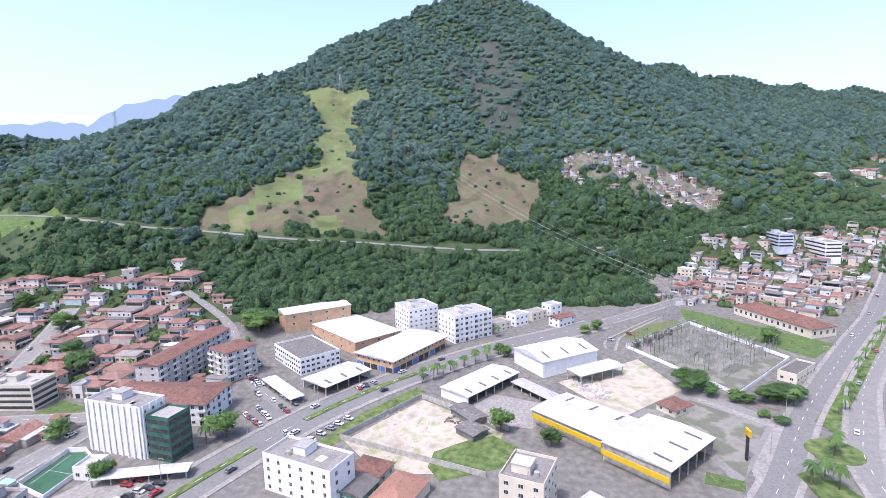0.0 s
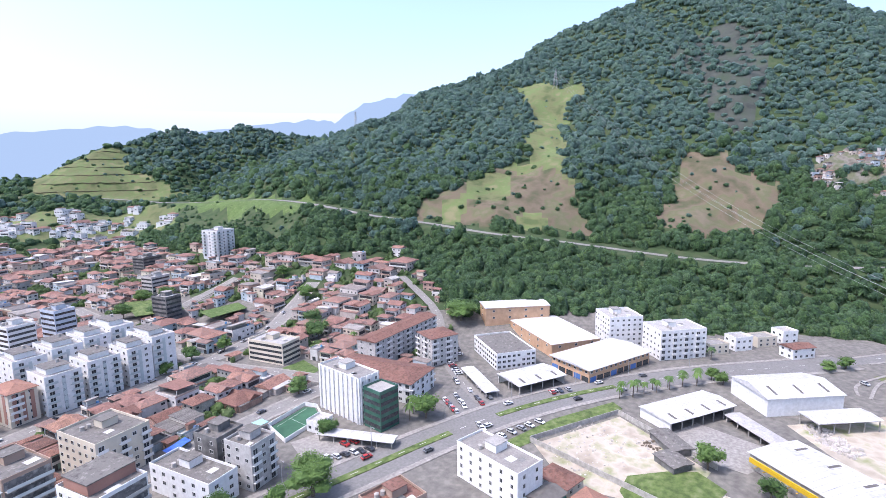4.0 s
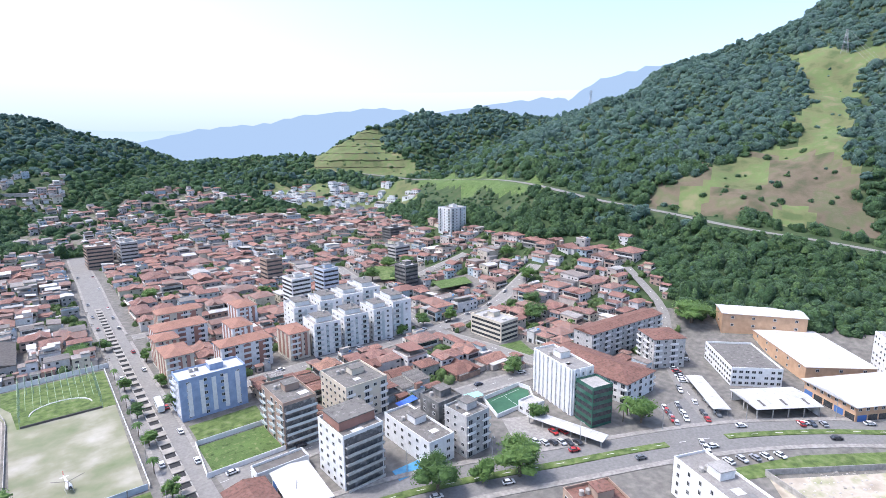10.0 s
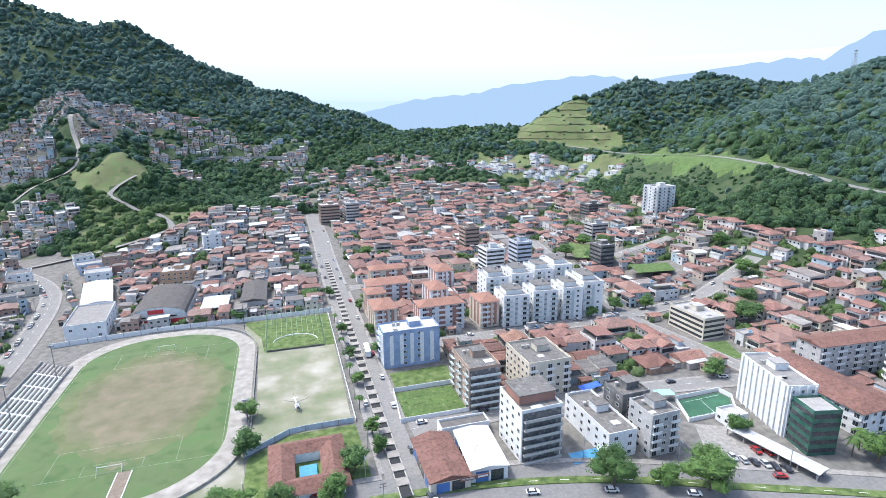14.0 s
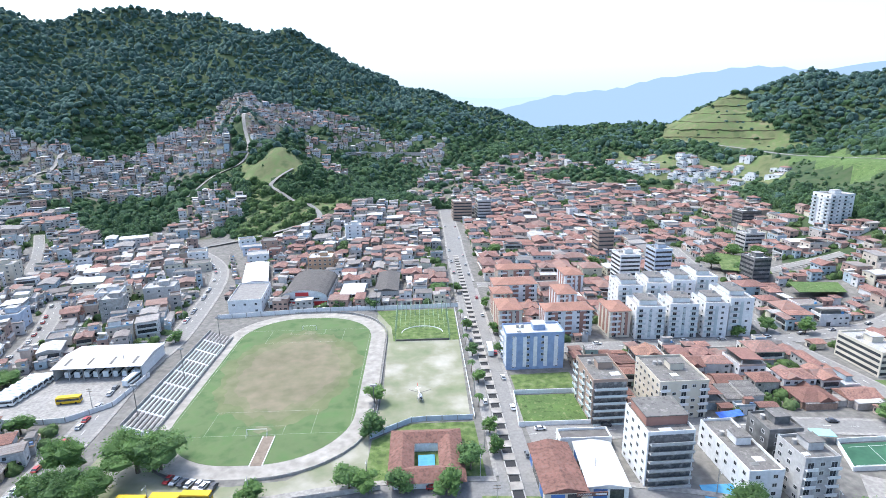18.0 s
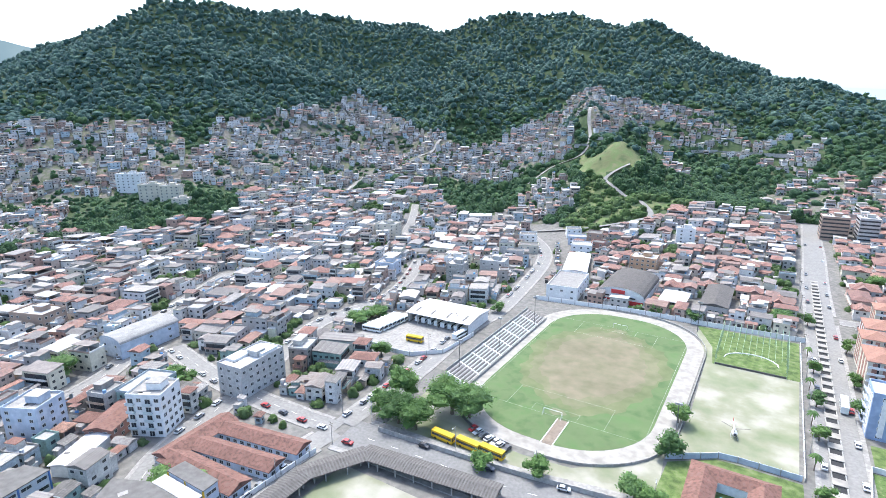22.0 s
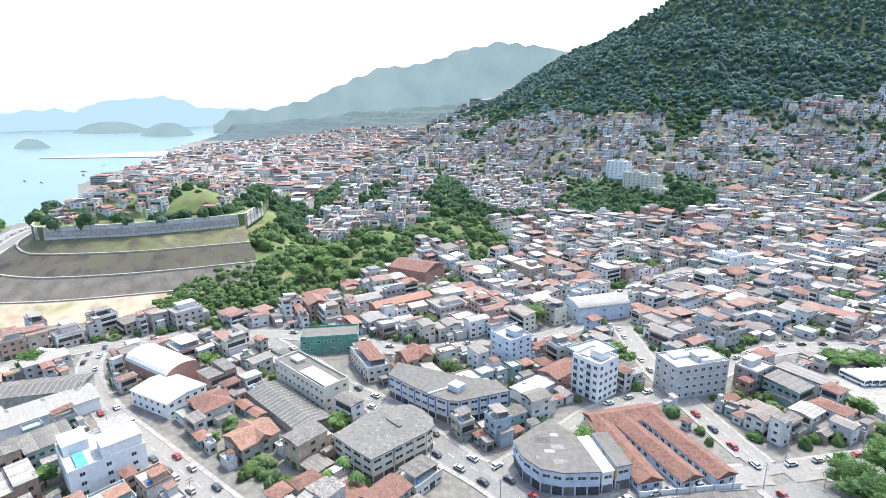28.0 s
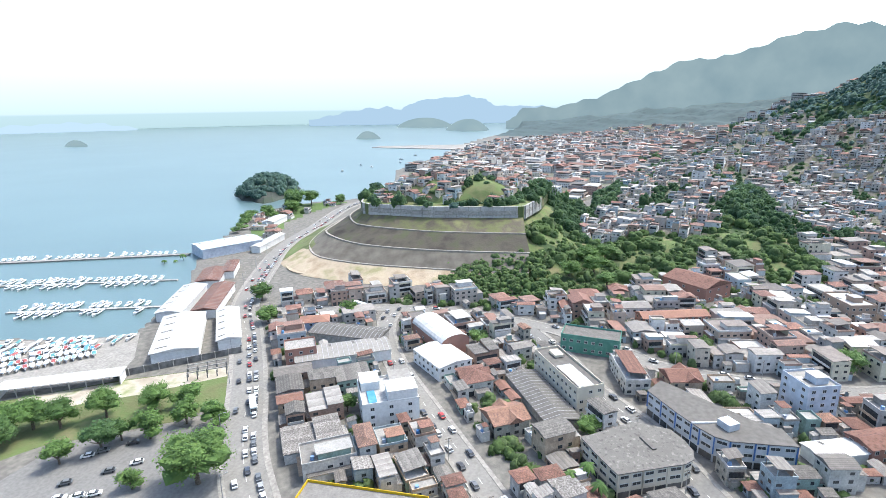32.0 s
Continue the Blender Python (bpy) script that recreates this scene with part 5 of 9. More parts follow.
patch("walled_garden", "walled garden with bright grass", [(186, 202), (210, 199), (203, 181), (186, 181)], "lot_grass", 0.06)
patch("town_park", "small green park with trees", [(228, 389), (252, 369), (236, 332), (208, 344)], "grass", 0.06)
patch("green_court", "small green sports court", [(232, 312), (262, 308), (254, 290), (226, 292)], "lot_grass", 0.06)
block("bakery", "corner bakery under low brown and white roofs", 42, 146, 13, 24, 0, 4.5, 1, "cream", "gable", "clay_old", 1.6, shop=True, category="shop")
block("sheet_roof_store", "store with a plain white sheet roof", 56, 146, 12, 22, -4, 5, 1, "white", "gable", "white_metal", 1.0, shop=True, category="shop")
block("green_shop", "small shop with a grey roof and green trim", 56, 163, 18, 6, 0, 4, 1, "white", "flat", "metal_grey", category="shop", top=False)
for x, y, a, b, h, f, w in ((45, 565, 20, 18, 19, 6, "tan"), (68, 565, 14, 20, 19, 6, "grey_wall"), (288, 450, 18, 14, 11, 4, "dark_concrete"), (258, 395, 16, 12, 12, 4, "grey_wall"), (494, -246, 26, 12, 11, 4, "pale_blue"), (488, -280, 30, 13, 13, 4, "white"), (225, 335, 12, 14, 18, 6, "dark_concrete"), (150, 420, 13, 14, 20, 6, "tan"), (140, 345, 14, 15, 20, 7, "white"), (165, 350, 12, 14, 22, 7, "pale_blue"), (205, 215, 14, 24, 11, 4, "cream")):
    block("mid_rise", "mid-rise apartment block over the houses", x, y, a, b, 3, h, f, w, ribbon=True, win=(1.0, 1.3))
block("balcony_tower", "white eight-storey tower with teal glass balconies", 316, 390, 20, 17, 6, 22, 8, "white", gap=4.8, balcony=(0, 3), bal_mat="glass_rail")
# ---- stadium ----
def ring(cx, cy, hx, hy, r, n=12):
    out = []
    for sx_, sy_, a0 in ((1, -1, -90), (1, 1, 0), (-1, 1, 90), (-1, -1, 180)):
        for k in range(n + 1):
            a = radians(a0 + 90 * k / n)
            out.append((cx + sx_ * (hx - r) + r * math.cos(a), cy + sy_ * (hy - r) + r * math.sin(a)))
    return out


CX, CY = -61.5, 225
outer, inner = ring(CX, CY, 42, 73.5, 36), ring(CX, CY, 34.5, 66.5, 30)
patch("track", "pale running track round the football pitch", outer, "track", 0.05, category="running track")
patch("infield", "worn green turf inside the track", inner, "pitch", 0.08, category="turf")
keep_clear((CX, CY, 86, 150, 0), (0, 240, 48, 130, 0), (-108, 225, 30, 110, 0), (-85, 145, 90, 26, 0), (0, 152, 50, 40, 0))
for k, (hx, hy) in enumerate(((31, 45), (27, 39), (22, 33))):
    M["wear"] = material("worn_turf", [(0.115 + 0.02 * k, 0.142 + 0.004 * k, 0.062 + 0.013 * k), (0.15 + 0.022 * k, 0.157 + 0.003 * k, 0.08 + 0.015 * k)], 0.15, 1.0, stain=0.25)
    rag = [(-61 + hx * math.cos(a) * (1 + 0.05 * math.sin(5 * a + k) + 0.04 * math.sin(11 * a + 2 * k) + 0.03 * math.sin(29 * a)), 227 + hy * math.sin(a) * (1 + 0.05 * math.sin(4 * a + k) + 0.04 * math.sin(13 * a + k) + 0.03 * math.sin(31 * a))) for a in [2 * math.pi * j / 120 for j in range(120)]]
    patch("worn_turf", "brownish worn turf in the middle of the pitch", rag, "wear", 0.09 + 0.008 * k, category="turf")
M["bare_turf"] = material("bare_worn_turf", [(0.15, 0.165, 0.088), (0.19, 0.185, 0.115)], 0.5, 1.0, stain=0.3)
for x, y, r in ((-61, 179.5, 3.2), (-61, 270.5, 3)):
    rag = [(x + r * math.cos(a) * (1 + 0.2 * math.sin(3 * a + x)), y + 0.7 * r * math.sin(a) * (1 + 0.2 * math.sin(5 * a + y))) for a in [2 * math.pi * j / 40 for j in range(40)]]
    patch("bare_patch", "bare sandy patch worn into the turf", rag, "bare_turf", 0.118, category="ground")
M["faded_marking"] = material("worn_line_chalk", [(0.20, 0.25, 0.15), (0.42, 0.43, 0.36)], 0.5, 0.95, stain=0.4)
lines = Shape()


def mark(x0, y0, x1, y1, w=0.12, z=0.13):
    d = math.hypot(x1 - x0, y1 - y0)
    lines.box((x0 + x1) / 2, (y0 + y1) / 2, z, d, w, 0.01, math.degrees(math.atan2(y1 - y0, x1 - x0)))


for x0, y0, x1, y1 in ((-95, 176, -28, 176), (-95, 274, -28, 274), (-95, 176, -95, 274), (-28, 176, -28, 274), (-81, 176, -81, 192), (-42, 176, -42, 192), (-81, 192, -42, 192), (-70.5, 176, -70.5, 181.5), (-52.5, 176, -52.5, 181.5), (-70.5, 181.5, -52.5, 181.5),
                       (-81, 274, -81, 258), (-42, 274, -42, 258), (-81, 258, -42, 258), (-70.5, 274, -70.5, 268.5), (-52.5, 274, -52.5, 268.5), (-70.5, 268.5, -52.5, 268.5)):
    mark(x0, y0, x1, y1)
tagged(lines.part("pitch_marking", M["faded_marking"]), "faded white lines of the football pitch", "pitch marking", kind="structure")
for y, s in ((176, -1), (274, 1)):
    goal = thing("goal", "white football goal frame", "goal", pose(-61.5, y, 0.1))
    for x in (-3.66, 3.66):
        Shape().rod((x, 0, 0), (x, 0, 2.44), 0.1).part("post", M["white"], goal)
        Shape().rod((x, 0, 2.44), (x, s * 1.8, 0.0), 0.05).part("stay", M["white"], goal)
    Shape().rod((-3.7, 0, 2.44), (3.7, 0, 2.44), 0.1).part("crossbar", M["white"], goal)
M["runway"] = material("brown_cinder_runway", [(0.19, 0.15, 0.115), (0.24, 0.195, 0.15)], 0.6, 1.0, stain=0.3)
patch("jump_pit", "brown long jump runway between white kerbs", [(-59, 158), (-55, 158), (-55, 175), (-59, 175)], "runway", 0.13, category="runway")
for x in (-59.15, -54.85):
    tagged(Shape().box(x, 166.5, 0.05, 0.25, 17, 0.2).part("kerb", M["white"]), "white kerb beside the jump runway", "kerb", kind="structure")


def wall_line(name, label, pts, h, mat, step=4.0, thick=0.2):
    """A fence or wall of panels and posts along a line."""
    ob = thing(name, label, "fence", pose(pts[0][0], pts[0][1], 0))
    ox, oy = pts[0]
    fine = even(pts, step)
    pm = {}
    post = Shape().box(0, 0, 0, thick + 0.12, thick + 0.12, h + 0.25).mesh("post", [M["concrete"]])
    for a, b in zip(fine, fine[1:]):
        d = math.hypot(b[0] - a[0], b[1] - a[1])
        if d < 0.3:
            continue
        key = round(d, 1)
        if key not in pm:
            pm[key] = Shape().box(0, 0, 0, max(0.1, d - thick - 0.16), thick, h).mesh("panel", [M[mat]])
        z = z_at(*a)
        put("panel", pm[key], ob, pose((a[0] + b[0]) / 2 - ox, (a[1] + b[1]) / 2 - oy, z, 0, 0, math.degrees(math.atan2(b[1] - a[1], b[0] - a[0]))))
        put("post", post, ob, pose(a[0] - ox, a[1] - oy, z))
    return ob


wall_line("track_wall", "low pale concrete wall round the running track", ring(CX, CY, 43, 74.5, 37, 8)[:20], 1.0, "concrete", 6)
wall_line("track_wall", "low concrete wall along the stadium road", ring(CX, CY, 43, 74.5, 37, 8)[27:], 1.0, "concrete", 6)
wall_line("stadium_wall", "white stadium wall with painted panels", [(-118, 294), (-60, 302), (-23, 302), (22, 304)], 2.6, "white", 8)
wall_line("court_wall", "pale blue wall before the sand pitch", [(-20, 171), (-4, 181.5), (19, 181.5)], 2.2, "pale_blue", 6)
wall_line("street_wall", "white wall between the sand pitch and the avenue", [(19.5, 182), (19.5, 303)], 1.2, "white", 8)
wall_line("roadside_wall", "weathered wall along the main road", [(-112, 133), (-60, 137), (-14, 144)], 1.8, "concrete", 8)

# terraces of benches
M["grandstand_step"] = material("grimy_concrete_steps", [(0.15, 0.145, 0.135), (0.20, 0.192, 0.18)], 0.5, 0.95, stain=0.3)
M["bench_paint"] = material("pale_green_white_bench", [(0.38, 0.43, 0.39), (0.46, 0.50, 0.46)], 1, 0.7, stain=0.2)
stand = thing("grandstand", "open concrete grandstand with white and green bench rows", "grandstand", pose(-106.5, 222, 0))
row_mesh = Shape().box(0, 0, 0, 1.5, 10.2, 0.5).mesh("step", [M["grandstand_step"]])
seat = [Shape().box(0, 0, 0, 0.62, 10.0, 0.14).mesh("bench", [m]) for m in (M["concrete"], M["bench_paint"])]
for bay in range(8):
    aisle = Shape()
    for k in range(7):
        put("step", row_mesh, stand, pose(5.3 - 1.5 * k, -38 + 11 * bay, 0.1 + 0.55 * k))
        put("bench", seat[0 if bay in (0, 7) else 1], stand, pose(5.05 - 1.5 * k, -38 + 11 * bay, 0.6 + 0.55 * k))
        aisle.box(5.7 - 1.5 * k, -43.5 + 11 * bay, 0.1, 0.75, 0.8, 0.62 + 0.55 * k).box(4.95 - 1.5 * k, -43.5 + 11 * bay, 0.1, 0.75, 0.8, 0.9 + 0.55 * k)
    aisle.part("stair", M["white"], stand, "white-painted stepped aisle")
Shape().box(6.4, 0.5, 0, 0.25, 88, 1.3).part("front_wall", M["concrete"], stand)
Shape().box(-4.9, 0.5, 0, 0.25, 88, 5.2).part("back_wall", M["concrete"], stand)
# sand pitch, training cage, helicopter
patch("sand_pitch", "worn sandy training ground with thin grass", [(-27, 294), (19, 296), (18, 182), (-19, 178), (-17, 205), (-18, 262)], "sand", 0.05, category="pitch")
patch("cage_lawn", "green corner lawn behind the track", [(-27, 300), (19, 301), (19, 256), (-15, 256), (-17, 275)], "grass", 0.08, category="lawn")
M["cage_paint"] = material("pale_green_cage_paint", [(0.26, 0.36, 0.24), (0.32, 0.42, 0.30)], 1.0, 0.7, stain=0.2)
cage = thing("net_cage", "tall net cage of thin posts and cables over a lawn", "cage", pose(0, 274, 0.1))
for k in range(12):
    x = -14 + 28 * k / 11
    Shape().rod((x, 18, 0), (x, 18, 9), 0.12, n=5).part("post", M["cage_paint"], cage)
    Shape().rod((x, 18, 9), (x, -18, 7), 0.075, n=4).part("cable", M["cage_paint"], cage)
for x in (-14, 14):
    for k in range(6):
        Shape().rod((x, -18 + 7 * k, 0), (x, -18 + 7 * k, 7.2), 0.12, n=5).part("post", M["cage_paint"], cage)
Shape().box(0, -18, 0, 28, 0.15, 0.9).part("board", M["metal_grey"], cage)
arc = Shape()
for k in range(10):
    a, b = math.pi * k / 10, math.pi * (k + 1) / 10
    arc.rod((-11 * math.cos(a), -8 + 9 * math.sin(a), 0.15), (-11 * math.cos(b), -8 + 9 * math.sin(b), 0.15), 0.25, n=4)
arc.part("kerb", M["white"], cage)


def helicopter(x, y, turn):
    ob = thing("helicopter", "small white helicopter parked on the sandy pitch", "helicopter", pose(x, y, 0.1, 0, 0, turn))
    b = bmesh.new()
    bmesh.ops.create_uvsphere(b, u_segments=14, v_segments=9, radius=1)
    for v in b.verts:
        v.co = Vector((v.co.x * 0.95, v.co.y * 2.2, v.co.z * 1.05 + 1.7))
        if v.co.y > 0.8:
            v.co.x *= 0.75
    me = bpy.data.meshes.new("cabin")
    b.to_mesh(me)
    b.free()
    me.materials.append(M["white"])
    new("cabin", me).parent = ob
    Shape().rod((0, 1.5, 2.0), (0, 7.2, 2.3), 0.42, 0.16, 8).part("tail_boom", M["white"], ob)
    Shape().box(0, 7.0, 2.0, 0.12, 0.9, 1.8, tip=0.6).part("tail_fin", M["red"], ob)
    Shape().box(0, 5.8, 2.2, 2.4, 0.5, 0.08).part("stabiliser", M["white"], ob)
    Shape().box(0, -1.75, 1.5, 1.3, 0.9, 0.85, tip=0.7).part("windscreen", M["glass"], ob)
    Shape().rod((0, 0, 2.6), (0, 0, 3.3), 0.13).part("mast", M["steel"], ob)
    for k in range(3):
        Shape().box(2.7, 0, 3.25, 5.2, 0.28, 0.05).part("rotor_blade", M["metal_grey"], ob, at=pose(0, 0, 0, 0, 0, 20 + 120 * k))
    for sx_ in (-1, 1):
        Shape().rod((sx_, -2.0, 0.1), (sx_, 1.8, 0.1), 0.07).part("skid", M["steel"], ob)
        Shape().rod((sx_, -0.9, 0.1), (sx_ * 0.5, -0.8, 1.0), 0.05).rod((sx_, 0.9, 0.1), (sx_ * 0.5, 0.8, 1.0), 0.05).part("skid_strut", M["steel"], ob)


helicopter(-1.5, 197, 8)

patch("stadium_ground", "dusty ground with thin grass beside the track", [(-113, 136), (-60, 140), (-18, 147), (-21, 178), (-30, 162), (-45, 150), (-62, 148), (-80, 150), (-95, 160), (-104, 178), (-113, 170)], "sand", 0.02)
# courtyard house south of the sand pitch
patch("school_garden", "green garden round the courtyard house", [(-19, 170), (-5, 180), (19, 180), (20, 141), (-20, 141)], "grass", 0.05)
yard = thing("courtyard_house", "low courtyard house with a broad weathered clay roof and a pool", "house", pose(0.5, 156, 0))
Shape().box(0, -9.5, 0, 21, 6, 3.6).part("wall", M["white"], yard)
Shape().box(0, 9.5, 0, 21, 6, 3.6).part("wall", M["white"], yard)
Shape().box(-7.5, 0, 0, 6, 12.9, 3.6).part("wall", M["white"], yard)
Shape().box(7.5, 0, 0, 6, 12.9, 3.6).part("wall", M["white"], yard)
o, i, m = ((-12.5, -14.5), (12.5, -14.5), (12.5, 14.5), (-12.5, 14.5)), ((-4, -6), (4, -6), (4, 6), (-4, 6)), ((-8, -10), (8, -10), (8, 10), (-8, 10))
for k in range(4):
    n = (k + 1) % 4
    Shape().add([(*o[k], 3.5), (*o[n], 3.5), (*m[n], 5.6), (*m[k], 5.6), (*i[n], 3.6), (*i[k], 3.6)], [(0, 1, 2, 3), (3, 2, 4, 5)]).part("roof", M["clay_old"], yard)
Shape().box(0, 0, 0.1, 5.6, 6.5, 0.9).part("pool", M["pool"], yard)
take(0.5, 156, 25, 29)
# ---- north and west of the stadium ----
block("sports_hall", "arched hall with a dark curved roof and white front", -72, 334, 28, 44, 0, 5.5, 1, "white", "barrel", "hall_roof", 5.0, gap=20, category="hall", over=0.4)
front = thing("hall_sign", "red sign board and dark lettering bars on the hall front", "sign", pose(-72, 311.7, 0))
Shape().box(-1, 0, 6.6, 8, 0.15, 2.4).part("board", M["red"], front)
for k in range(4):
    Shape().box(-8 + 5.2 * k, 0, 4.4, 3.6, 0.12, 0.8).part("lettering_bar", M["dark"], front)
Shape().box(0, -0.3, 0, 28, 0.3, 3.2).part("red_base", M["red"], front)
shed("car_canopy", "white canopy over a forecourt", -44, 330, 14, 22, 0, 4.5, "white_metal", open_sides=(0, 1, 2, 3), rise=0.3, lights=False, category="canopy")
block("white_box_building", "plain white two-storey hall", -106, 318, 19, 34, 6, 8, 2, "white", "flat", "roof_pale", gap=6, category="building", top=False)
block("grey_hall", "long hall with a dull grey roof", -22, 340, 14, 40, 0, 6, 1, "grey_wall", "gable", "hall_roof", 1.6, category="hall")
block("orange_building", "orange three-storey building with flat roof", -75, 392, 18, 16, 2, 9, 3, "orange_wall", "flat", "roof_pale", category="building")
block("white_long_hall", "long white sheet-roofed hall", -118, 372, 16, 50, 14, 5, 1, "white", "gable", "white_metal", 1.2, category="hall")
for x, y, a, b, h, f, w in ((-60, 470, 14, 12, 12, 4, "white"), (-165, 330, 18, 14, 10, 3, "grey_wall"), (-178, 300, 12, 12, 13, 4, "concrete"), (-190, 318, 14, 12, 11, 3, "white"), (-230, 290, 14, 14, 9, 3, "pale_blue"), (-330, 260, 18, 13, 10, 3, "white"), (-300, 380, 20, 14, 12, 4, "cream")):
    block("flat_roof_block", "plain flat-roofed block with grimy walls", x, y, a, b, 12, h, f, w, gap=5.5, category="building")
# bus depot
shed("bus_depot", "open bus depot under a long white roof with roof lights", -146, 236, 38, 24, 2, 6, "white_metal", "white", 1.4, (0,), category="depot")
patch("depot_yard", "pale concrete bus yard", [(-178, 190), (-128, 190), (-128, 226), (-178, 230)], "pavement", 0.05)
keep_clear((-153, 210, 54, 46, 0))
wall_line("depot_wall", "white boundary wall of the depot", [(-178, 190), (-140, 188), (-126, 200), (-124, 226)], 2.2, "white", 8)
# school with red roofs
for k, (x, y, a, b, t) in enumerate(((-161, 93, 9, 27, 4), (-141, 105, 34, 7.5, 10), (-141, 94, 33, 7.5, 10), (-143, 83, 34, 8, 3))):
    block("school_wing", "low school wing with a red-brown clay roof", x, y, a, b, t, 3.6, 1, "pale_blue" if k else "white", "gable", "clay_old", 1.9, gap=3.0, win=(1.6, 1.3), category="school", group="school wings")
keep_clear((-146, 94, 46, 36, 5))
wall_line("school_wall", "white school boundary wall", [(-124, 79), (-122.5, 112)], 2.0, "white", 6)
for x, y, a, b, t in ((-114.5, 84, 7, 33, 1), (-110, 107.5, 7, 22, -30), (-82, 120.5, 47, 7, 7)):
    shed("covered_walk", "long covered walk under a deeply ribbed brown-grey roof", x, y, a, b, t, 3.4, "hall_roof", "cream", 0.9, (0, 1, 2, 3), lights=False, category="canopy", rib_mat="metal_grey", rib_gap=1.0, rib=0.24)
patch("school_court", "pale concrete sports court", [(-110, 78), (-72, 84), (-72, 112), (-110, 112)], "sand", 0.05, category="court")
keep_clear((-90, 95, 60, 50, 0))
# corner office, white apartments, halls
OFFICE = prism("corner_office", "long pale grey-blue office wrapping a street corner", [(-196, 9.4), (-184, 18.5), (-176, 25.5), (-172.4, 29.5), (-171.3, 34), (-173.2, 45), (-174.8, 53.5), (-183.5, 50.5), (-186.5, 41.8), (-205.6, 14.2)], 9.3, 3, "office_face", "metal_grey")
Shape().box(3, 2, 9.65, 5, 4.5, 2.4, 40).part("stair_house", M["office_face"], OFFICE)
Shape().box(3, -5, 9.65, 0.5, 9, 0.5, 20).part("roof_kerb", M["white"], OFFICE)
CORNER = prism("corner_shops", "two-storey pale blue shops round a street corner under worn grey sheets", [(-146, 47), (-138, 47.5), (-131.5, 51), (-128.5, 57), (-127, 68), (-145, 67.4), (-156, 62.5)], 8, 2, "pale_blue", "metal_grey", "pale_blue", "shop")
for x, y, a, b, t, key in ((-6, -1, 5, 3.2, 78, "hall_roof"), (-1.5, 2.5, 4.2, 2.6, 82, "dark_concrete"), (2, -4, 3.6, 3, 74, "mildew_roof"), (5.5, 1, 4.6, 2.2, 86, "dark_concrete"), (0, -0.8, 3.2, 1.6, 78, "roof_sheet"), (-8, 3.6, 2.6, 1.8, 70, "roof_sheet")):
    Shape().box(x, y, 8.352, a, b, 0.03, t).part("roof_patch", M[key], CORNER)
prism("white_strip_store", "narrow store under a bright white sheet roof", [(-145, 68.4), (-127.4, 68.9), (-127.8, 72.6), (-145, 72.4)], 7.4, 2, "white", "white_metal", "white", "shop")
prism("blue_front_store", "two-storey blue and yellow store with a grey roof", [(-145, 73.2), (-144.5, 78.6), (-128.6, 78.6), (-128, 73.4)], 8.3, 2, "pale_blue", "metal_grey", "yellow", "shop")
block("blue_apartment_tower", "pale blue and white apartment tower", -216, 66, 13.5, 12.5, 26, 13.8, 5, "pale_blue", "flat", "roof_pale", gap=4)
block("white_apartment_block", "white apartment block with blue window frames", -184, 92, 13, 12.5, 28, 16, 5, "white", "flat", "roof_sheet", gap=3.0, win=(1.6, 1.4), balcony=(0,), bal_mat="glass_rail")
GREYB = block("grey_concrete_block", "bulky raw grey block with a white roof", -180, 132, 13.5, 24, 5, 13.4, 4, "grey_wall", "flat", "white_metal", gap=3.4)
Shape().box(2.5, 5, 13.5, 7, 9, 1.8).box(-3.5, -4, 13.5, 5, 8, 1.2).part("roof_room", M["white"], GREYB)
block("blue_gable_hall", "tall hall with a pale blue end wall and curved roof", -262, 129, 16, 31, 6, 8, 2, "pale_blue", "barrel", "roof_pale", 3.0, gap=8, category="hall")
block("cinema_roof", "brown-roofed terrace beside the white apartments", -196, 84, 10, 22, 30, 6, 2, "brick", "gable", "clay_old", 1.4, category="building")
shed("long_white_shed", "narrow shed with a white sheet roof", -188, 70, 8, 24, 28, 4.5, "white_metal", "white", 0.8, ())
LONG = block("long_white_block", "long cream three-storey building beside the diagonal street", -204, -22, 36, 11.5, 37, 10.5, 3, "cream", "flat", "metal_grey", gap=3.2, category="building", top=False)
Shape().box(8, -1.2, 10.9, 18, 6.4, 0.3).part("roof_sheet", M["white_metal"], LONG)
Shape().box(-11, 1, 10.9, 6, 4, 1.1).part("roof_room", M["cream"], LONG)
SHOPS = prism("rounded_grey_building", "cream-grey building with a rounded corner and dark flat roof", [(-144, 1), (-148.5, 8), (-153, 15), (-155.5, 19.5), (-158.5, 22), (-163, 22.3), (-168, 20), (-173, 16), (-174, 5), (-166.5, -3), (-159, -11), (-151, -5)], 8.4, 3, "cream", "mildew_roof", "cream", "building")
Shape().box(-3, 0, 8.75, 7, 1.4, 0.5, 35).part("roof_vent", M["metal_grey"], SHOPS)
block("green_block", "dark green two-storey building at the bend", -247, -16, 13, 27, -2, 8, 2, "green_wall", "flat", "roof_grey", gap=3.2, category="building", top=False)
CUBE = block("white_cube_block", "stark white stepped block with blank walls and a turquoise roof pool", -165, -85, 20, 21, 35, 9.6, 3, "white", "flat", "roof_pale", gap=7, category="building", top=False)
Shape().box(5.2, 4.5, 9.7, 8.6, 11, 4.2).part("upper_room", M["white"], CUBE)
Shape().box(-5.5, 5.8, 9.7, 8, 8.4, 2.8).part("upper_room", M["white"], CUBE)
Shape().box(-5.2, -6.2, 9.7, 8.6, 7, 3.4).part("upper_room", M["white"], CUBE)
Shape().box(4.6, -6.5, 9.7, 9, 3, 0.6).part("roof_pool", M["pool"], CUBE)
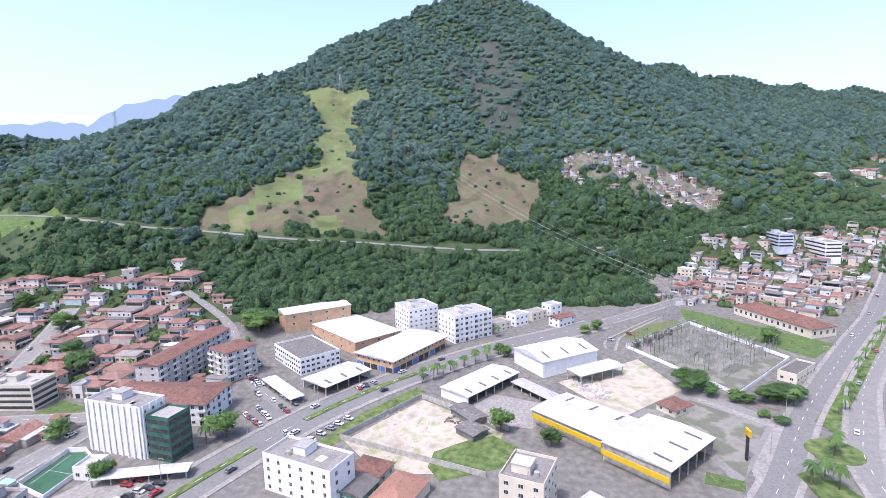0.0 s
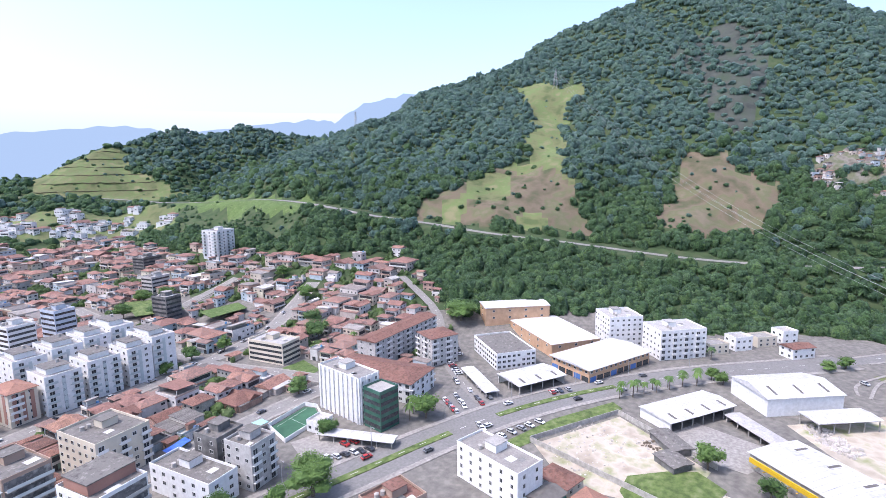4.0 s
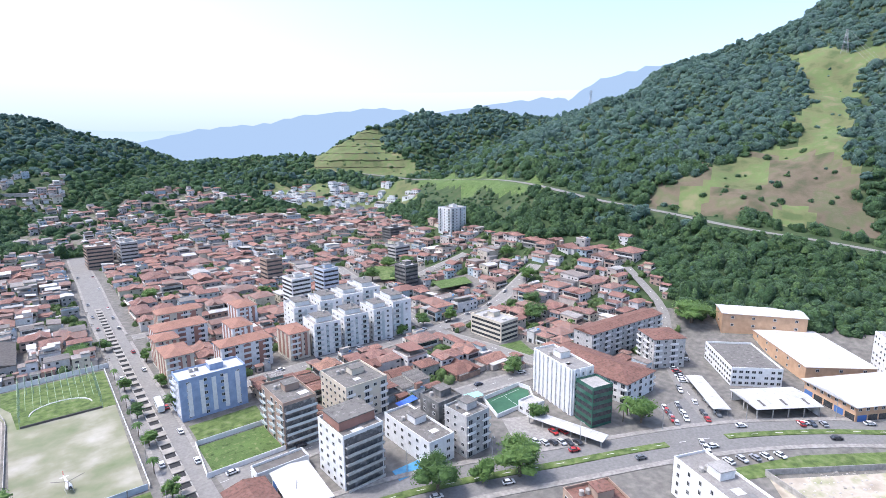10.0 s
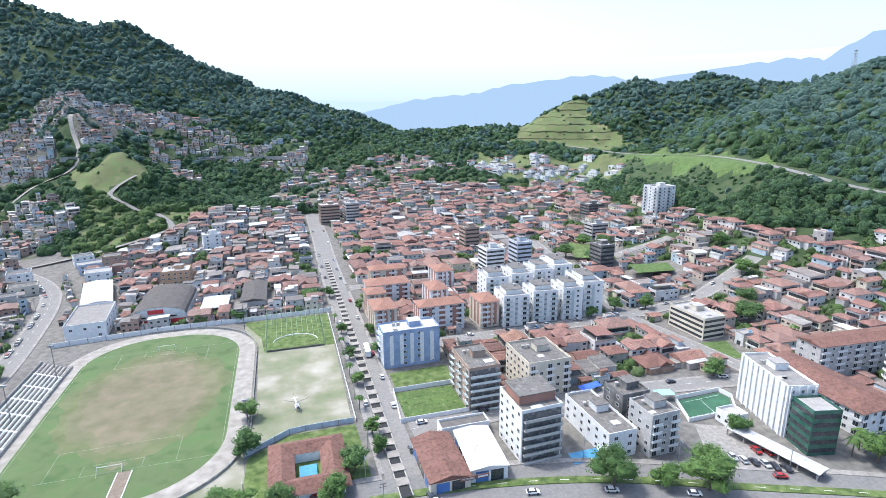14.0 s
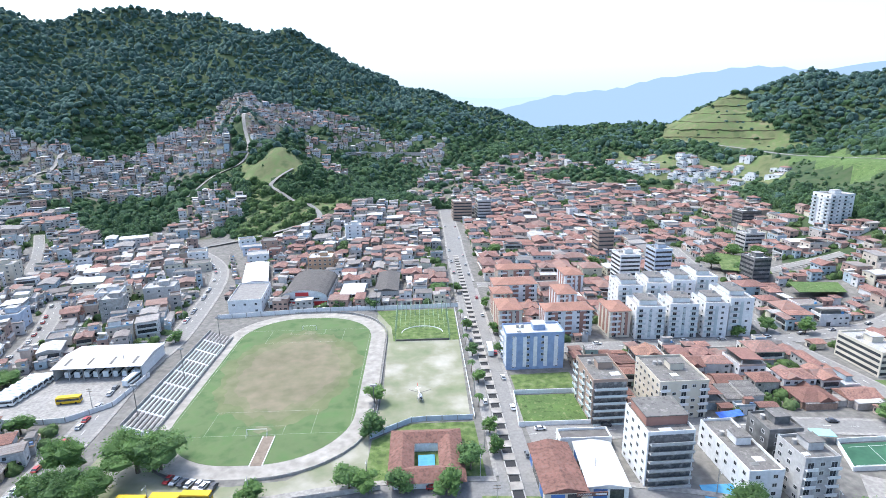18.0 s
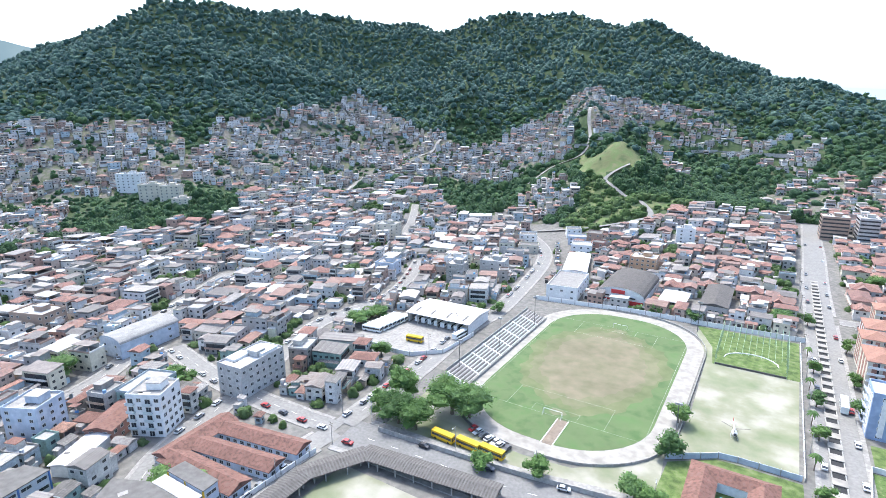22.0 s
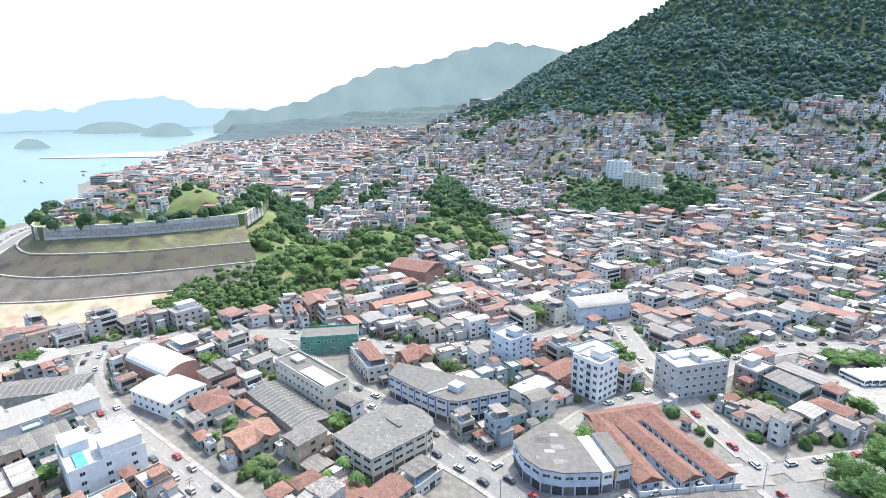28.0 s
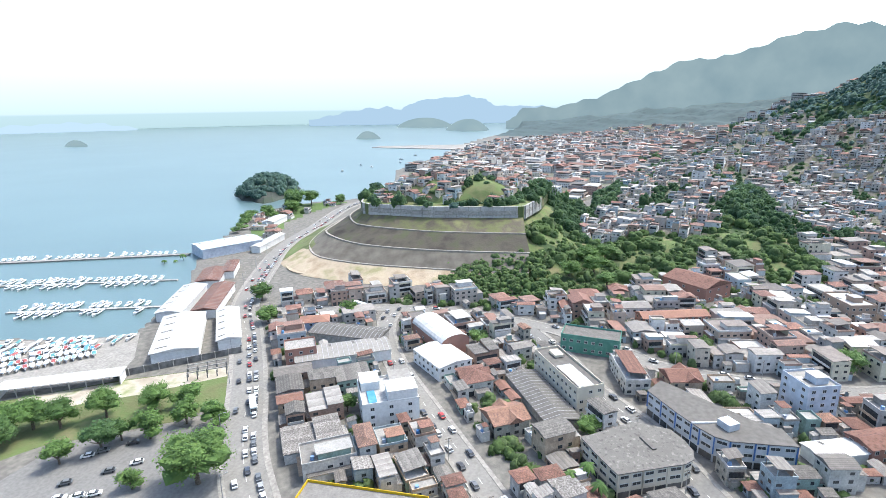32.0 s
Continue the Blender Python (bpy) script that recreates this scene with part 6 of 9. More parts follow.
for x, y, a, b, z in ((5.2, 4.5, 9, 11.4, 13.9), (-5.5, 5.8, 8.4, 8.8, 12.5), (-5.2, -6.2, 9, 7.4, 13.1)):
    Shape().box(x, y, z, a, b, 0.22).part("roof_slab", M["roof_sheet" if y > 5 else "white"], CUBE)
shed("long_hall", "long hall with a grey sheet roof", -219, -133, 14, 38, 4, 5.5, "metal_grey", "concrete", 1.4, ())
shed("long_hall", "long low hall with a brown-grey sheet roof", -199, -125, 43, 15, -53, 5.5, "roof_sheet", "white", 1.2, ())
block("barrel_hall", "hall with a bright white barrel roof", -231, -88, 15, 32, -42, 6.5, 1, "brick", "barrel", "white_metal", 4.0, gap=8, category="hall", over=0.3)
block("white_hall", "white hall with a stepped roof", -207, -78, 23, 17, 52, 6.5, 2, "white", "gable", "white_metal", 1.2, category="hall", over=0.3)
block("brick_church", "big brick-red hall with a patched clay roof", -350, 38, 30, 24, 50, 9, 2, "brick", "gable", "clay_old", 3.5, gap=8, category="hall")
block("orange_roof_row", "long terrace with an orange clay roof", -292, 22, 10, 36, 24, 6, 2, "brick", "gable", "clay_new", 1.8, category="terrace")
block("cream_block", "cream and red flat-roofed block", -332, 112, 22, 14, 20, 10, 3, "tan", "flat", "roof_pale", category="building")
block("blue_balcony_house", "blue painted house with an orange roof", -226, -158, 10, 15, 30, 6, 2, "blue_wall", "hip", "clay_new", 2.0, category="house")
block("brick_frame_house", "unfinished house with brick panels in a concrete frame", -190, -142, 12, 14, 38, 9, 3, "brick", "flat", "roof_grey", gap=4, category="house", top=False)
block("petrol_canopy", "flat canopy with yellow edges over a petrol station", -113, -68, 9, 38, 8, 5, 1, "yellow", "flat", "roof_pale", gap=50, category="petrol station", top=False)
for x, y, a, b, h, f, w in ((-615, 318, 26, 15, 19, 6, "white"), (-572, 316, 22, 15, 17, 5, "cream"), (-545, 322, 20, 14, 16, 5, "cream"), (-512, 312, 16, 12, 8, 3, "cream")):
    block("white_estate_block", "white estate apartment block among trees", x, y, a, b, 40, h, f, w, gap=4.8)

# ---- cut hill: retaining wall and benches ----
M["dark_facing"] = material("dark_brown_slope_netting", [(0.062, 0.054, 0.044), (0.095, 0.084, 0.066), (0.078, 0.086, 0.045)], 0.09, 0.95, stain=0.4, bump=0.6, bump_scale=0.8)
M["cut_dirt"] = material("pale_orange_cut_soil", [(0.36, 0.28, 0.19), (0.46, 0.38, 0.28), (0.26, 0.24, 0.13)], 0.08, 1.0, stain=0.3, bump=0.5)
M["patchy_facing"] = material("patchy_grassed_slope", [(0.085, 0.072, 0.055), (0.13, 0.14, 0.06), (0.10, 0.085, 0.065), (0.17, 0.17, 0.08)], 0.05, 0.95, stain=0.3, bump=0.6, bump_scale=0.8)
WALL_FOOT = [(-445, -231), (-405, -222), (-380, -212), (-374, -204), (-375, -150), (-385, -110), (-394, -81), (-440, -76)]
BENCHES = (
    # height, line of the gutter or toe
    (33.0, [(-440, -231), (-405, -222), (-380, -212), (-374, -204), (-375, -150), (-385, -110), (-394, -81)]),
    (26.0, [(-445, -244), (-402, -235), (-373, -216), (-363, -201), (-359, -168), (-359, -135), (-370, -74)]),
    (17.0, [(-470, -262), (-424, -254), (-392, -247), (-366, -238), (-342, -199), (-338, -154), (-343, -109), (-352, -67)]),
    (8.0, [(-490, -280), (-448, -277), (-404, -267), (-363, -252), (-336, -232), (-325, -212), (-321, -173), (-326, -118), (-334, -64)]),
    (0.4, [(-490, -290), (-448, -288), (-410, -284), (-360, -270), (-327, -256), (-307, -225), (-303, -205), (-302, -151), (-308, -112), (-316, -62)]),
)


def spread(pts, n):
    line = even(smooth(pts, 6), 2.0)
    return [line[min(len(line) - 1, round(k * (len(line) - 1) / n))] for k in range(n + 1)]


def terraces():
    rw = thing("retaining_wall", "grey anchored retaining wall with horizontal bands", "retaining wall", pose(0, 0, 0))
    tagged(Shape().slab(CUT_CORE[::-1] if sum(a[0] * b[1] - b[0] * a[1] for a, b in zip(CUT_CORE, CUT_CORE[1:] + CUT_CORE[:1])) < 0 else CUT_CORE, HILLTOP, 11).part("hilltop_fill", M["hill_grass"]), "grassy ground level behind the retaining wall", "ground", kind="structure")
    line = even(WALL_FOOT, 9)
    for a, b in zip(line, line[1:]):
        d = math.hypot(b[0] - a[0], b[1] - a[1])
        t = math.degrees(math.atan2(b[1] - a[1], b[0] - a[0]))
        mx, my = (a[0] + b[0]) / 2, (a[1] + b[1]) / 2
        for k in range(3):
            Shape().box(mx, my, 31.5 + 3.4 * k, d - 0.25, 1.4 - 0.15 * k, 3.2, t).part("wall_band", M["concrete"] if k % 2 else M["grey_wall"], rw)
        Shape().box(a[0], a[1], 31.0, 0.6, 1.9, 10.6, t).part("rib", M["concrete"], rw)
    for n, ((z0, up), (z1, low)) in enumerate(zip(BENCHES, BENCHES[1:])):
        a, b = spread(up, 70), spread(low, 70)
        p, f = [], []
        for (x0, y0), (x1, y1) in zip(a, b):
            for t in (0, 0.3, 0.65, 1):
                x, y = x0 + (x1 - x0) * t, y0 + (y1 - y0) * t
                p.append((x, y, z0 + (z1 - z0) * t + (0.5 * float(wobble(x, y, 7, n)) if 0 < t < 1 else 0)))
        for k in range(70):
            for j in range(3):
                i = 4 * k + j
                f.append((i, i + 1, i + 5, i + 4))
        tagged(Shape().add(p, f).part("cut_slope", M[("patchy_facing", "dark_facing", "shotcrete", "cut_dirt")[n]]), ("patchy grassed slope below the wall", "dark brown netted slope of the cut hill", "grey-brown faced slope of the cut hill", "bare orange soil at the foot of the cut hill")[n], "slope", kind="structure")
    gut = thing("bench_gutter", "pale concrete gutters along the benches of the cut hill", "gutter", pose(0, 0, 0))
    for z, g in BENCHES[1:4]:
        g = even(smooth(g, 6), 10)
        for a, b in zip(g, g[1:]):
            d = math.hypot(b[0] - a[0], b[1] - a[1])
            Shape().box((a[0] + b[0]) / 2, (a[1] + b[1]) / 2, z - 0.4, d + 0.2, 1.5, 0.85, math.degrees(math.atan2(b[1] - a[1], b[0] - a[0]))).part("channel", M["track"], gut)
    track_ = even(smooth([(-440, -291), (-400, -281), (-352, -262), (-318, -240), (-309, -215), (-309, -160)], 6), 5)
    tagged(strip(track_, -3, 3, 0.6, 1.2, fixed=0.6).part("dirt_track", M["cut_dirt"]), "pale dirt track round the foot of the cut", "track", kind="structure")


terraces()

# ---- waterfront ----
M["pale_metal"] = material("pale_blue_sheet_roof", [(0.46, 0.52, 0.57), (0.54, 0.59, 0.63)], 0.5, 0.5, stain=0.2)
for x, y, a, b, t, m, label in ((-191, -216, 50, 21, 40, "white_metal", "large white boat hall on the quay"), (-231, -255, 50, 14, 28, "white_metal", "long pale boat shed on the quay"), (-240, -239, 49, 13, 29, "clay_old", "long red-brown boat shed on the quay"),
                               (-208, -200, 46, 11, 42, "white_metal", "narrow white marina store by the road"), (-275, -274, 32, 15, 33, "clay_old", "red-roofed boat shed by the shore"), (-296, -276, 30, 8, 33, "clay_old", "low red-roofed workshop by the shore"), (-347, -324, 50, 27, -28, "pale_metal", "pale blue marina terminal with a broad sheet roof"), (-371, -301, 48, 8, 12, "white_metal", "narrow white shed along the coast road"), (-452, -356, 34, 13, 14, "white_metal", "low white shed among trees by the bay")):
    shed("boat_shed", label, x, y, a, b, t, 5.5 if b != 27 else 8, m, "pale_blue" if b == 27 else "white", 1.4 if b > 8 else 0.7, (0,) if b != 27 else (), category="boat shed")
shed("boat_rack", "long white roof over racked boats", -137, -226, 46, 8, -55, 4.5, "white_metal", "white", 0.6, (0, 2), lights=False, category="boat shed")
patch("boat_yard", "pale concrete boat yard", [(-150, -212), (-112, -262), (-160, -308), (-175, -266), (-192, -246), (-168, -222)], "pavement", 0.06)
wall_line("marina_wall", "old dark wall beside the marina", [(-150, -213), (-190, -176)], 3.2, "dark_concrete", 6, 0.3)
ruin = thing("ruined_building", "roofless concrete frame of a ruined building", "ruin", pose(-167, -176, 0, 0, 0, -48))
for i_ in range(5):
    for j_ in range(3):
        Shape().box(-8 + 4 * i_, -4 + 4 * j_, 0, 0.4, 0.4, 4.2 if (i_ + j_) % 3 else 3.0).part("column", M["dark_concrete"], ruin)
for j_ in range(3):
    Shape().box(0, -4 + 4 * j_, 3.7, 16.4, 0.35, 0.4).part("beam", M["concrete"], ruin)
patch("car_park_south", "grey car park under trees beside the coast road", [(-86, -186), (-107, -187), (-130, -160), (-130, -136), (-104, -112), (-70, -150)], "asphalt", 0.05, category="car park")
patch("waste_ground", "rough grassy waste ground with sandy patches", [(-115, -246), (-150, -208), (-176, -172), (-150, -150), (-132, -160), (-107, -190), (-80, -215)], "hill_grass", 0.04)
patch("sandy_strip", "strip of bare sandy ground beside the marina wall", [(-124, -236), (-150, -206), (-176, -172), (-168, -166), (-143, -190), (-118, -220)], "bare", 0.07)
keep_clear((-125, -190, 110, 80, -48))
piers = (((-256, -480), (-327, -346), 4.5), ((-215, -420), (-270, -300), 2.2), ((-188, -348), (-226, -266), 2.2))
for n, ((ax, ay), (bx, by), w) in enumerate(piers):
    d, t = math.hypot(bx - ax, by - ay), math.degrees(math.atan2(by - ay, bx - ax))
    pier = thing("pier", "broad concrete breakwater pier of the marina" if n == 0 else "long floating pontoon of the marina", "pier", pose((ax + bx) / 2, (ay + by) / 2, 0, 0, 0, t))
    for k in range(int(d / 10)):
        Shape().box(-d / 2 + 5 + k * d / int(d / 10) , 0, -1.2, d / int(d / 10) - 0.1, w, 2.0 if n == 0 else 1.8).part("deck", M["pavement"] if n == 0 else M["concrete"], pier)
        Shape().rod((-d / 2 + 1 + k * 10, w / 2 + 0.2, -2), (-d / 2 + 1 + k * 10, w / 2 + 0.2, 2.2), 0.15).part("pile", M["white"], pier)


def boat(kind):
    ob = thing("boat", "white motor boat moored at a pontoon" if kind < 2 else "small boat under a coloured cover", "boat", pose(0, 0, 0))
    n, w = (11, 3.4) if kind == 0 else (8, 2.7) if kind == 1 else (6, 2.3)
    st = ((-0.5, 0.85, 0.0), (-0.2, 1.0, 0.0), (0.15, 0.95, 0.05), (0.38, 0.55, 0.2), (0.5, 0.04, 0.35))
    p = []
    for t, k, r in st:
        p += [(t * n, -w / 2 * k, 1.1 + r), (t * n, 0, -0.3 + r), (t * n, w / 2 * k, 1.1 + r)]
    f = []
    for k in range(len(st) - 1):
        a, b = 3 * k, 3 * k + 3
        f += [(a, b, b + 1, a + 1), (a + 1, b + 1, b + 2, a + 2), (a, a + 2, b + 2, b)]
    f += [(0, 1, 2)]
    Shape().add(p, f).part("hull", M["boat"], ob)
    if kind < 2:
        Shape().box(-0.02 * n, 0, 1.1, n * 0.42, w * 0.66, 1.2, tip=0.78).box(0.0 * n, 0, 1.55, n * 0.385, w * 0.63, 0.45, mat=1, tip=0.9).part("cabin", [M["white"], M["glass"]], ob)
        if kind == 0:
            Shape().box(-0.05 * n, 0, 2.3, n * 0.26, w * 0.5, 0.9, tip=0.85).part("flybridge", M["white"], ob)
    else:
        Shape().box(0, 0, 1.05, n * 0.8, w * 0.8, 0.55, tip=0.55).part("cover", M["boat_cover"], ob)
    return ob


M["boat"] = material("white_boat_hull", [(0.78, 0.78, 0.77), (0.70, 0.71, 0.72)], 1.0, 0.35, vary="object", stain=0.1)
M["boat_cover"] = material("boat_cover", [(0.10, 0.26, 0.42), (0.58, 0.59, 0.60), (0.64, 0.64, 0.63), (0.10, 0.26, 0.27), (0.60, 0.61, 0.62), (0.30, 0.45, 0.52), (0.50, 0.50, 0.49), (0.32, 0.09, 0.09)], 1.0, 0.8, vary="object", stain=0.2, steps=True)


def moor():
    rng = random.Random(21)
    stock = [boat(k) for k in range(3)]
    for n, ((ax, ay), (bx, by), w) in enumerate(piers):
        d = math.hypot(bx - ax, by - ay)
        ux, uy = (bx - ax) / d, (by - ay) / d
        t0 = math.degrees(math.atan2(uy, ux))
        k = 6.0
        while k < d - 8:
            for s in ((1,) if n == 0 else (1, -1)):
                if rng.random() < 0.8:
                    kind = 0 if rng.random() < 0.45 else 1
                    off = (w / 2 + (6.3 if kind == 0 else 4.8)) * (-s if n == 0 else s)
                    off = -off if n == 0 else off
                    copy_thing(stock[kind], pose(ax + ux * k - uy * off, ay + uy * k + ux * off, -0.1, 0, 0, t0 + (90 if off > 0 else -90) + rng.uniform(-6, 6)))
            k += rng.uniform(4.2, 6.5)
    a, b, c = Vector((-184, -243, 0)), Vector((-157, -300, 0)), Vector((24, -10, 0))
    for i in range(13):
        for j in range(4):
            q = a + (b - a) * (i / 12.6) + c * (j / 3.4)
            if rng.random() < 0.88:
                copy_thing(stock[2 if rng.random() < 0.75 else 1], pose(q.x, q.y, 0.55, 0, 0, 30 + rng.uniform(-14, 14)))
    small = Shape()
    for o in stock[2].children_recursive:
        small.add([o.matrix_basis @ v.co for v in o.data.vertices], [tuple(p.vertices) for p in o.data.polygons], 0 if o.name.startswith("hull") else 1)
    small = small.mesh("boat", [M["boat"], M["boat_cover"]])
    for i in range(22):
        for j in range(4):
            q = Vector((-176, -262, 0.5)) + Vector((44, -36, 0)) * (i / 21) + Vector((13, 20, 0)) * (j / 3.2)
            if rng.random() < 0.9:
                ob = new("boat", small)
                ob.matrix_basis = pose(q.x, q.y, 0.5, 0, 0, 55 + rng.uniform(-12, 12))
                tagged(ob, "small boat under a cover on the yard", "boat")
    for x, y in ((-982, -520), (-1150, -530), (-1080, -500), (-1258, -540), (-1010, -560), (-900, -540)):
        copy_thing(stock[0], pose(x, y, -0.1, 0, 0, rng.uniform(0, 360)))
    for ob in stock:
        for o in (*ob.children_recursive, ob):
            bpy.data.objects.remove(o)


moor()
# quay of the far port
patch("port_quay", "long pale quay of the port", [(-1440, -340), (-1500, -790), (-1560, -790), (-1720, -420)], "pavement", 1.2, 2, category="quay")


ISLETS = []


def islet(label, x, y, rx, ry, h, turn, rng, dense=True):
    """A wooded island: a rocky dome with tree clumps; far ones glow with flat haze colour instead."""
    s = Shape()
    n, rings = 28, 7
    p, f = [], []
    for k in range(rings + 1):
        r = 1 - k / rings
        for j in range(n):
            a = 2 * math.pi * j / n
            w = 1 + 0.12 * math.sin(3 * a + x) + 0.07 * math.sin(7 * a)
            p.append((math.cos(a) * rx * r * w, math.sin(a) * ry * r * w, -1 + h * (1 - r ** 2.2) + (0.6 if k else 0)))
    for k in range(rings):
        f += [(k * n + j, k * n + (j + 1) % n, (k + 1) * n + (j + 1) % n, (k + 1) * n + j) for j in range(n)]
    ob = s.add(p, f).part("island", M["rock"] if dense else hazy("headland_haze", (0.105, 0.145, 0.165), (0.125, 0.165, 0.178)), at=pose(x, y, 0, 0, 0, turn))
    tagged(ob, label, "island", kind="structure")
    ISLETS.append((x, y, rx, ry, h, turn, dense))


islet("small wooded island near the shore", -628, -500, 80, 42, 22, 27, None)
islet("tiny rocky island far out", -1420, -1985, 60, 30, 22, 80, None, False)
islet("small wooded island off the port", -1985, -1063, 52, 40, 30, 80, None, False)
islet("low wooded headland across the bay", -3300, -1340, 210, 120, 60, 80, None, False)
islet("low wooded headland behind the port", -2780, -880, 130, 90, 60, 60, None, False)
# ---- single trees ----
def tree_crown(rng, tufts, spread, fine=1.0):
    """Leaf tufts on several limb ends: many small leaf blades with gaps between."""
    v, f = [], []
    heads = [(rng.uniform(-0.27, 0.27), rng.uniform(-0.27, 0.27), rng.uniform(0.34, 0.80)) for _ in range(spread + 3)] + [(0, 0, 0.74), (0, 0, 0.5)]
    for hx, hy, hz in heads:
        b = bmesh.new()
        bmesh.ops.create_icosphere(b, subdivisions=1, radius=rng.uniform(0.14, 0.20))
        k = len(v)
        for p in b.verts:
            q = p.co * rng.uniform(0.7, 1.2)
            v.append((q.x + hx, q.y + hy, q.z * 0.7 + hz))
        f += [tuple(x.index + k for x in p.verts) for p in b.faces]
        b.free()
        for _ in range(tufts):
            a, e = rng.uniform(0, 6.28), rng.uniform(-0.6, 1.5)
            d = Vector((math.cos(a) * math.cos(e), math.sin(a) * math.cos(e), math.sin(e)))
            c = Vector((hx, hy, hz)) + d * rng.uniform(0.10, 0.24) * Vector((1, 1, 0.8)).length / 1.6
            t = (d + Vector((rng.uniform(-1, 1), rng.uniform(-1, 1), rng.uniform(-0.5, 1)))).normalized()
            g = t.orthogonal().normalized()
            h = t.cross(g)
            r, th = rng.uniform(0.022, 0.05) * fine, rng.uniform(0, 6)
            k = len(v)
            for s, m in ((1, 0), (0, 0.6), (-1, 0), (0, -0.6)):
                w = c + (g * math.cos(th) + h * math.sin(th)) * r * s + (h * math.cos(th) - g * math.sin(th)) * r * m
                v.append(tuple(w))
            f.append((k, k + 1, k + 2, k + 3))
    return v, f


def make_tree(rng, tufts=110, spread=8, fine=1.0):
    ob = thing("tree", "", "tree", pose(0, 0, 0))
    s = Shape().rod((0, 0, -0.05), (0.01, 0, 0.28), 0.035, 0.026, 7)
    for k in range(5):
        a = k * 1.26 + rng.uniform(-0.3, 0.3)
        s.rod((0.01, 0, 0.26), (0.26 * math.cos(a), 0.26 * math.sin(a), rng.uniform(0.48, 0.66)), 0.018, 0.007, 5)
    s.part("trunk", M["bark"], ob)
    v, f = tree_crown(rng, tufts, spread, fine)
    Shape().add(v, f).part("crown", M["leaf"], ob)
    return ob


def make_palm(rng):
    ob = thing("palm", "", "palm tree", pose(0, 0, 0))
    s = Shape()
    for k in range(5):
        s.rod((0.15 * math.sin(k / 3), 0, k * 1.3), (0.15 * math.sin((k + 1) / 3), 0, k * 1.3 + 1.32), 0.2 - 0.015 * k, 0.185 - 0.015 * k, 7)
    s.part("trunk", M["bark"], ob)
    c = Shape()
    for k in range(13):
        a = k * 2.4 + rng.uniform(-0.2, 0.2)
        up = rng.uniform(-0.2, 0.9)
        pts = [(t * 2.6 * math.cos(a), t * 2.6 * math.sin(a), 6.6 + up * 1.6 * t - 2.4 * t * t) for t in (0, 0.25, 0.5, 0.75, 1)]
        for p, q, w0, w1 in zip(pts, pts[1:], (0.12, 0.42, 0.5, 0.36), (0.42, 0.5, 0.36, 0.05)):
            nx, ny = -math.sin(a), math.cos(a)
            for sgn in (1, -1):
                c.add([p, q, (q[0] + sgn * nx * w1, q[1] + sgn * ny * w1, q[2] - w1 * 0.5), (p[0] + sgn * nx * w0, p[1] + sgn * ny * w0, p[2] - w0 * 0.5)], [(0, 1, 2, 3) if sgn > 0 else (3, 2, 1, 0)])
    c.part("fronds", M["leaf"], ob)
    return ob


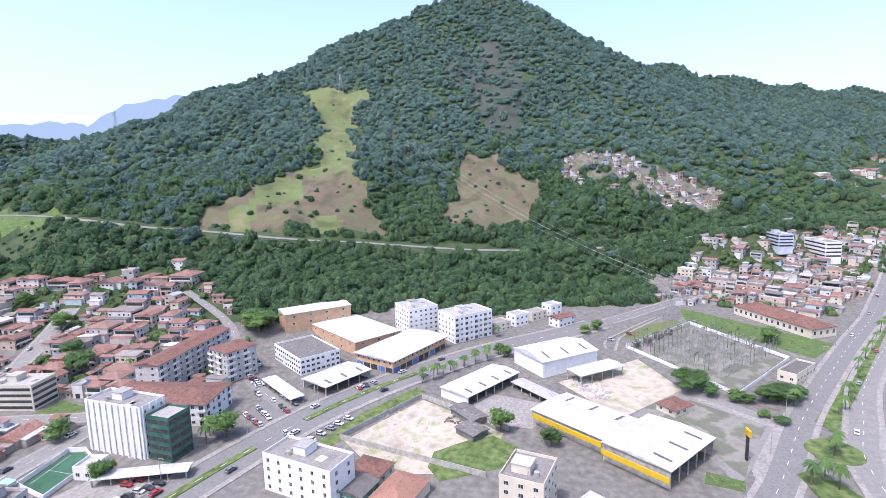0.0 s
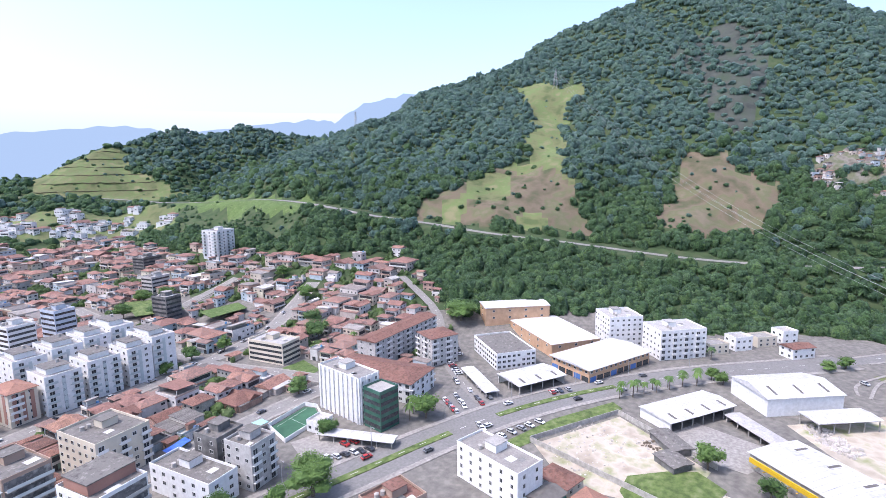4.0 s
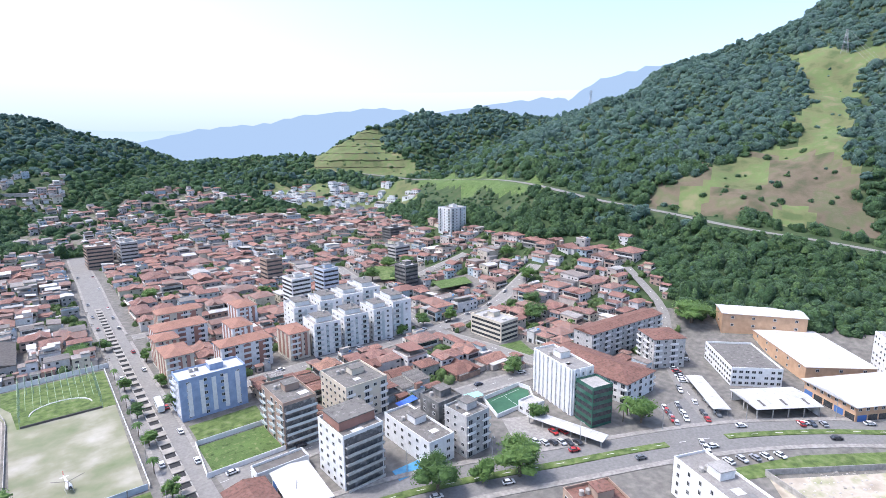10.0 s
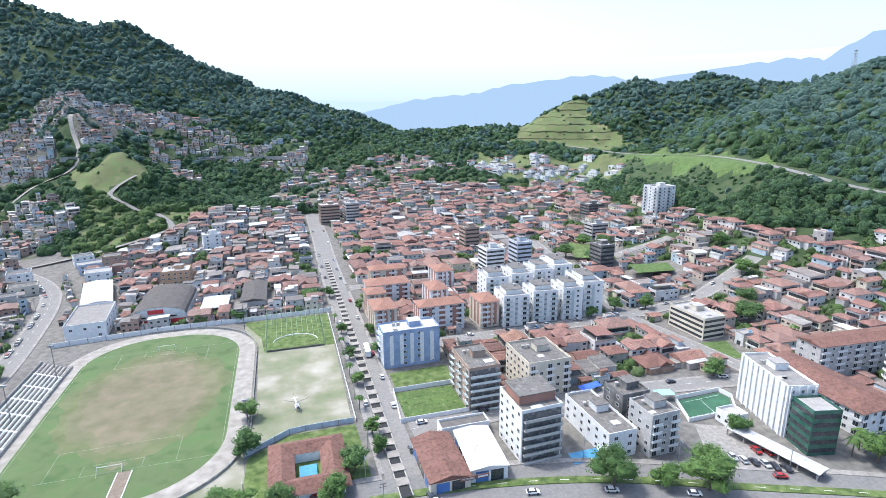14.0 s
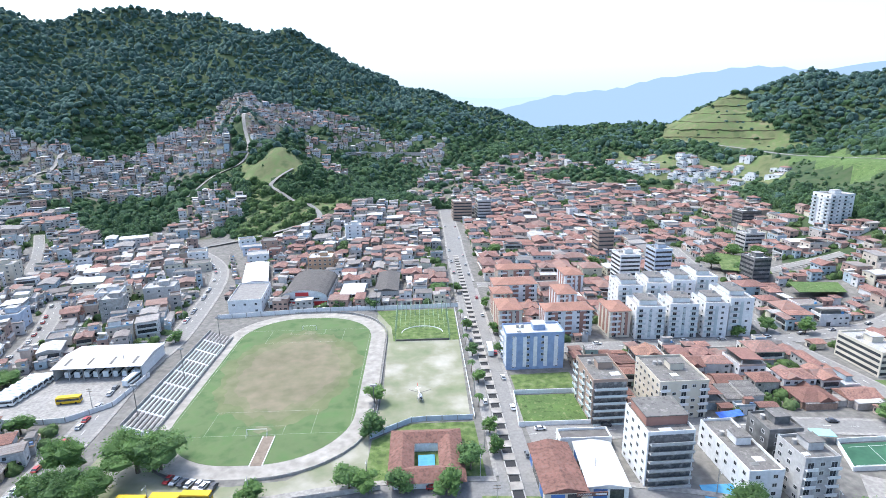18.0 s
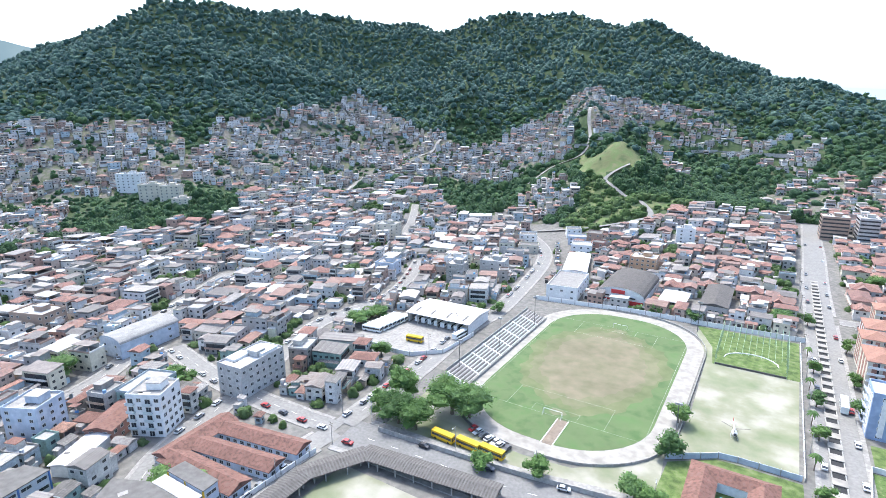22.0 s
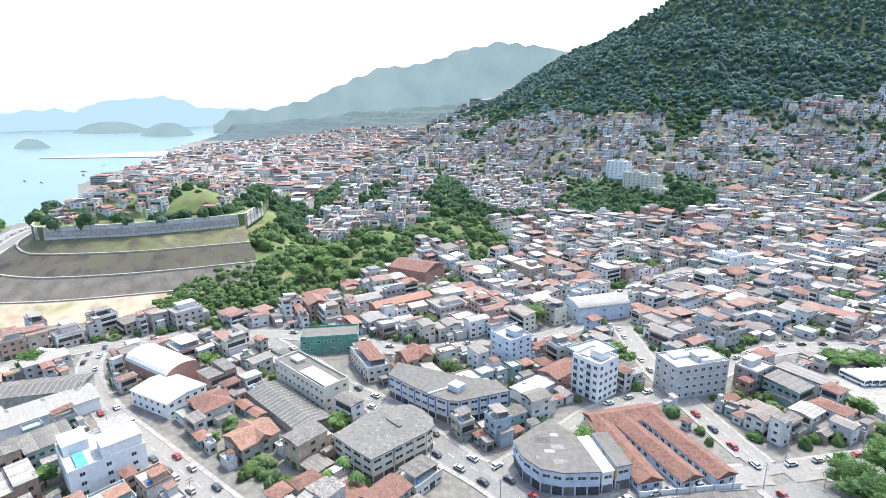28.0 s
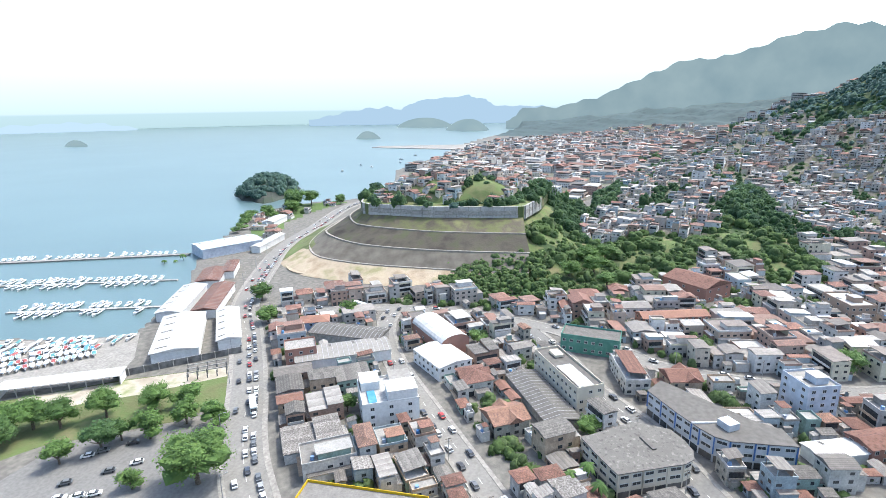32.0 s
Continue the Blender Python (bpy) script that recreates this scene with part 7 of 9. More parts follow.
BIG = ((223, -100, 8, 5), (221, -104, 6, 4), (222, -112, 9, 6), (224, -119, 9, 6), (226, -126, 8, 5), (228, -91, 9, 6), (209, -105, 5, 2.5), (203, -109, 6, 2.5), (273, -5, 7, 6), (277, 0, 6, 6), (322, -60, 9, 6), (315, -52, 7, 5), (-95, 157, 19, 13), (-88, 158, 17, 12), (-117, 157, 13, 12), (-117, 143, 12, 10), (-109, 141, 14, 11), (-101, 141, 13, 10), (-20, 173, 10, 8), (-24, 145, 10, 7), (-19, 143, 9, 7), (7, 140, 9, 8), (15, 152, 9, 8),
       (-8, 142, 9, 7), (91, 121, 14, 11), (118, 111, 15, 12), (106, 116, 8, 8), (181, 105, 11, 9), (299, 146, 22, 12), (191, -1, 9, 9), (181, -19, 8, 7), (234, -86, 17, 8), (224, -118, 15, 7), (163, 249, 8, 6), (182, 254, 9, 7),
       (201, 251, 9, 8), (240, 214, 14, 12), (240, 385, 13, 10), (225, 350, 12, 9), (250, 370, 12, 9), (215, 370, 13, 10), (-108, -124, 21, 15), (-110, -169, 11, 10), (-121, -159, 11, 10), (-117, -168, 9, 8), (-133, -154, 10, 9), (-136, -142, 10, 9),
       (-100, -176, 9, 8), (-99, -142, 8, 6), (-126, -187, 12, 11), (-136, -173, 12, 10), (-143, -163, 11, 9), (-111, -206, 14, 11), (-105, -212, 15, 11), (-115, -197, 13, 10), (-98, -205, 13, 10), (-254, -215, 13, 10), (-226, -189, 11, 8), (-247, -150, 10, 9),
       (-256, 90, 13, 10), (-152, 74, 9, 6), (-206, 115, 11, 9), (-250, 270, 12, 8), (-185, 208, 14, 7), (-182, 220, 12, 6), (-150, 182, 10, 7), (-128, 262, 8, 6), (300, -150, 10, 8), (-70, 134, 8, 6), (-53, 140, 8, 6), (24, 172, 6, 6), (24, 210, 6, 6), (-20, 196, 8, 7), (24, 160, 6, 6), (24, 236, 6, 6), (24, 268, 6, 6), (23, 330, 7, 7), (38, 232, 8, 8), (38, 262, 6, 6),
       (150, 132, 8, 7), (38, 300, 6, 7), (175, 170, 9, 8), (255, 232, 12, 10), (280, 260, 12, 10), (300, 300, 12, 9), (130, 380, 10, 8), (60, 420, 12, 9), (-30, 305, 9, 6), (-50, 306, 8, 6), (10, 330, 14, 6), (-160, -100, 8, 7), (-236, -70, 9, 7), (-175, -10, 8, 6),
       (-352, -40, 15, 10), (-365, -25, 17, 12), (-345, -15, 13, 9), (-380, -30, 16, 12), (-400, -20, 15, 11), (-522, -380, 22, 19), (-540, -390, 25, 21), (-560, -383, 19, 17), (-505, -372, 17, 14), (-482, -388, 15, 10), (-466, -398, 15, 9), (-450, -390, 14, 9), (-434, -378, 13, 8), (-418, -370, 11, 7), (-404, -364, 10, 6), (-470, -372, 12, 8), (-497, -402, 14, 9), (-575, -350, 12, 10), (-592, -362, 12, 9))
PALMS = ((236, 36), (240, 31), (246, 27), (250, 22), (256, 17), (262, 12), (266, 6), (307, 1), (183, -116), (180, -114), (186, -119), (162, -97), (164, -102), (160, -104), (168, -100), (212, -134), (216, -139), (226, -146), (233, -151), (250, -165), (262, -172), (276, -184), (290, -196), (304, -207), (319, -219), (335, -232), (352, -245), (219, -121),
         (240, 36), (246, 30), (252, 24), (258, 18), (264, 12), (270, 6), (276, -1), (176, 110), (182, 112), (205, 148), (246, 192), (258, 240), (-148, -8), (-144, -13), (-140, -4), (-152, -2), (-138, 78), (-300, -345), (-306, -340), (-312, -338), (22, 190), (22, 220), (22, 250), (22, 285))


def plant():
    rng = random.Random(14)
    stock = [make_tree(rng, 60 + 12 * k, 7 + k % 3) for k in range(5)]
    large = [make_tree(rng, 230, 12, 0.55) for k in range(3)]
    for n, (x, y, w, h) in enumerate(BIG):
        ob = copy_thing(large[n % 3] if w >= 12 else stock[n % 5], pose(x, y, z_at(x, y), 0, 0, rng.uniform(0, 360)))
        ob.matrix_basis = ob.matrix_basis @ Matrix.Diagonal((w * 1.25, w * 1.25, h * 1.15, 1))
        tagged(ob, "broad green shade tree" if w > 12 else "small leafy street tree", "tree", "town trees")
        take(x, y, w * 0.7, w * 0.7, 0, 0)
    pal = [make_palm(rng) for _ in range(3)]
    for n, (x, y) in enumerate(PALMS):
        ob = copy_thing(pal[n % 3], pose(x, y, z_at(x, y), 0, 0, rng.uniform(0, 360)))
        k = rng.uniform(0.8, 1.25)
        ob.matrix_basis = ob.matrix_basis @ Matrix.Diagonal((k, k, k, 1))
        tagged(ob, "slender palm with drooping fronds", "palm tree", "palms")
    for ob in stock + large + pal:
        for o in (*ob.children_recursive, ob):
            bpy.data.objects.remove(o)


plant()
# ---- yards and small works ----
M["rubble"] = material("pale_broken_rubble", [(0.50, 0.47, 0.43), (0.36, 0.33, 0.29), (0.62, 0.60, 0.56)], 0.8, 0.95, vary="island", stain=0.3)
M["tarpaulin"] = material("blue_tarpaulin", [(0.05, 0.12, 0.45), (0.08, 0.18, 0.55)], 0.8, 0.6, stain=0.2)
M["turquoise"] = material("turquoise_sheet", [(0.30, 0.58, 0.58)], 0.6, 0.6, stain=0.2)
M["court"] = material("dark_green_court", [(0.035, 0.10, 0.06), (0.05, 0.13, 0.075)], 0.2, 0.95, stain=0.25)


def heap(label, pts, n, low, high, seed, name="rubble_heap", mat="rubble"):
    """Broken pieces strewn over an outline."""
    rng = random.Random(seed)
    x0, x1, y0, y1 = min(p[0] for p in pts), max(p[0] for p in pts), min(p[1] for p in pts), max(p[1] for p in pts)
    s = Shape()
    while n:
        x, y = rng.uniform(x0, x1), rng.uniform(y0, y1)
        if inside(x, y, pts):
            k = rng.uniform(low, high)
            s.box(x, y, z_at(x, y) - 0.1, k * rng.uniform(0.6, 1.6), k, k * rng.uniform(0.3, 0.8), rng.uniform(0, 180), tip=rng.uniform(0.4, 0.9))
            n -= 1
    return tagged(s.part(name, M[mat]), label, "rubble", kind="stuff")


heap("broken concrete rubble at the edge of the yard", [(244, -33), (244, -41), (227, -51), (221, -46), (229, -37)], 260, 0.4, 1.6, 1)
heap("scattered stones and debris on the vacant lot", [(177, 56), (204, 49), (213, 35), (198, 16), (183, 20), (168, 36)], 240, 0.2, 0.8, 2)
shed("old_shed", "low derelict shed with a dark brown roof", 202, 12, 15, 7.5, 39, 2.8, "mildew_roof", "dark_concrete", 0.6, (), False, "shed", False)
shed("old_shed", "half-collapsed open shed with a stained roof", 188.7, 10, 9.5, 8, 47, 2.6, "mildew_roof", "dark_concrete", 0.5, (0,), False, "shed", False)
shed("lean_to", "long narrow lean-to with a white sheet roof", 225.5, -16.5, 24, 6.5, 40, 3, "roof_pale", "concrete", 0.4, (2,), False, "shed", False)
heap("fallen beams beside the derelict shed", [(198, 22), (205, 20), (196, 10), (192, 13)], 40, 0.3, 1.2, 3, "timber_pile", "bark")
block("tile_roof_house", "low house with a dark clay roof behind the office", 159, 42, 9, 12, -20, 3.6, 1, "cream", "hip", "clay_old", 1.8, category="house")
block("roadside_house", "white two-storey house with a red sheet roof", 333, -40, 14, 9, -50, 6, 2, "white", "gable", "clay_old", 1.2, category="house")
patch("mown_yard", "patch of bright grass on the vacant lot", [(157, 19), (165, 24), (175, 23), (184, 11), (188, 2), (180, -7), (166, -1)], "grass", 0.11)
for line in (((286, -59), (300, -61), (320, -76), (350, -102)), ((284, -63), (307, -71), (329, -88), (351, -107))):
    pts = even(smooth(line, 5), 4)
    tagged(strip(pts, -0.7, 0.7, 0.3, 0.6).part("drain_kerb", M["pavement"]), "curved pale concrete channel beside the substation", "channel", kind="structure")
enclosure("pale wall at the foot of the hill", [(379, -124), (396, -151), (407, -174)], 3.0, "white", closed=False)
enclosure("concrete retaining wall on the spur", [(-240, 655), (-220, 652), (-198, 668), (-178, 661)], 4.0, "concrete", closed=False, thick=0.5)
enclosure("long concrete wall along the hillside lane", [(-108, 804), (-77, 825), (-43, 827), (8, 810), (15, 769)], 4.0, "concrete", closed=False, thick=0.5)
# small sports court with its lines
court = tagged(Shape().slab([(140, 144.5), (160.5, 144.5), (167, 153), (166, 158), (146, 157.5)], z_at(150, 150) + 0.12, 0.3).part("artificial_pitch", M["court"]), "dark green artificial football pitch behind a wall", "pitch", kind="structure")
lines = Shape()
for x, y, a, b, t in ((153, 146, 22, 0.12, 0), (156, 156, 18, 0.12, 2), (154, 151, 0.12, 11, -10)):
    lines.box(x, y, z_at(150, 150) + 0.125, a, b, 0.01, t)
tagged(lines.part("pitch_marking", M["marking"]), "thin white pitch lines", "marking", kind="structure")
enclosure("low white wall round the artificial pitch", [(139, 143.5), (161, 143.5), (168, 153), (167, 159), (145, 158.5)], 1.8, "white")
# awnings and covers
tarp = thing("tarpaulin", "bright blue tarpaulin stretched over a terrace", "tarpaulin", pose(115.5, 174.5, 0, 0, 0, 8))
Shape().add([(-5.2, -1.6, 2.7), (5.2, -1.6, 2.6), (5.2, 1.6, 3.4), (-5.2, 1.6, 3.3), (0, -1.6, 2.45), (0, 1.6, 3.1)], [(0, 4, 5, 3), (4, 1, 2, 5)]).part("sheet", M["tarpaulin"], tarp)
for x in (-5, 0, 5):
    Shape().rod((x, -1.5, 0), (x, -1.5, 2.5), 0.06, n=5).part("pole", M["steel"], tarp)
roof = thing("canopy", "turquoise sheet canopy over a yard", "canopy", pose(141, 160.5, 0, 0, 0, -10))
Shape().box(0, 0, 3.0, 7.5, 4.6, 0.12).part("sheet", M["turquoise"], roof)
for x, y in ((-3.4, -2), (3.4, -2), (3.4, 2), (-3.4, 2)):
    Shape().rod((x, y, 0), (x, y, 3.0), 0.07, n=5).part("pole", M["steel"], roof)
# bakery sign
sign = thing("bakery_sign", "long dark sign board with pale lettering", "sign", pose(49.6, 133.2, 3.4))
Shape().box(0, 0, 0, 9.4, 0.25, 1.3).part("board", M["clay_old"], sign)
word = bpy.data.curves.new("lettering", "FONT")
word.body, word.size, word.extrude, word.align_x = "PADARIA", 1.0, 0.02, "CENTER"
word.materials.append(M["marking"])
letters = new("lettering", word)
letters.parent = sign
letters.matrix_basis = pose(-2.2, -0.16, 0.3, 90, 0, 0)
Shape().box(2.6, -0.15, 0.35, 3.4, 0.06, 0.6).part("lettering_bar", M["marking"], sign)
# halls beside the diagonal street
shed("corrugated_hall", "long low hall with a dark corrugated roof", -190, -30, 39, 13, 36, 4, "metal_grey", "concrete", 1.2, (), True, "hall", False)
blue = thing("blue_machine", "blue painted tank and pipes in a yard", "machine", pose(-181, -4, 0, 0, 0, 30))
Shape().rod((-2, 0, 1.4), (2, 0, 1.4), 1.2, n=12).part("drum", M["blue_metal"], blue)
Shape().box(-1.2, 0, 0, 0.6, 2, 0.6).box(1.2, 0, 0, 0.6, 2, 0.6).part("cradle", M["steel"], blue)
# power lines over the wood
wires = thing("power_lines", "thin power lines sagging over the forest", "power line", pose(0, 0, 0))
for z0, z1, off in ((21, 18, -4), (21, 18, 4), (25, 22, -4), (25, 22, 4)):
    a, b = Vector((350, -112 + off, z_at(350, -112) + z0)), Vector((740, 215 + off, z_at(740, 215) + z1))
    s = Shape()
    p, f = [], []
    for k in range(15):
        q = a.lerp(b, k / 14) - Vector((0, 0, 26 * 4 * k / 14 * (1 - k / 14)))
        p += [q + Vector((0, 0.05, -0.03)), q + Vector((0, -0.05, -0.03)), q + Vector((0, 0, 0.05))]
    for k in range(14):
        f += [(3 * k + j, 3 * k + (j + 1) % 3, 3 * k + 3 + (j + 1) % 3, 3 * k + 3 + j) for j in range(3)]
    s.add(p, f).part("wire", M["steel"], wires)


# drains along the benches of the grassed hill
def contour(level, a0, a1):
    """Points where the ground first reaches a height, from bearing to bearing."""
    out = []
    for k in range(41):
        a = radians(a0 + (a1 - a0) * k / 40)
        r = np.arange(780, 1000, 1.5)
        z = land(np.sin(a) * r, np.cos(a) * r)
        hit_ = np.nonzero(z > level)[0]
        if len(hit_):
            x, y = float(np.sin(a) * r[hit_[0]]), float(np.cos(a) * r[hit_[0]])
            if inside(x, y, CUT_GRASS):
                out.append((x, y))
    return out


for level in range(52, 132, 11):
    line = contour(level, 22, 34)
    if len(line) > 6:
        tagged(strip(line, -0.7, 0.7, 0.2, 0.8).part("bench_drain", M["hill_soil"]), "bare bench line across the grassed hill", "bench", kind="structure")


# round the top of the depot street
patch("walled_green", "small walled plot of green grass", [(-168, 343), (-149, 341), (-154, 360), (-170, 361)], "lot_grass", 0.06)
enclosure("pale wall round the small green plot", [(-169, 342), (-148, 340), (-153, 361), (-171, 362)], 1.6, "white")
for x, y, a, b, t, h, f, w, r in ((-128, 412, 16, 14, 14, 6.5, 2, "white", "roof_pale"), (-116, 398, 13, 12, 12, 9, 3, "orange_wall", "mildew_roof"), (-168, 398, 16, 12, 18, 6, 2, "cream", "mildew_roof"), (-178, 420, 14, 13, 18, 9, 3, "white", "mildew_roof"), (-140, 436, 15, 12, 20, 6, 2, "pale_blue", "roof_pale"), (-126, 440, 12, 14, 10, 9, 3, "tan", "mildew_roof"), (-170, 376, 14, 10, 14, 6, 2, "grey_wall", "mildew_roof"), (-150, 456, 13, 11, 25, 6, 2, "white", "mildew_roof"), (-118, 424, 10, 11, 6, 6, 2, "brick", "mildew_roof")):
    if is_free(x, y, 3):
        block("corner_block", "two or three storey block beside the depot street", x, y, a, b, t, h, f, w, "flat", r, gap=4.2, category="building", top=False)
# ---- houses of the town ----
M["far_tank"] = material("plastic_water_tank", [(0.08, 0.24, 0.50), (0.12, 0.32, 0.55), (0.40, 0.41, 0.42)], 1.0, 0.5, vary="island")
M["tank"] = material("blue_water_tank", [(0.10, 0.28, 0.55), (0.45, 0.46, 0.47), (0.08, 0.22, 0.45)], 1.0, 0.5, vary="object")
LABELS = {"clay": "rendered house with a weathered clay tile roof", "grey": "plain house under a grey fibre cement roof", "flat": "flat-roofed rendered house with a parapet and roof terrace"}


def shifted(shape, dx, dy):
    shape.v = [(x + dx, y + dy, z) for x, y, z in shape.v]
    return shape


def lean(x0, y0, x1, y1, z, rise, side, s):
    """A single-pitch sheet roof over a rectangle, rising to one side."""
    up = {0: (0, 0, 1, 1), 1: (1, 0, 0, 1), 2: (1, 1, 0, 0), 3: (0, 1, 1, 0)}[side]
    p = [(x, y, z + rise * k) for (x, y), k in zip(((x0, y0), (x1, y0), (x1, y1), (x0, y1)), up)]
    p += [(x, y, q - 0.14) for x, y, q in p]
    return s.add(p, [(0, 1, 2, 3), (7, 6, 5, 4), (0, 4, 5, 1), (1, 5, 6, 2), (2, 6, 7, 3), (3, 7, 4, 0)])


def house_parts(rng, roof, fl, sx, sy, seen, base=3.0):
    """A house that fills its plot: a body, lower back rooms beside it, a roof of its kind, openings, terraces.
    Gives (part name, surface, shape) rows and the places of its windows."""
    rows, wins = [], []
    bx, by = sx * rng.uniform(0.7, 0.98), sy * rng.uniform(0.7, 0.98)
    gx, gy = rng.choice((-1, 1)), rng.choice((-1, 1))
    ox, oy = (sx - bx) / 2 * gx, (sy - by) / 2 * gy
    h = 2.9 * fl + rng.uniform(0.1, 0.7)
    sheet = "clay" if roof == "clay" and rng.random() < 0.75 else "grey"
    wall = Shape().box(ox, oy, -base, bx, by, h + base)
    for strip_ in (0, 1):
        wide = sx - bx if strip_ == 0 else sy - by
        if wide < 1.1 or rng.random() < 0.2:
            continue
        ah = rng.choice((2.4, 2.7, 2.9)) if fl < 3 or rng.random() < 0.6 else 5.6
        n = (by if strip_ == 0 else bx) * rng.uniform(0.45, 0.95)
        if strip_ == 0:
            x, y, a, b = ox - gx * (bx + wide) / 2, oy + rng.uniform(-0.5, 0.5) * (by - n), wide, n
        else:
            x, y, a, b = ox + rng.uniform(-0.5, 0.5) * (bx - n), oy - gy * (by + wide) / 2, n, wide
        low = Shape()
        wall.box(x, y, -base, a - 0.04, b - 0.04, ah + base)
        lean(x - a / 2 - 0.2, y - b / 2 - 0.2, x + a / 2 + 0.2, y + b / 2 + 0.2, ah + 0.16, rng.uniform(0.1, 0.6), (3 if gx > 0 else 1) if strip_ == 0 else (0 if gy > 0 else 2), low)
        rows.append(("annex_roof", sheet, low))
    top = Shape()
    if roof == "clay":
        cut, rise = rng.choice((0, 1, 1)), rng.uniform(0.16, 0.24) * min(bx, by)
        shifted(top.hip(bx, by, h, rise, 0.55, cut), ox, oy)
        if rng.random() < 0.55 and min(bx, by) > 7:
            q = Shape()
            if bx >= by:
                q.hip(bx * rng.uniform(0.35, 0.5), by + 1.6, h + 0.04, rise * 0.85, 0.35, 0)
                shifted(q, ox + rng.uniform(-0.25, 0.25) * bx, oy)
            else:
                q.hip(bx + 1.6, by * rng.uniform(0.35, 0.5), h + 0.04, rise * 0.85, 0.35, 0)
                shifted(q, ox, oy + rng.uniform(-0.25, 0.25) * by)
            top.add(q.v, q.f)
        rows.append(("roof", "clay", top))
    elif roof == "grey":
        kind = rng.random()
        if kind < 0.35:
            shifted(top.hip(bx, by, h, rng.uniform(0.5, 1.2), 0.35, 0), ox, oy)
        elif kind < 0.7:
            lean(ox - bx / 2 - 0.3, oy - by / 2 - 0.3, ox + bx / 2 + 0.3, oy + by / 2 + 0.3, h + 0.15, rng.uniform(0.3, 1.0), rng.randrange(4), top)
        else:
            # two roofs at different heights
            k = rng.uniform(-0.15, 0.15)
            if bx >= by:
                lean(ox - bx / 2 - 0.3, oy - by / 2 - 0.3, ox + k * bx, oy + by / 2 + 0.3, h + 0.15, 0.5, rng.choice((0, 2)), top)
                wall.box(ox + (0.25 + k / 2) * bx, oy, h, bx * (0.5 - k) - 0.1, by - 0.1, 1.3)
                lean(ox + k * bx - 0.1, oy - by / 2 - 0.3, ox + bx / 2 + 0.3, oy + by / 2 + 0.3, h + 1.45, 0.5, rng.choice((0, 2)), top)
            else:
                lean(ox - bx / 2 - 0.3, oy - by / 2 - 0.3, ox + bx / 2 + 0.3, oy + k * by, h + 0.15, 0.5, rng.choice((1, 3)), top)
                wall.box(ox, oy + (0.25 + k / 2) * by, h, bx - 0.1, by * (0.5 - k) - 0.1, 1.3)
                lean(ox - bx / 2 - 0.3, oy + k * by - 0.1, ox + bx / 2 + 0.3, oy + by / 2 + 0.3, h + 1.45, 0.5, rng.choice((1, 3)), top)
        rows.append(("roof", "grey", top))
    else:
        rows.append(("roof", "pale", shifted(top.box(0, 0, h, bx - 0.05, by - 0.05, 0.12), ox, oy)))
        rim = Shape()
        for x, y, a, b in ((0, -by / 2, bx + 0.2, 0.2), (0, by / 2, bx + 0.2, 0.2), (-bx / 2, 0, 0.2, by - 0.2), (bx / 2, 0, 0.2, by - 0.2)):
            rim.box(x, y, h, a, b, 0.85)
        rows.append(("parapet", "wall", shifted(rim, ox, oy)))
        kind = rng.random()
        if kind < 0.35:
            room = Shape().box(-bx * 0.2 * gx, by * 0.1, h + 0.12, bx * 0.45, by * 0.6, 2.5)
            rows.append(("stair_house", "wall", shifted(room, ox, oy)))
            rows.append(("stair_roof", rng.choice(("grey", "clay", "pale")), shifted(Shape().box(-bx * 0.2 * gx, by * 0.1, h + 2.62, bx * 0.52, by * 0.68, 0.14), ox, oy)))
        elif kind < 0.75:
            # covered roof terrace: posts, a back wall and a sheet over most of the slab
            a, b = bx * rng.uniform(0.55, 1.0), by * rng.uniform(0.6, 1.0)
            for x in (-1, 1):
                rows.append(("terrace_post", "wall", shifted(Shape().box(x * (a / 2 - 0.2), 0.2 - b / 2, h + 0.12, 0.22, 0.22, 2.4), ox, oy)))
            rows.append(("terrace_wall", "wall", shifted(Shape().box(0, b / 2 - 0.3, h + 0.12, a - 0.2, 0.15, 2.4), ox, oy)))
            rows.append(("terrace_roof", rng.choice(("grey", "grey", "clay")), shifted(lean(-a / 2 - 0.2, -b / 2 - 0.2, a / 2 + 0.2, b / 2 + 0.2, h + 2.66, 0.6, rng.randrange(4), Shape()), ox, oy)))
        if rng.random() < 0.55:
            rows.append(("water_tank", "tank", shifted(Shape().rod((bx * 0.3, -by * 0.3, h + 0.12), (bx * 0.3, -by * 0.3, h + 1.4), 0.7, 0.62, 8), ox, oy)))
    rows.append(("wall", "wall", wall))
    ledge = Shape()

    def hole(corners, face):
        rows.append(("opening", "glass", Shape().add(corners, face)))

    main_side = rng.choice(seen) if seen else 0
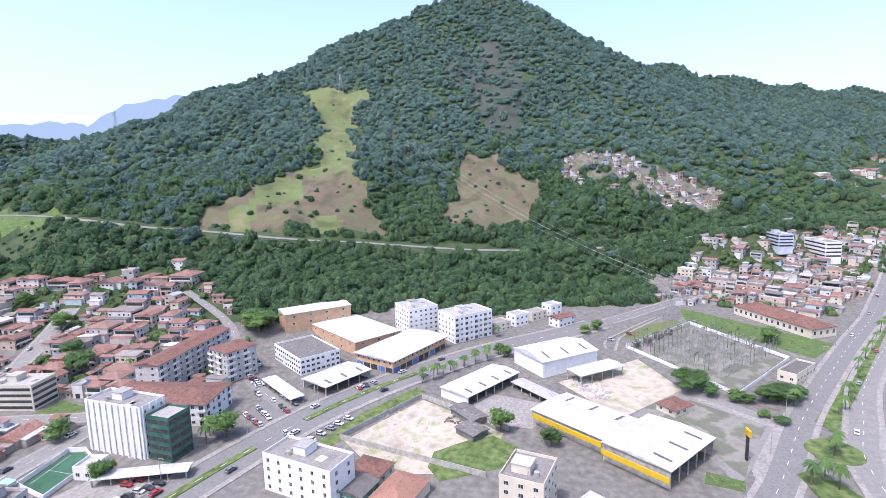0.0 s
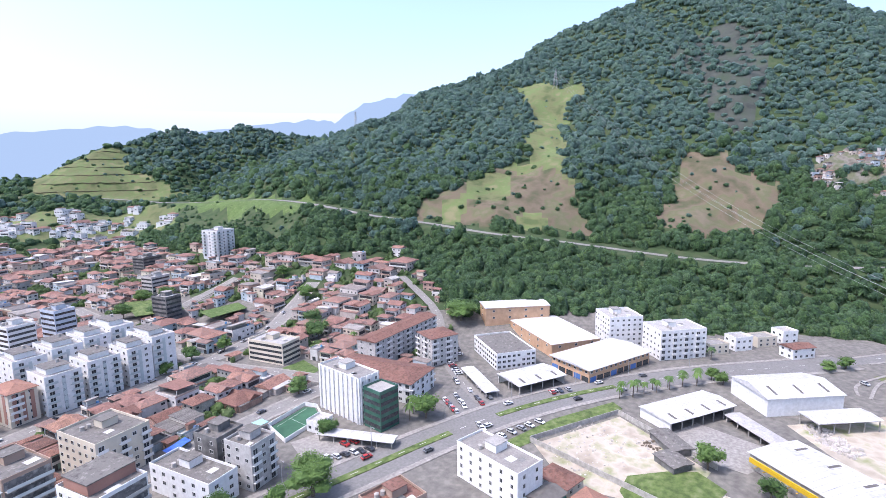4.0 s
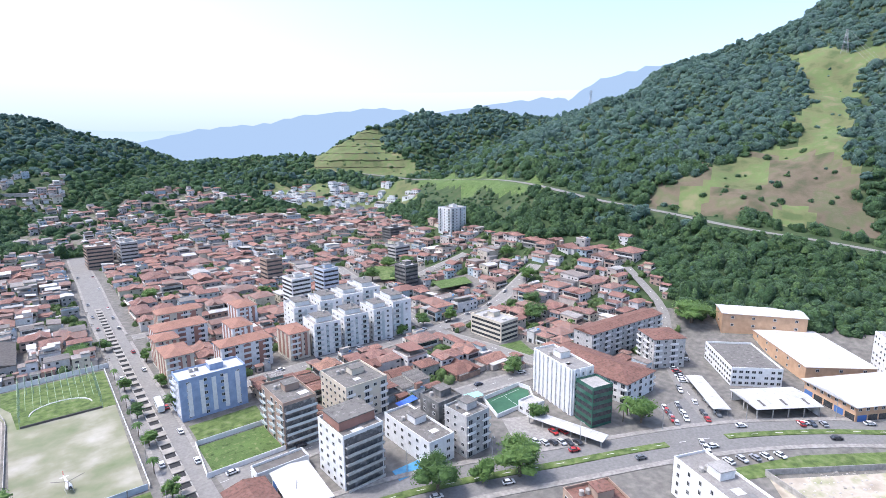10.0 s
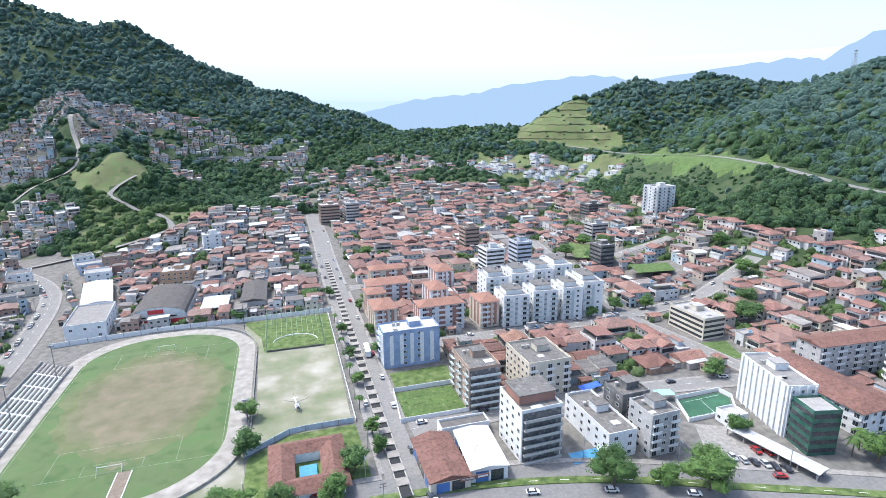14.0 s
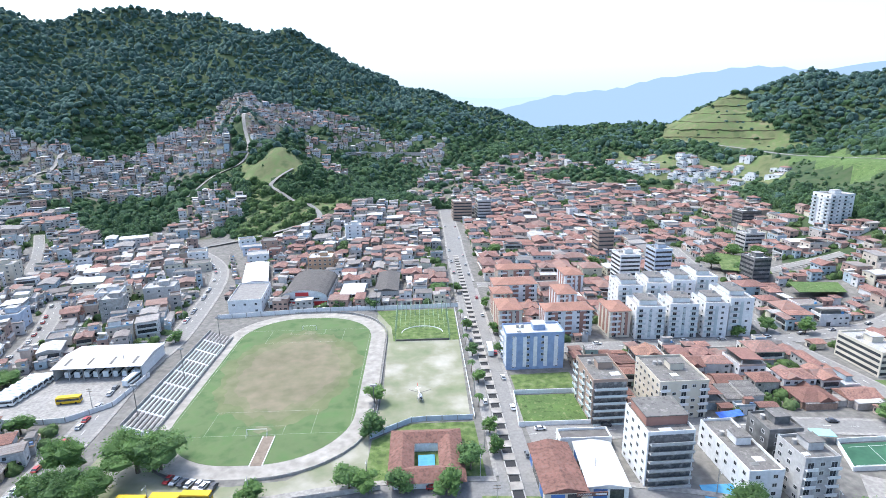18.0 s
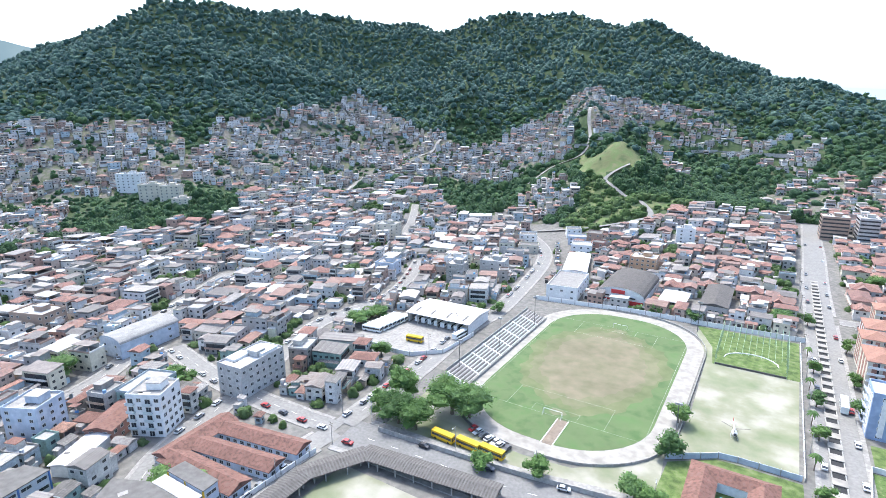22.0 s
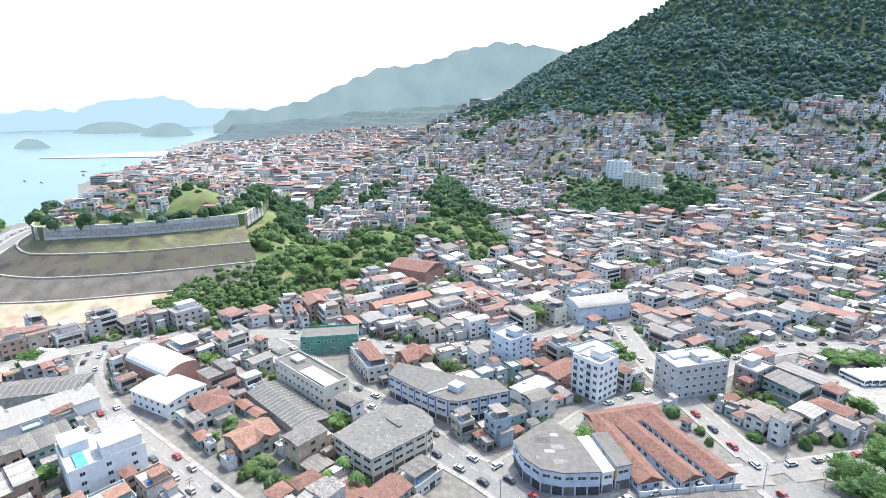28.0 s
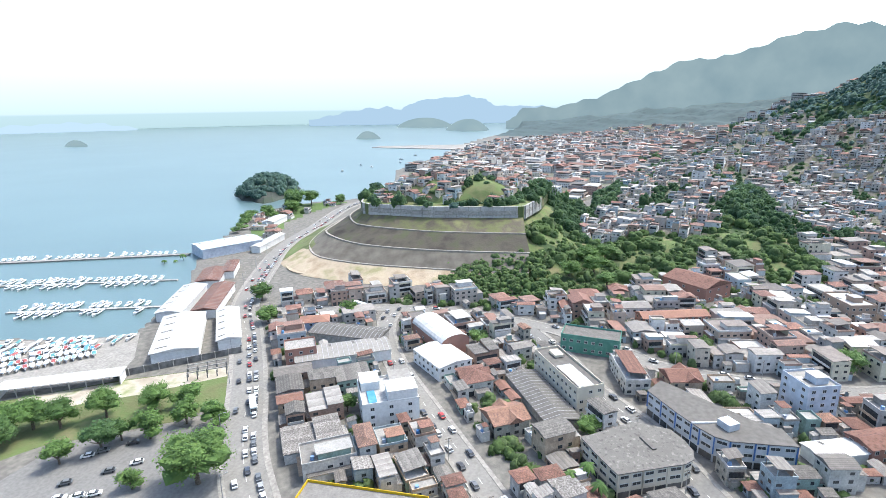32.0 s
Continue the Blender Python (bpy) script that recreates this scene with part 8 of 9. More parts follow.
    for side in seen:
        wide = bx if side % 2 == 0 else by
        n = max(1, int(wide / rng.uniform(2.7, 3.6)))
        deck = side == main_side and rng.random() < 0.5
        for f in range(fl):
            if deck and f:
                p = pose(ox, oy, 0) @ wall_pose(side, bx, by, 0, 2.9 * f, 0.02)
                # flat dark pane carries the shade of a deep veranda
                hole([p @ Vector(q) for q in ((-wide * 0.42, -0.02, 0.1), (wide * 0.42, -0.02, 0.1), (wide * 0.42, -0.02, 2.3), (-wide * 0.42, -0.02, 2.3))], [(0, 1, 2, 3)])
                q = Shape().box(0, -0.6, -0.1, wide * 0.9, 1.2, 0.16).box(0, -1.15, 0.06, wide * 0.9, 0.1, 0.85)
                ledge.add([p @ Vector(v) for v in q.v], q.f)
                continue
            for k in range(n):
                along = (k - (n - 1) / 2) * wide / n
                at = pose(ox, oy, 0) @ wall_pose(side, bx, by, along, 2.9 * f + 0.95, 0.03)
                if f == 0 and rng.random() < 0.2:
                    p = pose(ox, oy, 0) @ wall_pose(side, bx, by, along, 0, 0.03)
                    hole([p @ Vector(q) for q in ((-1.1, -0.02, 0), (1.1, -0.02, 0), (1.1, -0.02, 2.2), (-1.1, -0.02, 2.2))], [(0, 1, 2, 3)])
                elif rng.random() < 0.78:
                    wins.append((at, rng.choice((1.1, 1.4, 1.7)), rng.choice((1.0, 1.2))))
    if ledge.f:
        rows.append(("balcony", "wall", ledge))
    return rows, wins


def near_house(rng, spot, rich):
    """A house with its parts as objects of their own."""
    x, y, sx, sy, way, roof, fl = spot
    ob = thing("house", ("two-storey " if fl == 2 else "three-storey " if fl == 3 else "low ") + LABELS[roof], "house", pose(x, y, z_at(x, y), 0, 0, way), "houses of the town")
    seen = [k for k in range(4) if towards(k, x, y, way)] if not rich else [0, 1, 2, 3]
    rows, wins = house_parts(rng, roof, fl, sx, sy, seen)
    skin = {"wall": "wall", "clay": "roof_clay", "grey": "roof_grey", "pale": "roof_pale", "tank": "tank", "glass": "glass"}
    for name, surface, shape in rows:
        if name == "wall" and not rich:
            for at, w, h in wins:
                shape.add([at @ Vector(q) for q in ((-w / 2, -0.02, 0), (w / 2, -0.02, 0), (w / 2, -0.02, h), (-w / 2, -0.02, h))], [(0, 1, 2, 3)], 1)
            shape.part("wall", [M["wall"], M["glass"]], ob)
        else:
            shape.part(name, M[skin[surface]], ob)
    if rich:
        for at, w, h in wins:
            put("window", window_mesh(w, h), ob, at)
    return ob


def far_houses(name, spots, rng, label, skin="far_wall"):
    """Many houses in one mesh, each wall and roof an island."""
    order = {"wall": 0, "grey": 1, "pale": 1, "glass": 2, "clay": 3, "tank": 4}
    vs, faces, slots, count = [], [], [], 0
    for x, y, sx, sy, way, roof, fl in spots:
        z = min(z_at(x - 3, y), z_at(x + 3, y), z_at(x, y - 3), z_at(x, y))
        seen = [k for k in range(4) if towards(k, x, y, way)]
        rows, wins = house_parts(rng, roof, fl, sx, sy, seen if math.hypot(x, y) < 950 else seen[:1], 4.0)
        one = Shape()
        for _, surface, shape in rows:
            one.add(shape.v, shape.f, order[surface])
        for at, w, h in wins:
            one.add([at @ Vector(q) for q in ((-w / 2, -0.02, 0), (w / 2, -0.02, 0), (w / 2, -0.02, h), (-w / 2, -0.02, h))], [(0, 1, 2, 3)], 2)
        c, s = math.cos(radians(way)), math.sin(radians(way))
        v = np.array(one.v)
        vs.append(np.stack([v[:, 0] * c - v[:, 1] * s + x, v[:, 0] * s + v[:, 1] * c + y, v[:, 2] + z], -1))
        faces += [tuple(i + count for i in f) for f in one.f]
        slots += one.m
        count += len(v)
    if not vs:
        return None
    me = bpy.data.meshes.new(name)
    me.from_pydata(np.concatenate(vs).tolist(), [], faces)
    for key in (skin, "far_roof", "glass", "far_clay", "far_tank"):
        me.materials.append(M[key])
    me.polygons.foreach_set("material_index", slots)
    me.update()
    return tagged(new(name, me), label, "houses", kind="stuff")


def districts():
    # outline, turn of the streets, least and greatest plot, share of clay / grey / flat roofs, floors
    return (
        ([(44, 176), (176, 178), (214, 128), (300, 150), (345, 200), (430, 330), (440, 470), (330, 640), (190, 700), (45, 640)], 0, 11, 21, (0.76, 0.13, 0.11), (1, 2, 2)),
        ([(-112, 304), (18, 306), (18, 610), (-60, 570), (-150, 470)], 0, 9, 20, (0.42, 0.38, 0.2), (1, 2, 2)),
        ([(-134, 300), (-140, 395), (-200, 470), (-400, 560), (-520, 420), (-520, 200), (-440, 110), (-430, 40), (-330, -10), (-280, -60), (-245, -15), (-150, 35), (-125, 120)], 20, 9, 23, (0.18, 0.50, 0.32), (1, 2, 2, 3)),
        ([(-112, -90), (-215, -180), (-250, -208), (-294, -180), (-306, -60), (-270, -50), (-150, 22), (-90, 20)], 40, 9, 27, (0.28, 0.48, 0.24), (1, 2, 2, 3)),
        ([(395, -115), (470, -165), (560, -260), (640, -380), (560, -400), (450, -300), (350, -215), (380, -150)], -40, 9, 19, (0.4, 0.35, 0.25), (1, 2)),
    )


def plots(poly, turn, least, most, rng):
    """Uneven plots: the district cut in two again and again along its streets."""
    c, s = math.cos(radians(turn)), math.sin(radians(turn))
    us, ws = [x * c + y * s for x, y in poly], [-x * s + y * c for x, y in poly]
    todo, out = [(min(us), min(ws), max(us), max(ws))], []
    while todo:
        u0, w0, u1, w1 = todo.pop()
        a, b = u1 - u0, w1 - w0
        if max(a, b) > rng.uniform(least, most) * 1.15 and max(a, b) > least:
            k = rng.uniform(0.38, 0.62)
            if a >= b:
                todo += [(u0, w0, u0 + a * k, w1), (u0 + a * k, w0, u1, w1)]
            else:
                todo += [(u0, w0, u1, w0 + b * k), (u0, w0 + b * k, u1, w1)]
        elif min(a, b) > 3.5:
            u, w = (u0 + u1) / 2, (w0 + w1) / 2
            out.append((u * c - w * s, u * s + w * c, a, b))
    p = np.array(out)
    return [q for q, ok in zip(out, inside(p[:, 0], p[:, 1], poly)) if ok]


BUILT = set()


def stands_free(x, y, sx, sy, turn, gap=0.3):
    c, s = math.cos(radians(turn)), math.sin(radians(turn))
    pts = [(x + c * u * sx - s * w * sy, y + s * u * sx + c * w * sy) for u, w in ((0, 0), (-0.47, -0.47), (0.47, -0.47), (0.47, 0.47), (-0.47, 0.47))]
    if any((int(px // 4), int(py // 4)) in BUILT for px, py in pts[:1]):
        return False
    return not any(on_road(px, py, gap) or not is_free(px, py, gap) for px, py in pts)


def spots_in(poly, turn, least, most, mix, floors, rng, keep=1.0, shade=False, yards=0.0):
    """Plots that are free, each with its kind of house; those left empty become gardens."""
    out = []
    for x, y, a, b in plots(poly, turn, least, most, rng):
        if rng.random() > keep or (shade and wobble(x, y, 26, 6) > 0.3) or seaward(x, y) > -16 or any(inside(x, y, q) for q in THICKETS):
            continue
        if not shade and x > 30 and z_at(x, y) > (33 if y < 420 else 27):
            continue
        # a plot that a street or a larger building crosses is cut down until its pieces fit
        todo, lots = [(x, y, a, b)], []
        c, s = math.cos(radians(turn)), math.sin(radians(turn))
        while todo:
            q = todo.pop()
            if stands_free(*q, turn):
                lots.append(q)
            elif max(q[2], q[3]) > 6.5:
                px, py, u, w = q
                if u >= w:
                    todo += [(px + c * e * u, py + s * e * u, u / 2, w) for e in (-0.25, 0.25)]
                else:
                    todo += [(px - s * e * w, py + c * e * w, u, w / 2) for e in (-0.25, 0.25)]
        for px, py, sx, sy in lots:
            if rng.random() < yards or min(sx, sy) < 3.6:
                for _ in range(max(1, int(sx * sy / 22))):
                    GARDENS.append((px + rng.uniform(-0.4, 0.4) * sx, py + rng.uniform(-0.4, 0.4) * sy))
                continue
            k = rng.random()
            roof = "clay" if k < mix[0] else "grey" if k < mix[0] + mix[1] else "flat"
            fl = 1 if min(sx, sy) < 5 else rng.choice(floors)
            for i in range(-1, 2):
                for j in range(-1, 2):
                    BUILT.add((int((px + i * sx * 0.3) // 4), int((py + j * sy * 0.3) // 4)))
            out.append((px, py, max(3.4, sx - rng.uniform(0.2, 1.4)), max(3.4, sy - rng.uniform(0.2, 1.4)), turn + rng.uniform(-2.5, 2.5), roof, fl))
            if rng.random() < 0.22:
                e = rng.choice((-1, 1))
                GARDENS.append((px + e * sx * 0.5, py + rng.uniform(-0.5, 0.5) * sy))
    return out


GARDENS = []


def all_houses():
    rng = random.Random(8)
    town = []
    for poly, turn, least, most, mix, floors in districts():
        town += spots_in(poly, turn, least, most, mix, floors, rng, yards=0.15)
    town.sort(key=lambda q: math.hypot(q[0], q[1]))
    for n, spot in enumerate(town[:NEAR_HOUSES]):
        near_house(rng, spot, n < RICH_HOUSES)
    far_houses("outer_town_houses", town[NEAR_HOUSES:], rng, "outer streets of clay-roofed and grey-roofed houses")
    for name, poly, turn, gap, mix, floors, keep, label in FAVELAS:
        if name == "port_town_houses":
            least, most = 19, 38
        elif name == "east_slope_houses":
            least, most = 5.5, 9.5
        else:
            least, most = gap * 0.62, gap * 1.2
        far_houses(name, spots_in(poly, turn, least, most, mix, floors, rng, keep, True), rng, label, "white" if name == "lawn_hill_houses" else "far_wall")


NEAR_HOUSES, RICH_HOUSES = 200, 30
all_houses()
# ---- woods on the hills ----
def clump(rng, leaves, detail=1):
    """A tree crown about one unit across: a ragged dome with smaller domes on it, hung with leaf tufts. detail 0 to 2: how fine."""
    v, f = [], []
    lumps = [(0, 0, 0.12, 0.46)]
    for k in range((1, 1, 4)[detail]):
        a, e = rng.uniform(0, 6.28), rng.uniform(0.2, 1.3)
        lumps.append((0.38 * math.cos(a) * math.cos(e), 0.38 * math.sin(a) * math.cos(e), 0.16 + 0.44 * math.sin(e), rng.uniform(0.17, 0.28)))
    for n, (lx, ly, lz, lr) in enumerate(lumps):
        b = bmesh.new()
        bmesh.ops.create_icosphere(b, subdivisions=2 if n == 0 and detail else 1, radius=lr)
        bmesh.ops.delete(b, geom=[p for p in b.faces if p.normal.z < (-0.75 if n else -0.25)], context="FACES")
        b.verts.index_update()
        k = len(v)
        for p in b.verts:
            q = p.co * rng.uniform(0.66, 1.32)
            v.append((q.x + lx, q.y + ly, q.z * (1.15 if n == 0 else 0.9) + lz))
        f += [tuple(x.index + k for x in p.verts) for p in b.faces]
        b.free()
    for _ in range(leaves):
        a, e = rng.uniform(0, 6.28), rng.uniform(-0.1, 1.4)
        d = Vector((math.cos(a) * math.cos(e), math.sin(a) * math.cos(e), math.sin(e)))
        c = d * rng.uniform(0.44, 0.60)
        c.z = c.z * 1.05 + 0.12
        t = (d + Vector((rng.uniform(-1, 1), rng.uniform(-1, 1), rng.uniform(-0.2, 1)))).normalized()
        g = t.orthogonal().normalized()
        h = t.cross(g)
        r = rng.uniform(0.05, 0.12)
        k = len(v)
        for th in (rng.uniform(0, 2), rng.uniform(2.2, 4), rng.uniform(4.3, 6)):
            v.append(tuple(c + (g * math.cos(th) + h * math.sin(th)) * r))
        f.append((k, k + 1, k + 2))
    return np.array(v), np.array([list(x) for x in f])


def scatter(name, spots, sizes, heights, stock, mat, label, rng):
    vs, fs, base = [], [], 0
    for n, ((x, y, z), s, h) in enumerate(zip(spots, sizes, heights)):
        v, f = stock[rng.randrange(len(stock))]
        a = rng.uniform(0, 6.28)
        c, q = math.cos(a), math.sin(a)
        w = np.empty_like(v)
        w[:, 0], w[:, 1] = (v[:, 0] * c - v[:, 1] * q) * s + x, (v[:, 0] * q + v[:, 1] * c) * s + y
        w[:, 2] = v[:, 2] * h + z
        vs.append(w)
        fs.append(f + base)
        base += len(v)
    if not vs:
        return None
    return tagged(joined(name, np.concatenate(vs), np.concatenate(fs), [M[mat]], smooth=True), label, "trees", kind="stuff")


BARE = (CLIFF, GRASS_PATCH, GRASS_PATCH_2, LAWN, LAWN_BANK, CUT_GRASS, SPUR_GRASS)
TOP = [poly for name, poly, *_ in FAVELAS if name == "terrace_houses"]
DENSE = [poly for name, poly, turn, gap, mix, floors, keep, label in FAVELAS if gap < 14]
NEW_HILL = next(poly for name, poly, *_ in FAVELAS if name == "lawn_hill_houses")
SPARSE = [poly for name, poly, turn, gap, mix, floors, keep, label in FAVELAS if gap >= 14 and name != "terrace_houses"]


def woods():
    rng = random.Random(3)
    near = [clump(rng, 84, 2) for _ in range(9)]
    mid = [clump(rng, 6, 1) for k in range(12)]
    far = [clump(rng, 3, 0) for _ in range(12)]
    r2 = np.random.RandomState(4)
    bands = (("forest_near", 0, 620, 6.2, near, 1.15), ("forest_slope", 620, 1000, 7.7, mid, 1.0), ("forest_ridge", 1000, 1500, 8.0, far, 1.0))
    for name, r0, r1, gap, stock, grow in bands:
        g = np.arange(-r1, r1, gap)
        px, py = [q.ravel() for q in np.meshgrid(g, g)]
        px, py = px + r2.uniform(-0.45, 0.45, px.shape) * gap, py + r2.uniform(-0.45, 0.45, py.shape) * gap
        d = np.hypot(px, py)
        # behind the crest nothing shows
        ok = (d >= r0) & (d < r1)
        px, py = px[ok], py[ok]
        pz = land(px, py)
        pz = np.where(inside(px, py, CUT_CORE), np.maximum(pz, HILLTOP), pz)
        ok = (pz > 7) & (seaward(px, py) < -25)
        wild = np.zeros(len(px), bool)
        for poly in [q for q in THICKETS if q not in BUSHES]:
            wild |= inside(px, py, poly) & (r2.rand(len(px)) < 0.8)
        ok |= wild
        # line of sight from over the town, coarse
        for t in (0.6, 0.75, 0.88):
            ok &= land(px * t, py * t) < 105 + (pz - 85) * t + 12
        for poly in BARE:
            ok &= ~ragged(px, py, poly) | (r2.rand(len(px)) < (0.5 if poly is CLIFF else 0.62 if poly is LAWN_BANK else 0.04 if poly is LAWN else 0.11))
        for poly in DENSE:
            ok &= ~inside(px, py, poly) | wild | (r2.rand(len(px)) < np.where(wobble(px, py, 26, 6) > 0.27, 0.8, 0.09))
        for poly in SPARSE:
            ok &= ~inside(px, py, poly) | wild | (r2.rand(len(px)) < (0.1 if poly is NEW_HILL else 0.3))
        ok &= ~inside(px, py, TOP[0]) | (r2.rand(len(px)) < 0.3)
        cut = cut_dist(px, py)
        ok &= ~((px > -480) & (cut < 90) & (cut > -1) & (py < -66))
        ok &= ~((px > -480) & (cut < 1) & (cut > -12)) | (r2.rand(len(px)) < 0.45)
        for key in ("highway", "hill_lane", "valley_lane", "favela_lane"):
            line, w = ROADS[key][:2]
            for a, b in zip(line[::2], line[2::2]):
                ok &= seg_dist(px, py, *a, *b)[0] > w + (np.where(py < -20, 4, 13) if key == "highway" else 3.5)
        for poly in BUSHES:
            ok &= ~inside(px, py, poly)
        for poly, *_ in districts():
            ok &= ~inside(px, py, poly) | (pz > np.where(px > 30, np.where(py < 420, 34, 28), 44)) | wild
        px, py, pz = px[ok], py[ok], pz[ok]
        s = gap * grow * np.clip(1.3 * np.exp(0.26 * r2.randn(len(px))), 0.75, 2.0)
        for poly in BARE[1:]:
            s = np.where(ragged(px, py, poly), s * r2.uniform(0.25, 0.5, len(px)), s)
        homes = np.zeros(len(px), bool)
        for poly in DENSE:
            homes |= inside(px, py, poly)
        s = np.where(homes | inside(px, py, TOP[0]), s * 0.7, np.where(inside(px, py, NEW_HILL), s * 0.5, s))
        h = s * r2.uniform(0.6, 0.95 if r0 else 1.25, len(px)) * np.where(r2.rand(len(px)) < 0.05, 1.5, 1.0)
        # trees higher up take the leaf colour that has haze blue in it
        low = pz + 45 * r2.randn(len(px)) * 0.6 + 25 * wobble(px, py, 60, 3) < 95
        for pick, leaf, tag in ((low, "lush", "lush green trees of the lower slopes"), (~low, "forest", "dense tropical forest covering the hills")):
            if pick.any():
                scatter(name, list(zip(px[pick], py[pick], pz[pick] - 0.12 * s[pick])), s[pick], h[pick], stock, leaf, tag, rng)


def gardens_and_islets():
    rng = random.Random(19)
    stock = [clump(rng, 30, 2) for _ in range(5)]
    spots, size = [], []
    for poly in BUSHES:
        x0, x1, y0, y1 = min(p[0] for p in poly), max(p[0] for p in poly), min(p[1] for p in poly), max(p[1] for p in poly)
        for _ in range(int((x1 - x0) * (y1 - y0) / 17)):
            x, y = rng.uniform(x0, x1), rng.uniform(y0, y1)
            if inside(x, y, poly) and wobble(x, y, 9, 4) < 0.34 and is_free(x, y, 1) and not on_road(x, y, 1):
                spots.append((x, y, z_at(x, y) - 0.6))
                size.append(rng.choice((1.6, 2.2, 2.8, 3.6, 4.6, 6.5, 9.5)) * rng.uniform(0.8, 1.25))
    toe = [(-334, -114), (-303, -116), (-299, -62), (-318, -40), (-357, -66), (-346, -90)]
    for _ in range(520):
        x, y = rng.uniform(-357, -299), rng.uniform(-116, -40)
        if inside(x, y, toe):
            spots.append((x, y, max(z_at(x, y), float(np.interp(x, (-352, -330, -305), (16, 7.5, 0.4)))) - 0.6))
            size.append(rng.choice((2.5, 3.5, 4.5, 6)) * rng.uniform(0.85, 1.2))
    scatter("scrub", spots, size, [q * rng.uniform(0.7, 1.0) for q in size], stock, "garden", "green scrub and young trees on the slopes", rng)
    spots = [(x, y, z_at(x, y)) for x, y in GARDENS if z_at(x, y) < 60]
    stock = [clump(rng, 40, 1) for _ in range(8)]
    scatter("garden_trees", spots, [rng.uniform(2.8, 7) for _ in spots], [rng.uniform(2.6, 6.2) for _ in spots], stock, "garden", "garden trees and shrubs between the houses", rng)
    spots = []
    for x, y, rx, ry, h, turn, dense in ISLETS:
        if not dense:
            continue
        for _ in range(170):
            a, r = rng.uniform(0, 6.28), math.sqrt(rng.random()) * 0.9
            p = pose(x, y, 0, 0, 0, turn) @ Vector((math.cos(a) * rx * r, math.sin(a) * ry * r, -1 + h * (1 - r ** 2.2)))
            spots.append(tuple(p))
    scatter("island_trees", spots, [rng.uniform(9, 14) for _ in spots], [rng.uniform(9, 14) for _ in spots], stock, "forest", "trees covering the small island", rng)


M["garden"] = material("garden_leaves", [(0.105, 0.165, 0.062), (0.145, 0.22, 0.08), (0.125, 0.19, 0.085), (0.18, 0.245, 0.11)], 0.9, 0.85, vary="island", stain=0.3, leafy=0.4, spec=0.06, grain_depth=0.4, mottle=0.5)
woods()
gardens_and_islets()
# ---- vehicles ----
M["car_paint"] = material("car_paint", [(0.70, 0.70, 0.70), (0.04, 0.04, 0.045), (0.45, 0.46, 0.47), (0.72, 0.72, 0.71), (0.12, 0.13, 0.14), (0.66, 0.66, 0.65), (0.30, 0.31, 0.33), (0.05, 0.06, 0.08), (0.36, 0.03, 0.03), (0.50, 0.51, 0.52), (0.69, 0.69, 0.68)], 1.0, 0.3, vary="object", stain=0.08, steps=True, spec=0.5)
M["tyre"] = material("tyre_rubber", [(0.03, 0.03, 0.03)], 1.0, 0.9)
M["bus_paint"] = material("white_bus_paint", [(0.74, 0.75, 0.74), (0.66, 0.70, 0.68)], 1.0, 0.4, vary="object", stain=0.15)
WHEEL = Shape().rod((0, -0.11, 0), (0, 0.11, 0), 0.32, n=10).mesh("wheel", [M["tyre"]])


def car():
    ob = thing("car", "", "car", pose(0, 0, 0))
    s = Shape()
    prof = ((-2.1, 0.35), (-2.1, 0.78), (-1.95, 0.88), (1.0, 0.92), (1.9, 0.78), (2.1, 0.62), (2.1, 0.35))
    p = [(x, -0.86, z) for x, z in prof] + [(x, 0.86, z) for x, z in prof]
    n = len(prof)
    s.add(p, [tuple(range(n)), tuple(range(2 * n - 1, n - 1, -1))] + [(k, n + k, n + (k + 1) % n, (k + 1) % n) for k in range(n)])
    top = ((-1.25, 1.40), (0.35, 1.42))
    s.add([(top[0][0], -0.68, 1.40), (top[1][0], -0.68, 1.42), (top[1][0], 0.68, 1.42), (top[0][0], 0.68, 1.40), (top[0][0], -0.68, 1.34), (top[1][0], -0.68, 1.36), (top[1][0], 0.68, 1.36), (top[0][0], 0.68, 1.34)],
          [(0, 1, 2, 3), (7, 6, 5, 4), (0, 4, 5, 1), (1, 5, 6, 2), (2, 6, 7, 3), (3, 7, 4, 0)])
    s.part("body", M["car_paint"], ob)
    g = Shape()
    a, b = [(-1.85, 0.89), (1.15, 0.91)], [(-1.27, 1.345), (0.37, 1.365)]
    g.add([(a[0][0], -0.80, a[0][1]), (a[1][0], -0.80, a[1][1]), (a[1][0], 0.80, a[1][1]), (a[0][0], 0.80, a[0][1]), (b[0][0], -0.66, b[0][1]), (b[1][0], -0.66, b[1][1]), (b[1][0], 0.66, b[1][1]), (b[0][0], 0.66, b[0][1])],
          [(3, 2, 1, 0), (4, 5, 6, 7), (0, 1, 5, 4), (1, 2, 6, 5), (2, 3, 7, 6), (3, 0, 4, 7)])
    g.part("glazing", M["glass"], ob)
    for x in (-1.3, 1.3):
        for y in (-0.8, 0.8):
            put("wheel", WHEEL, ob, pose(x, y, 0.32))
    return ob


def far_car(base):
    """The same car in one piece, for the ends of the streets."""
    s = Shape()
    for o in base.children_recursive:
        k = {"body": 0, "glazing": 1}.get(o.name.split(".")[0], 2)
        s.add([o.matrix_basis @ v.co for v in o.data.vertices], [tuple(p.vertices) for p in o.data.polygons], k)
    return s.mesh("car", [M["car_paint"], M["glass"], M["tyre"]])


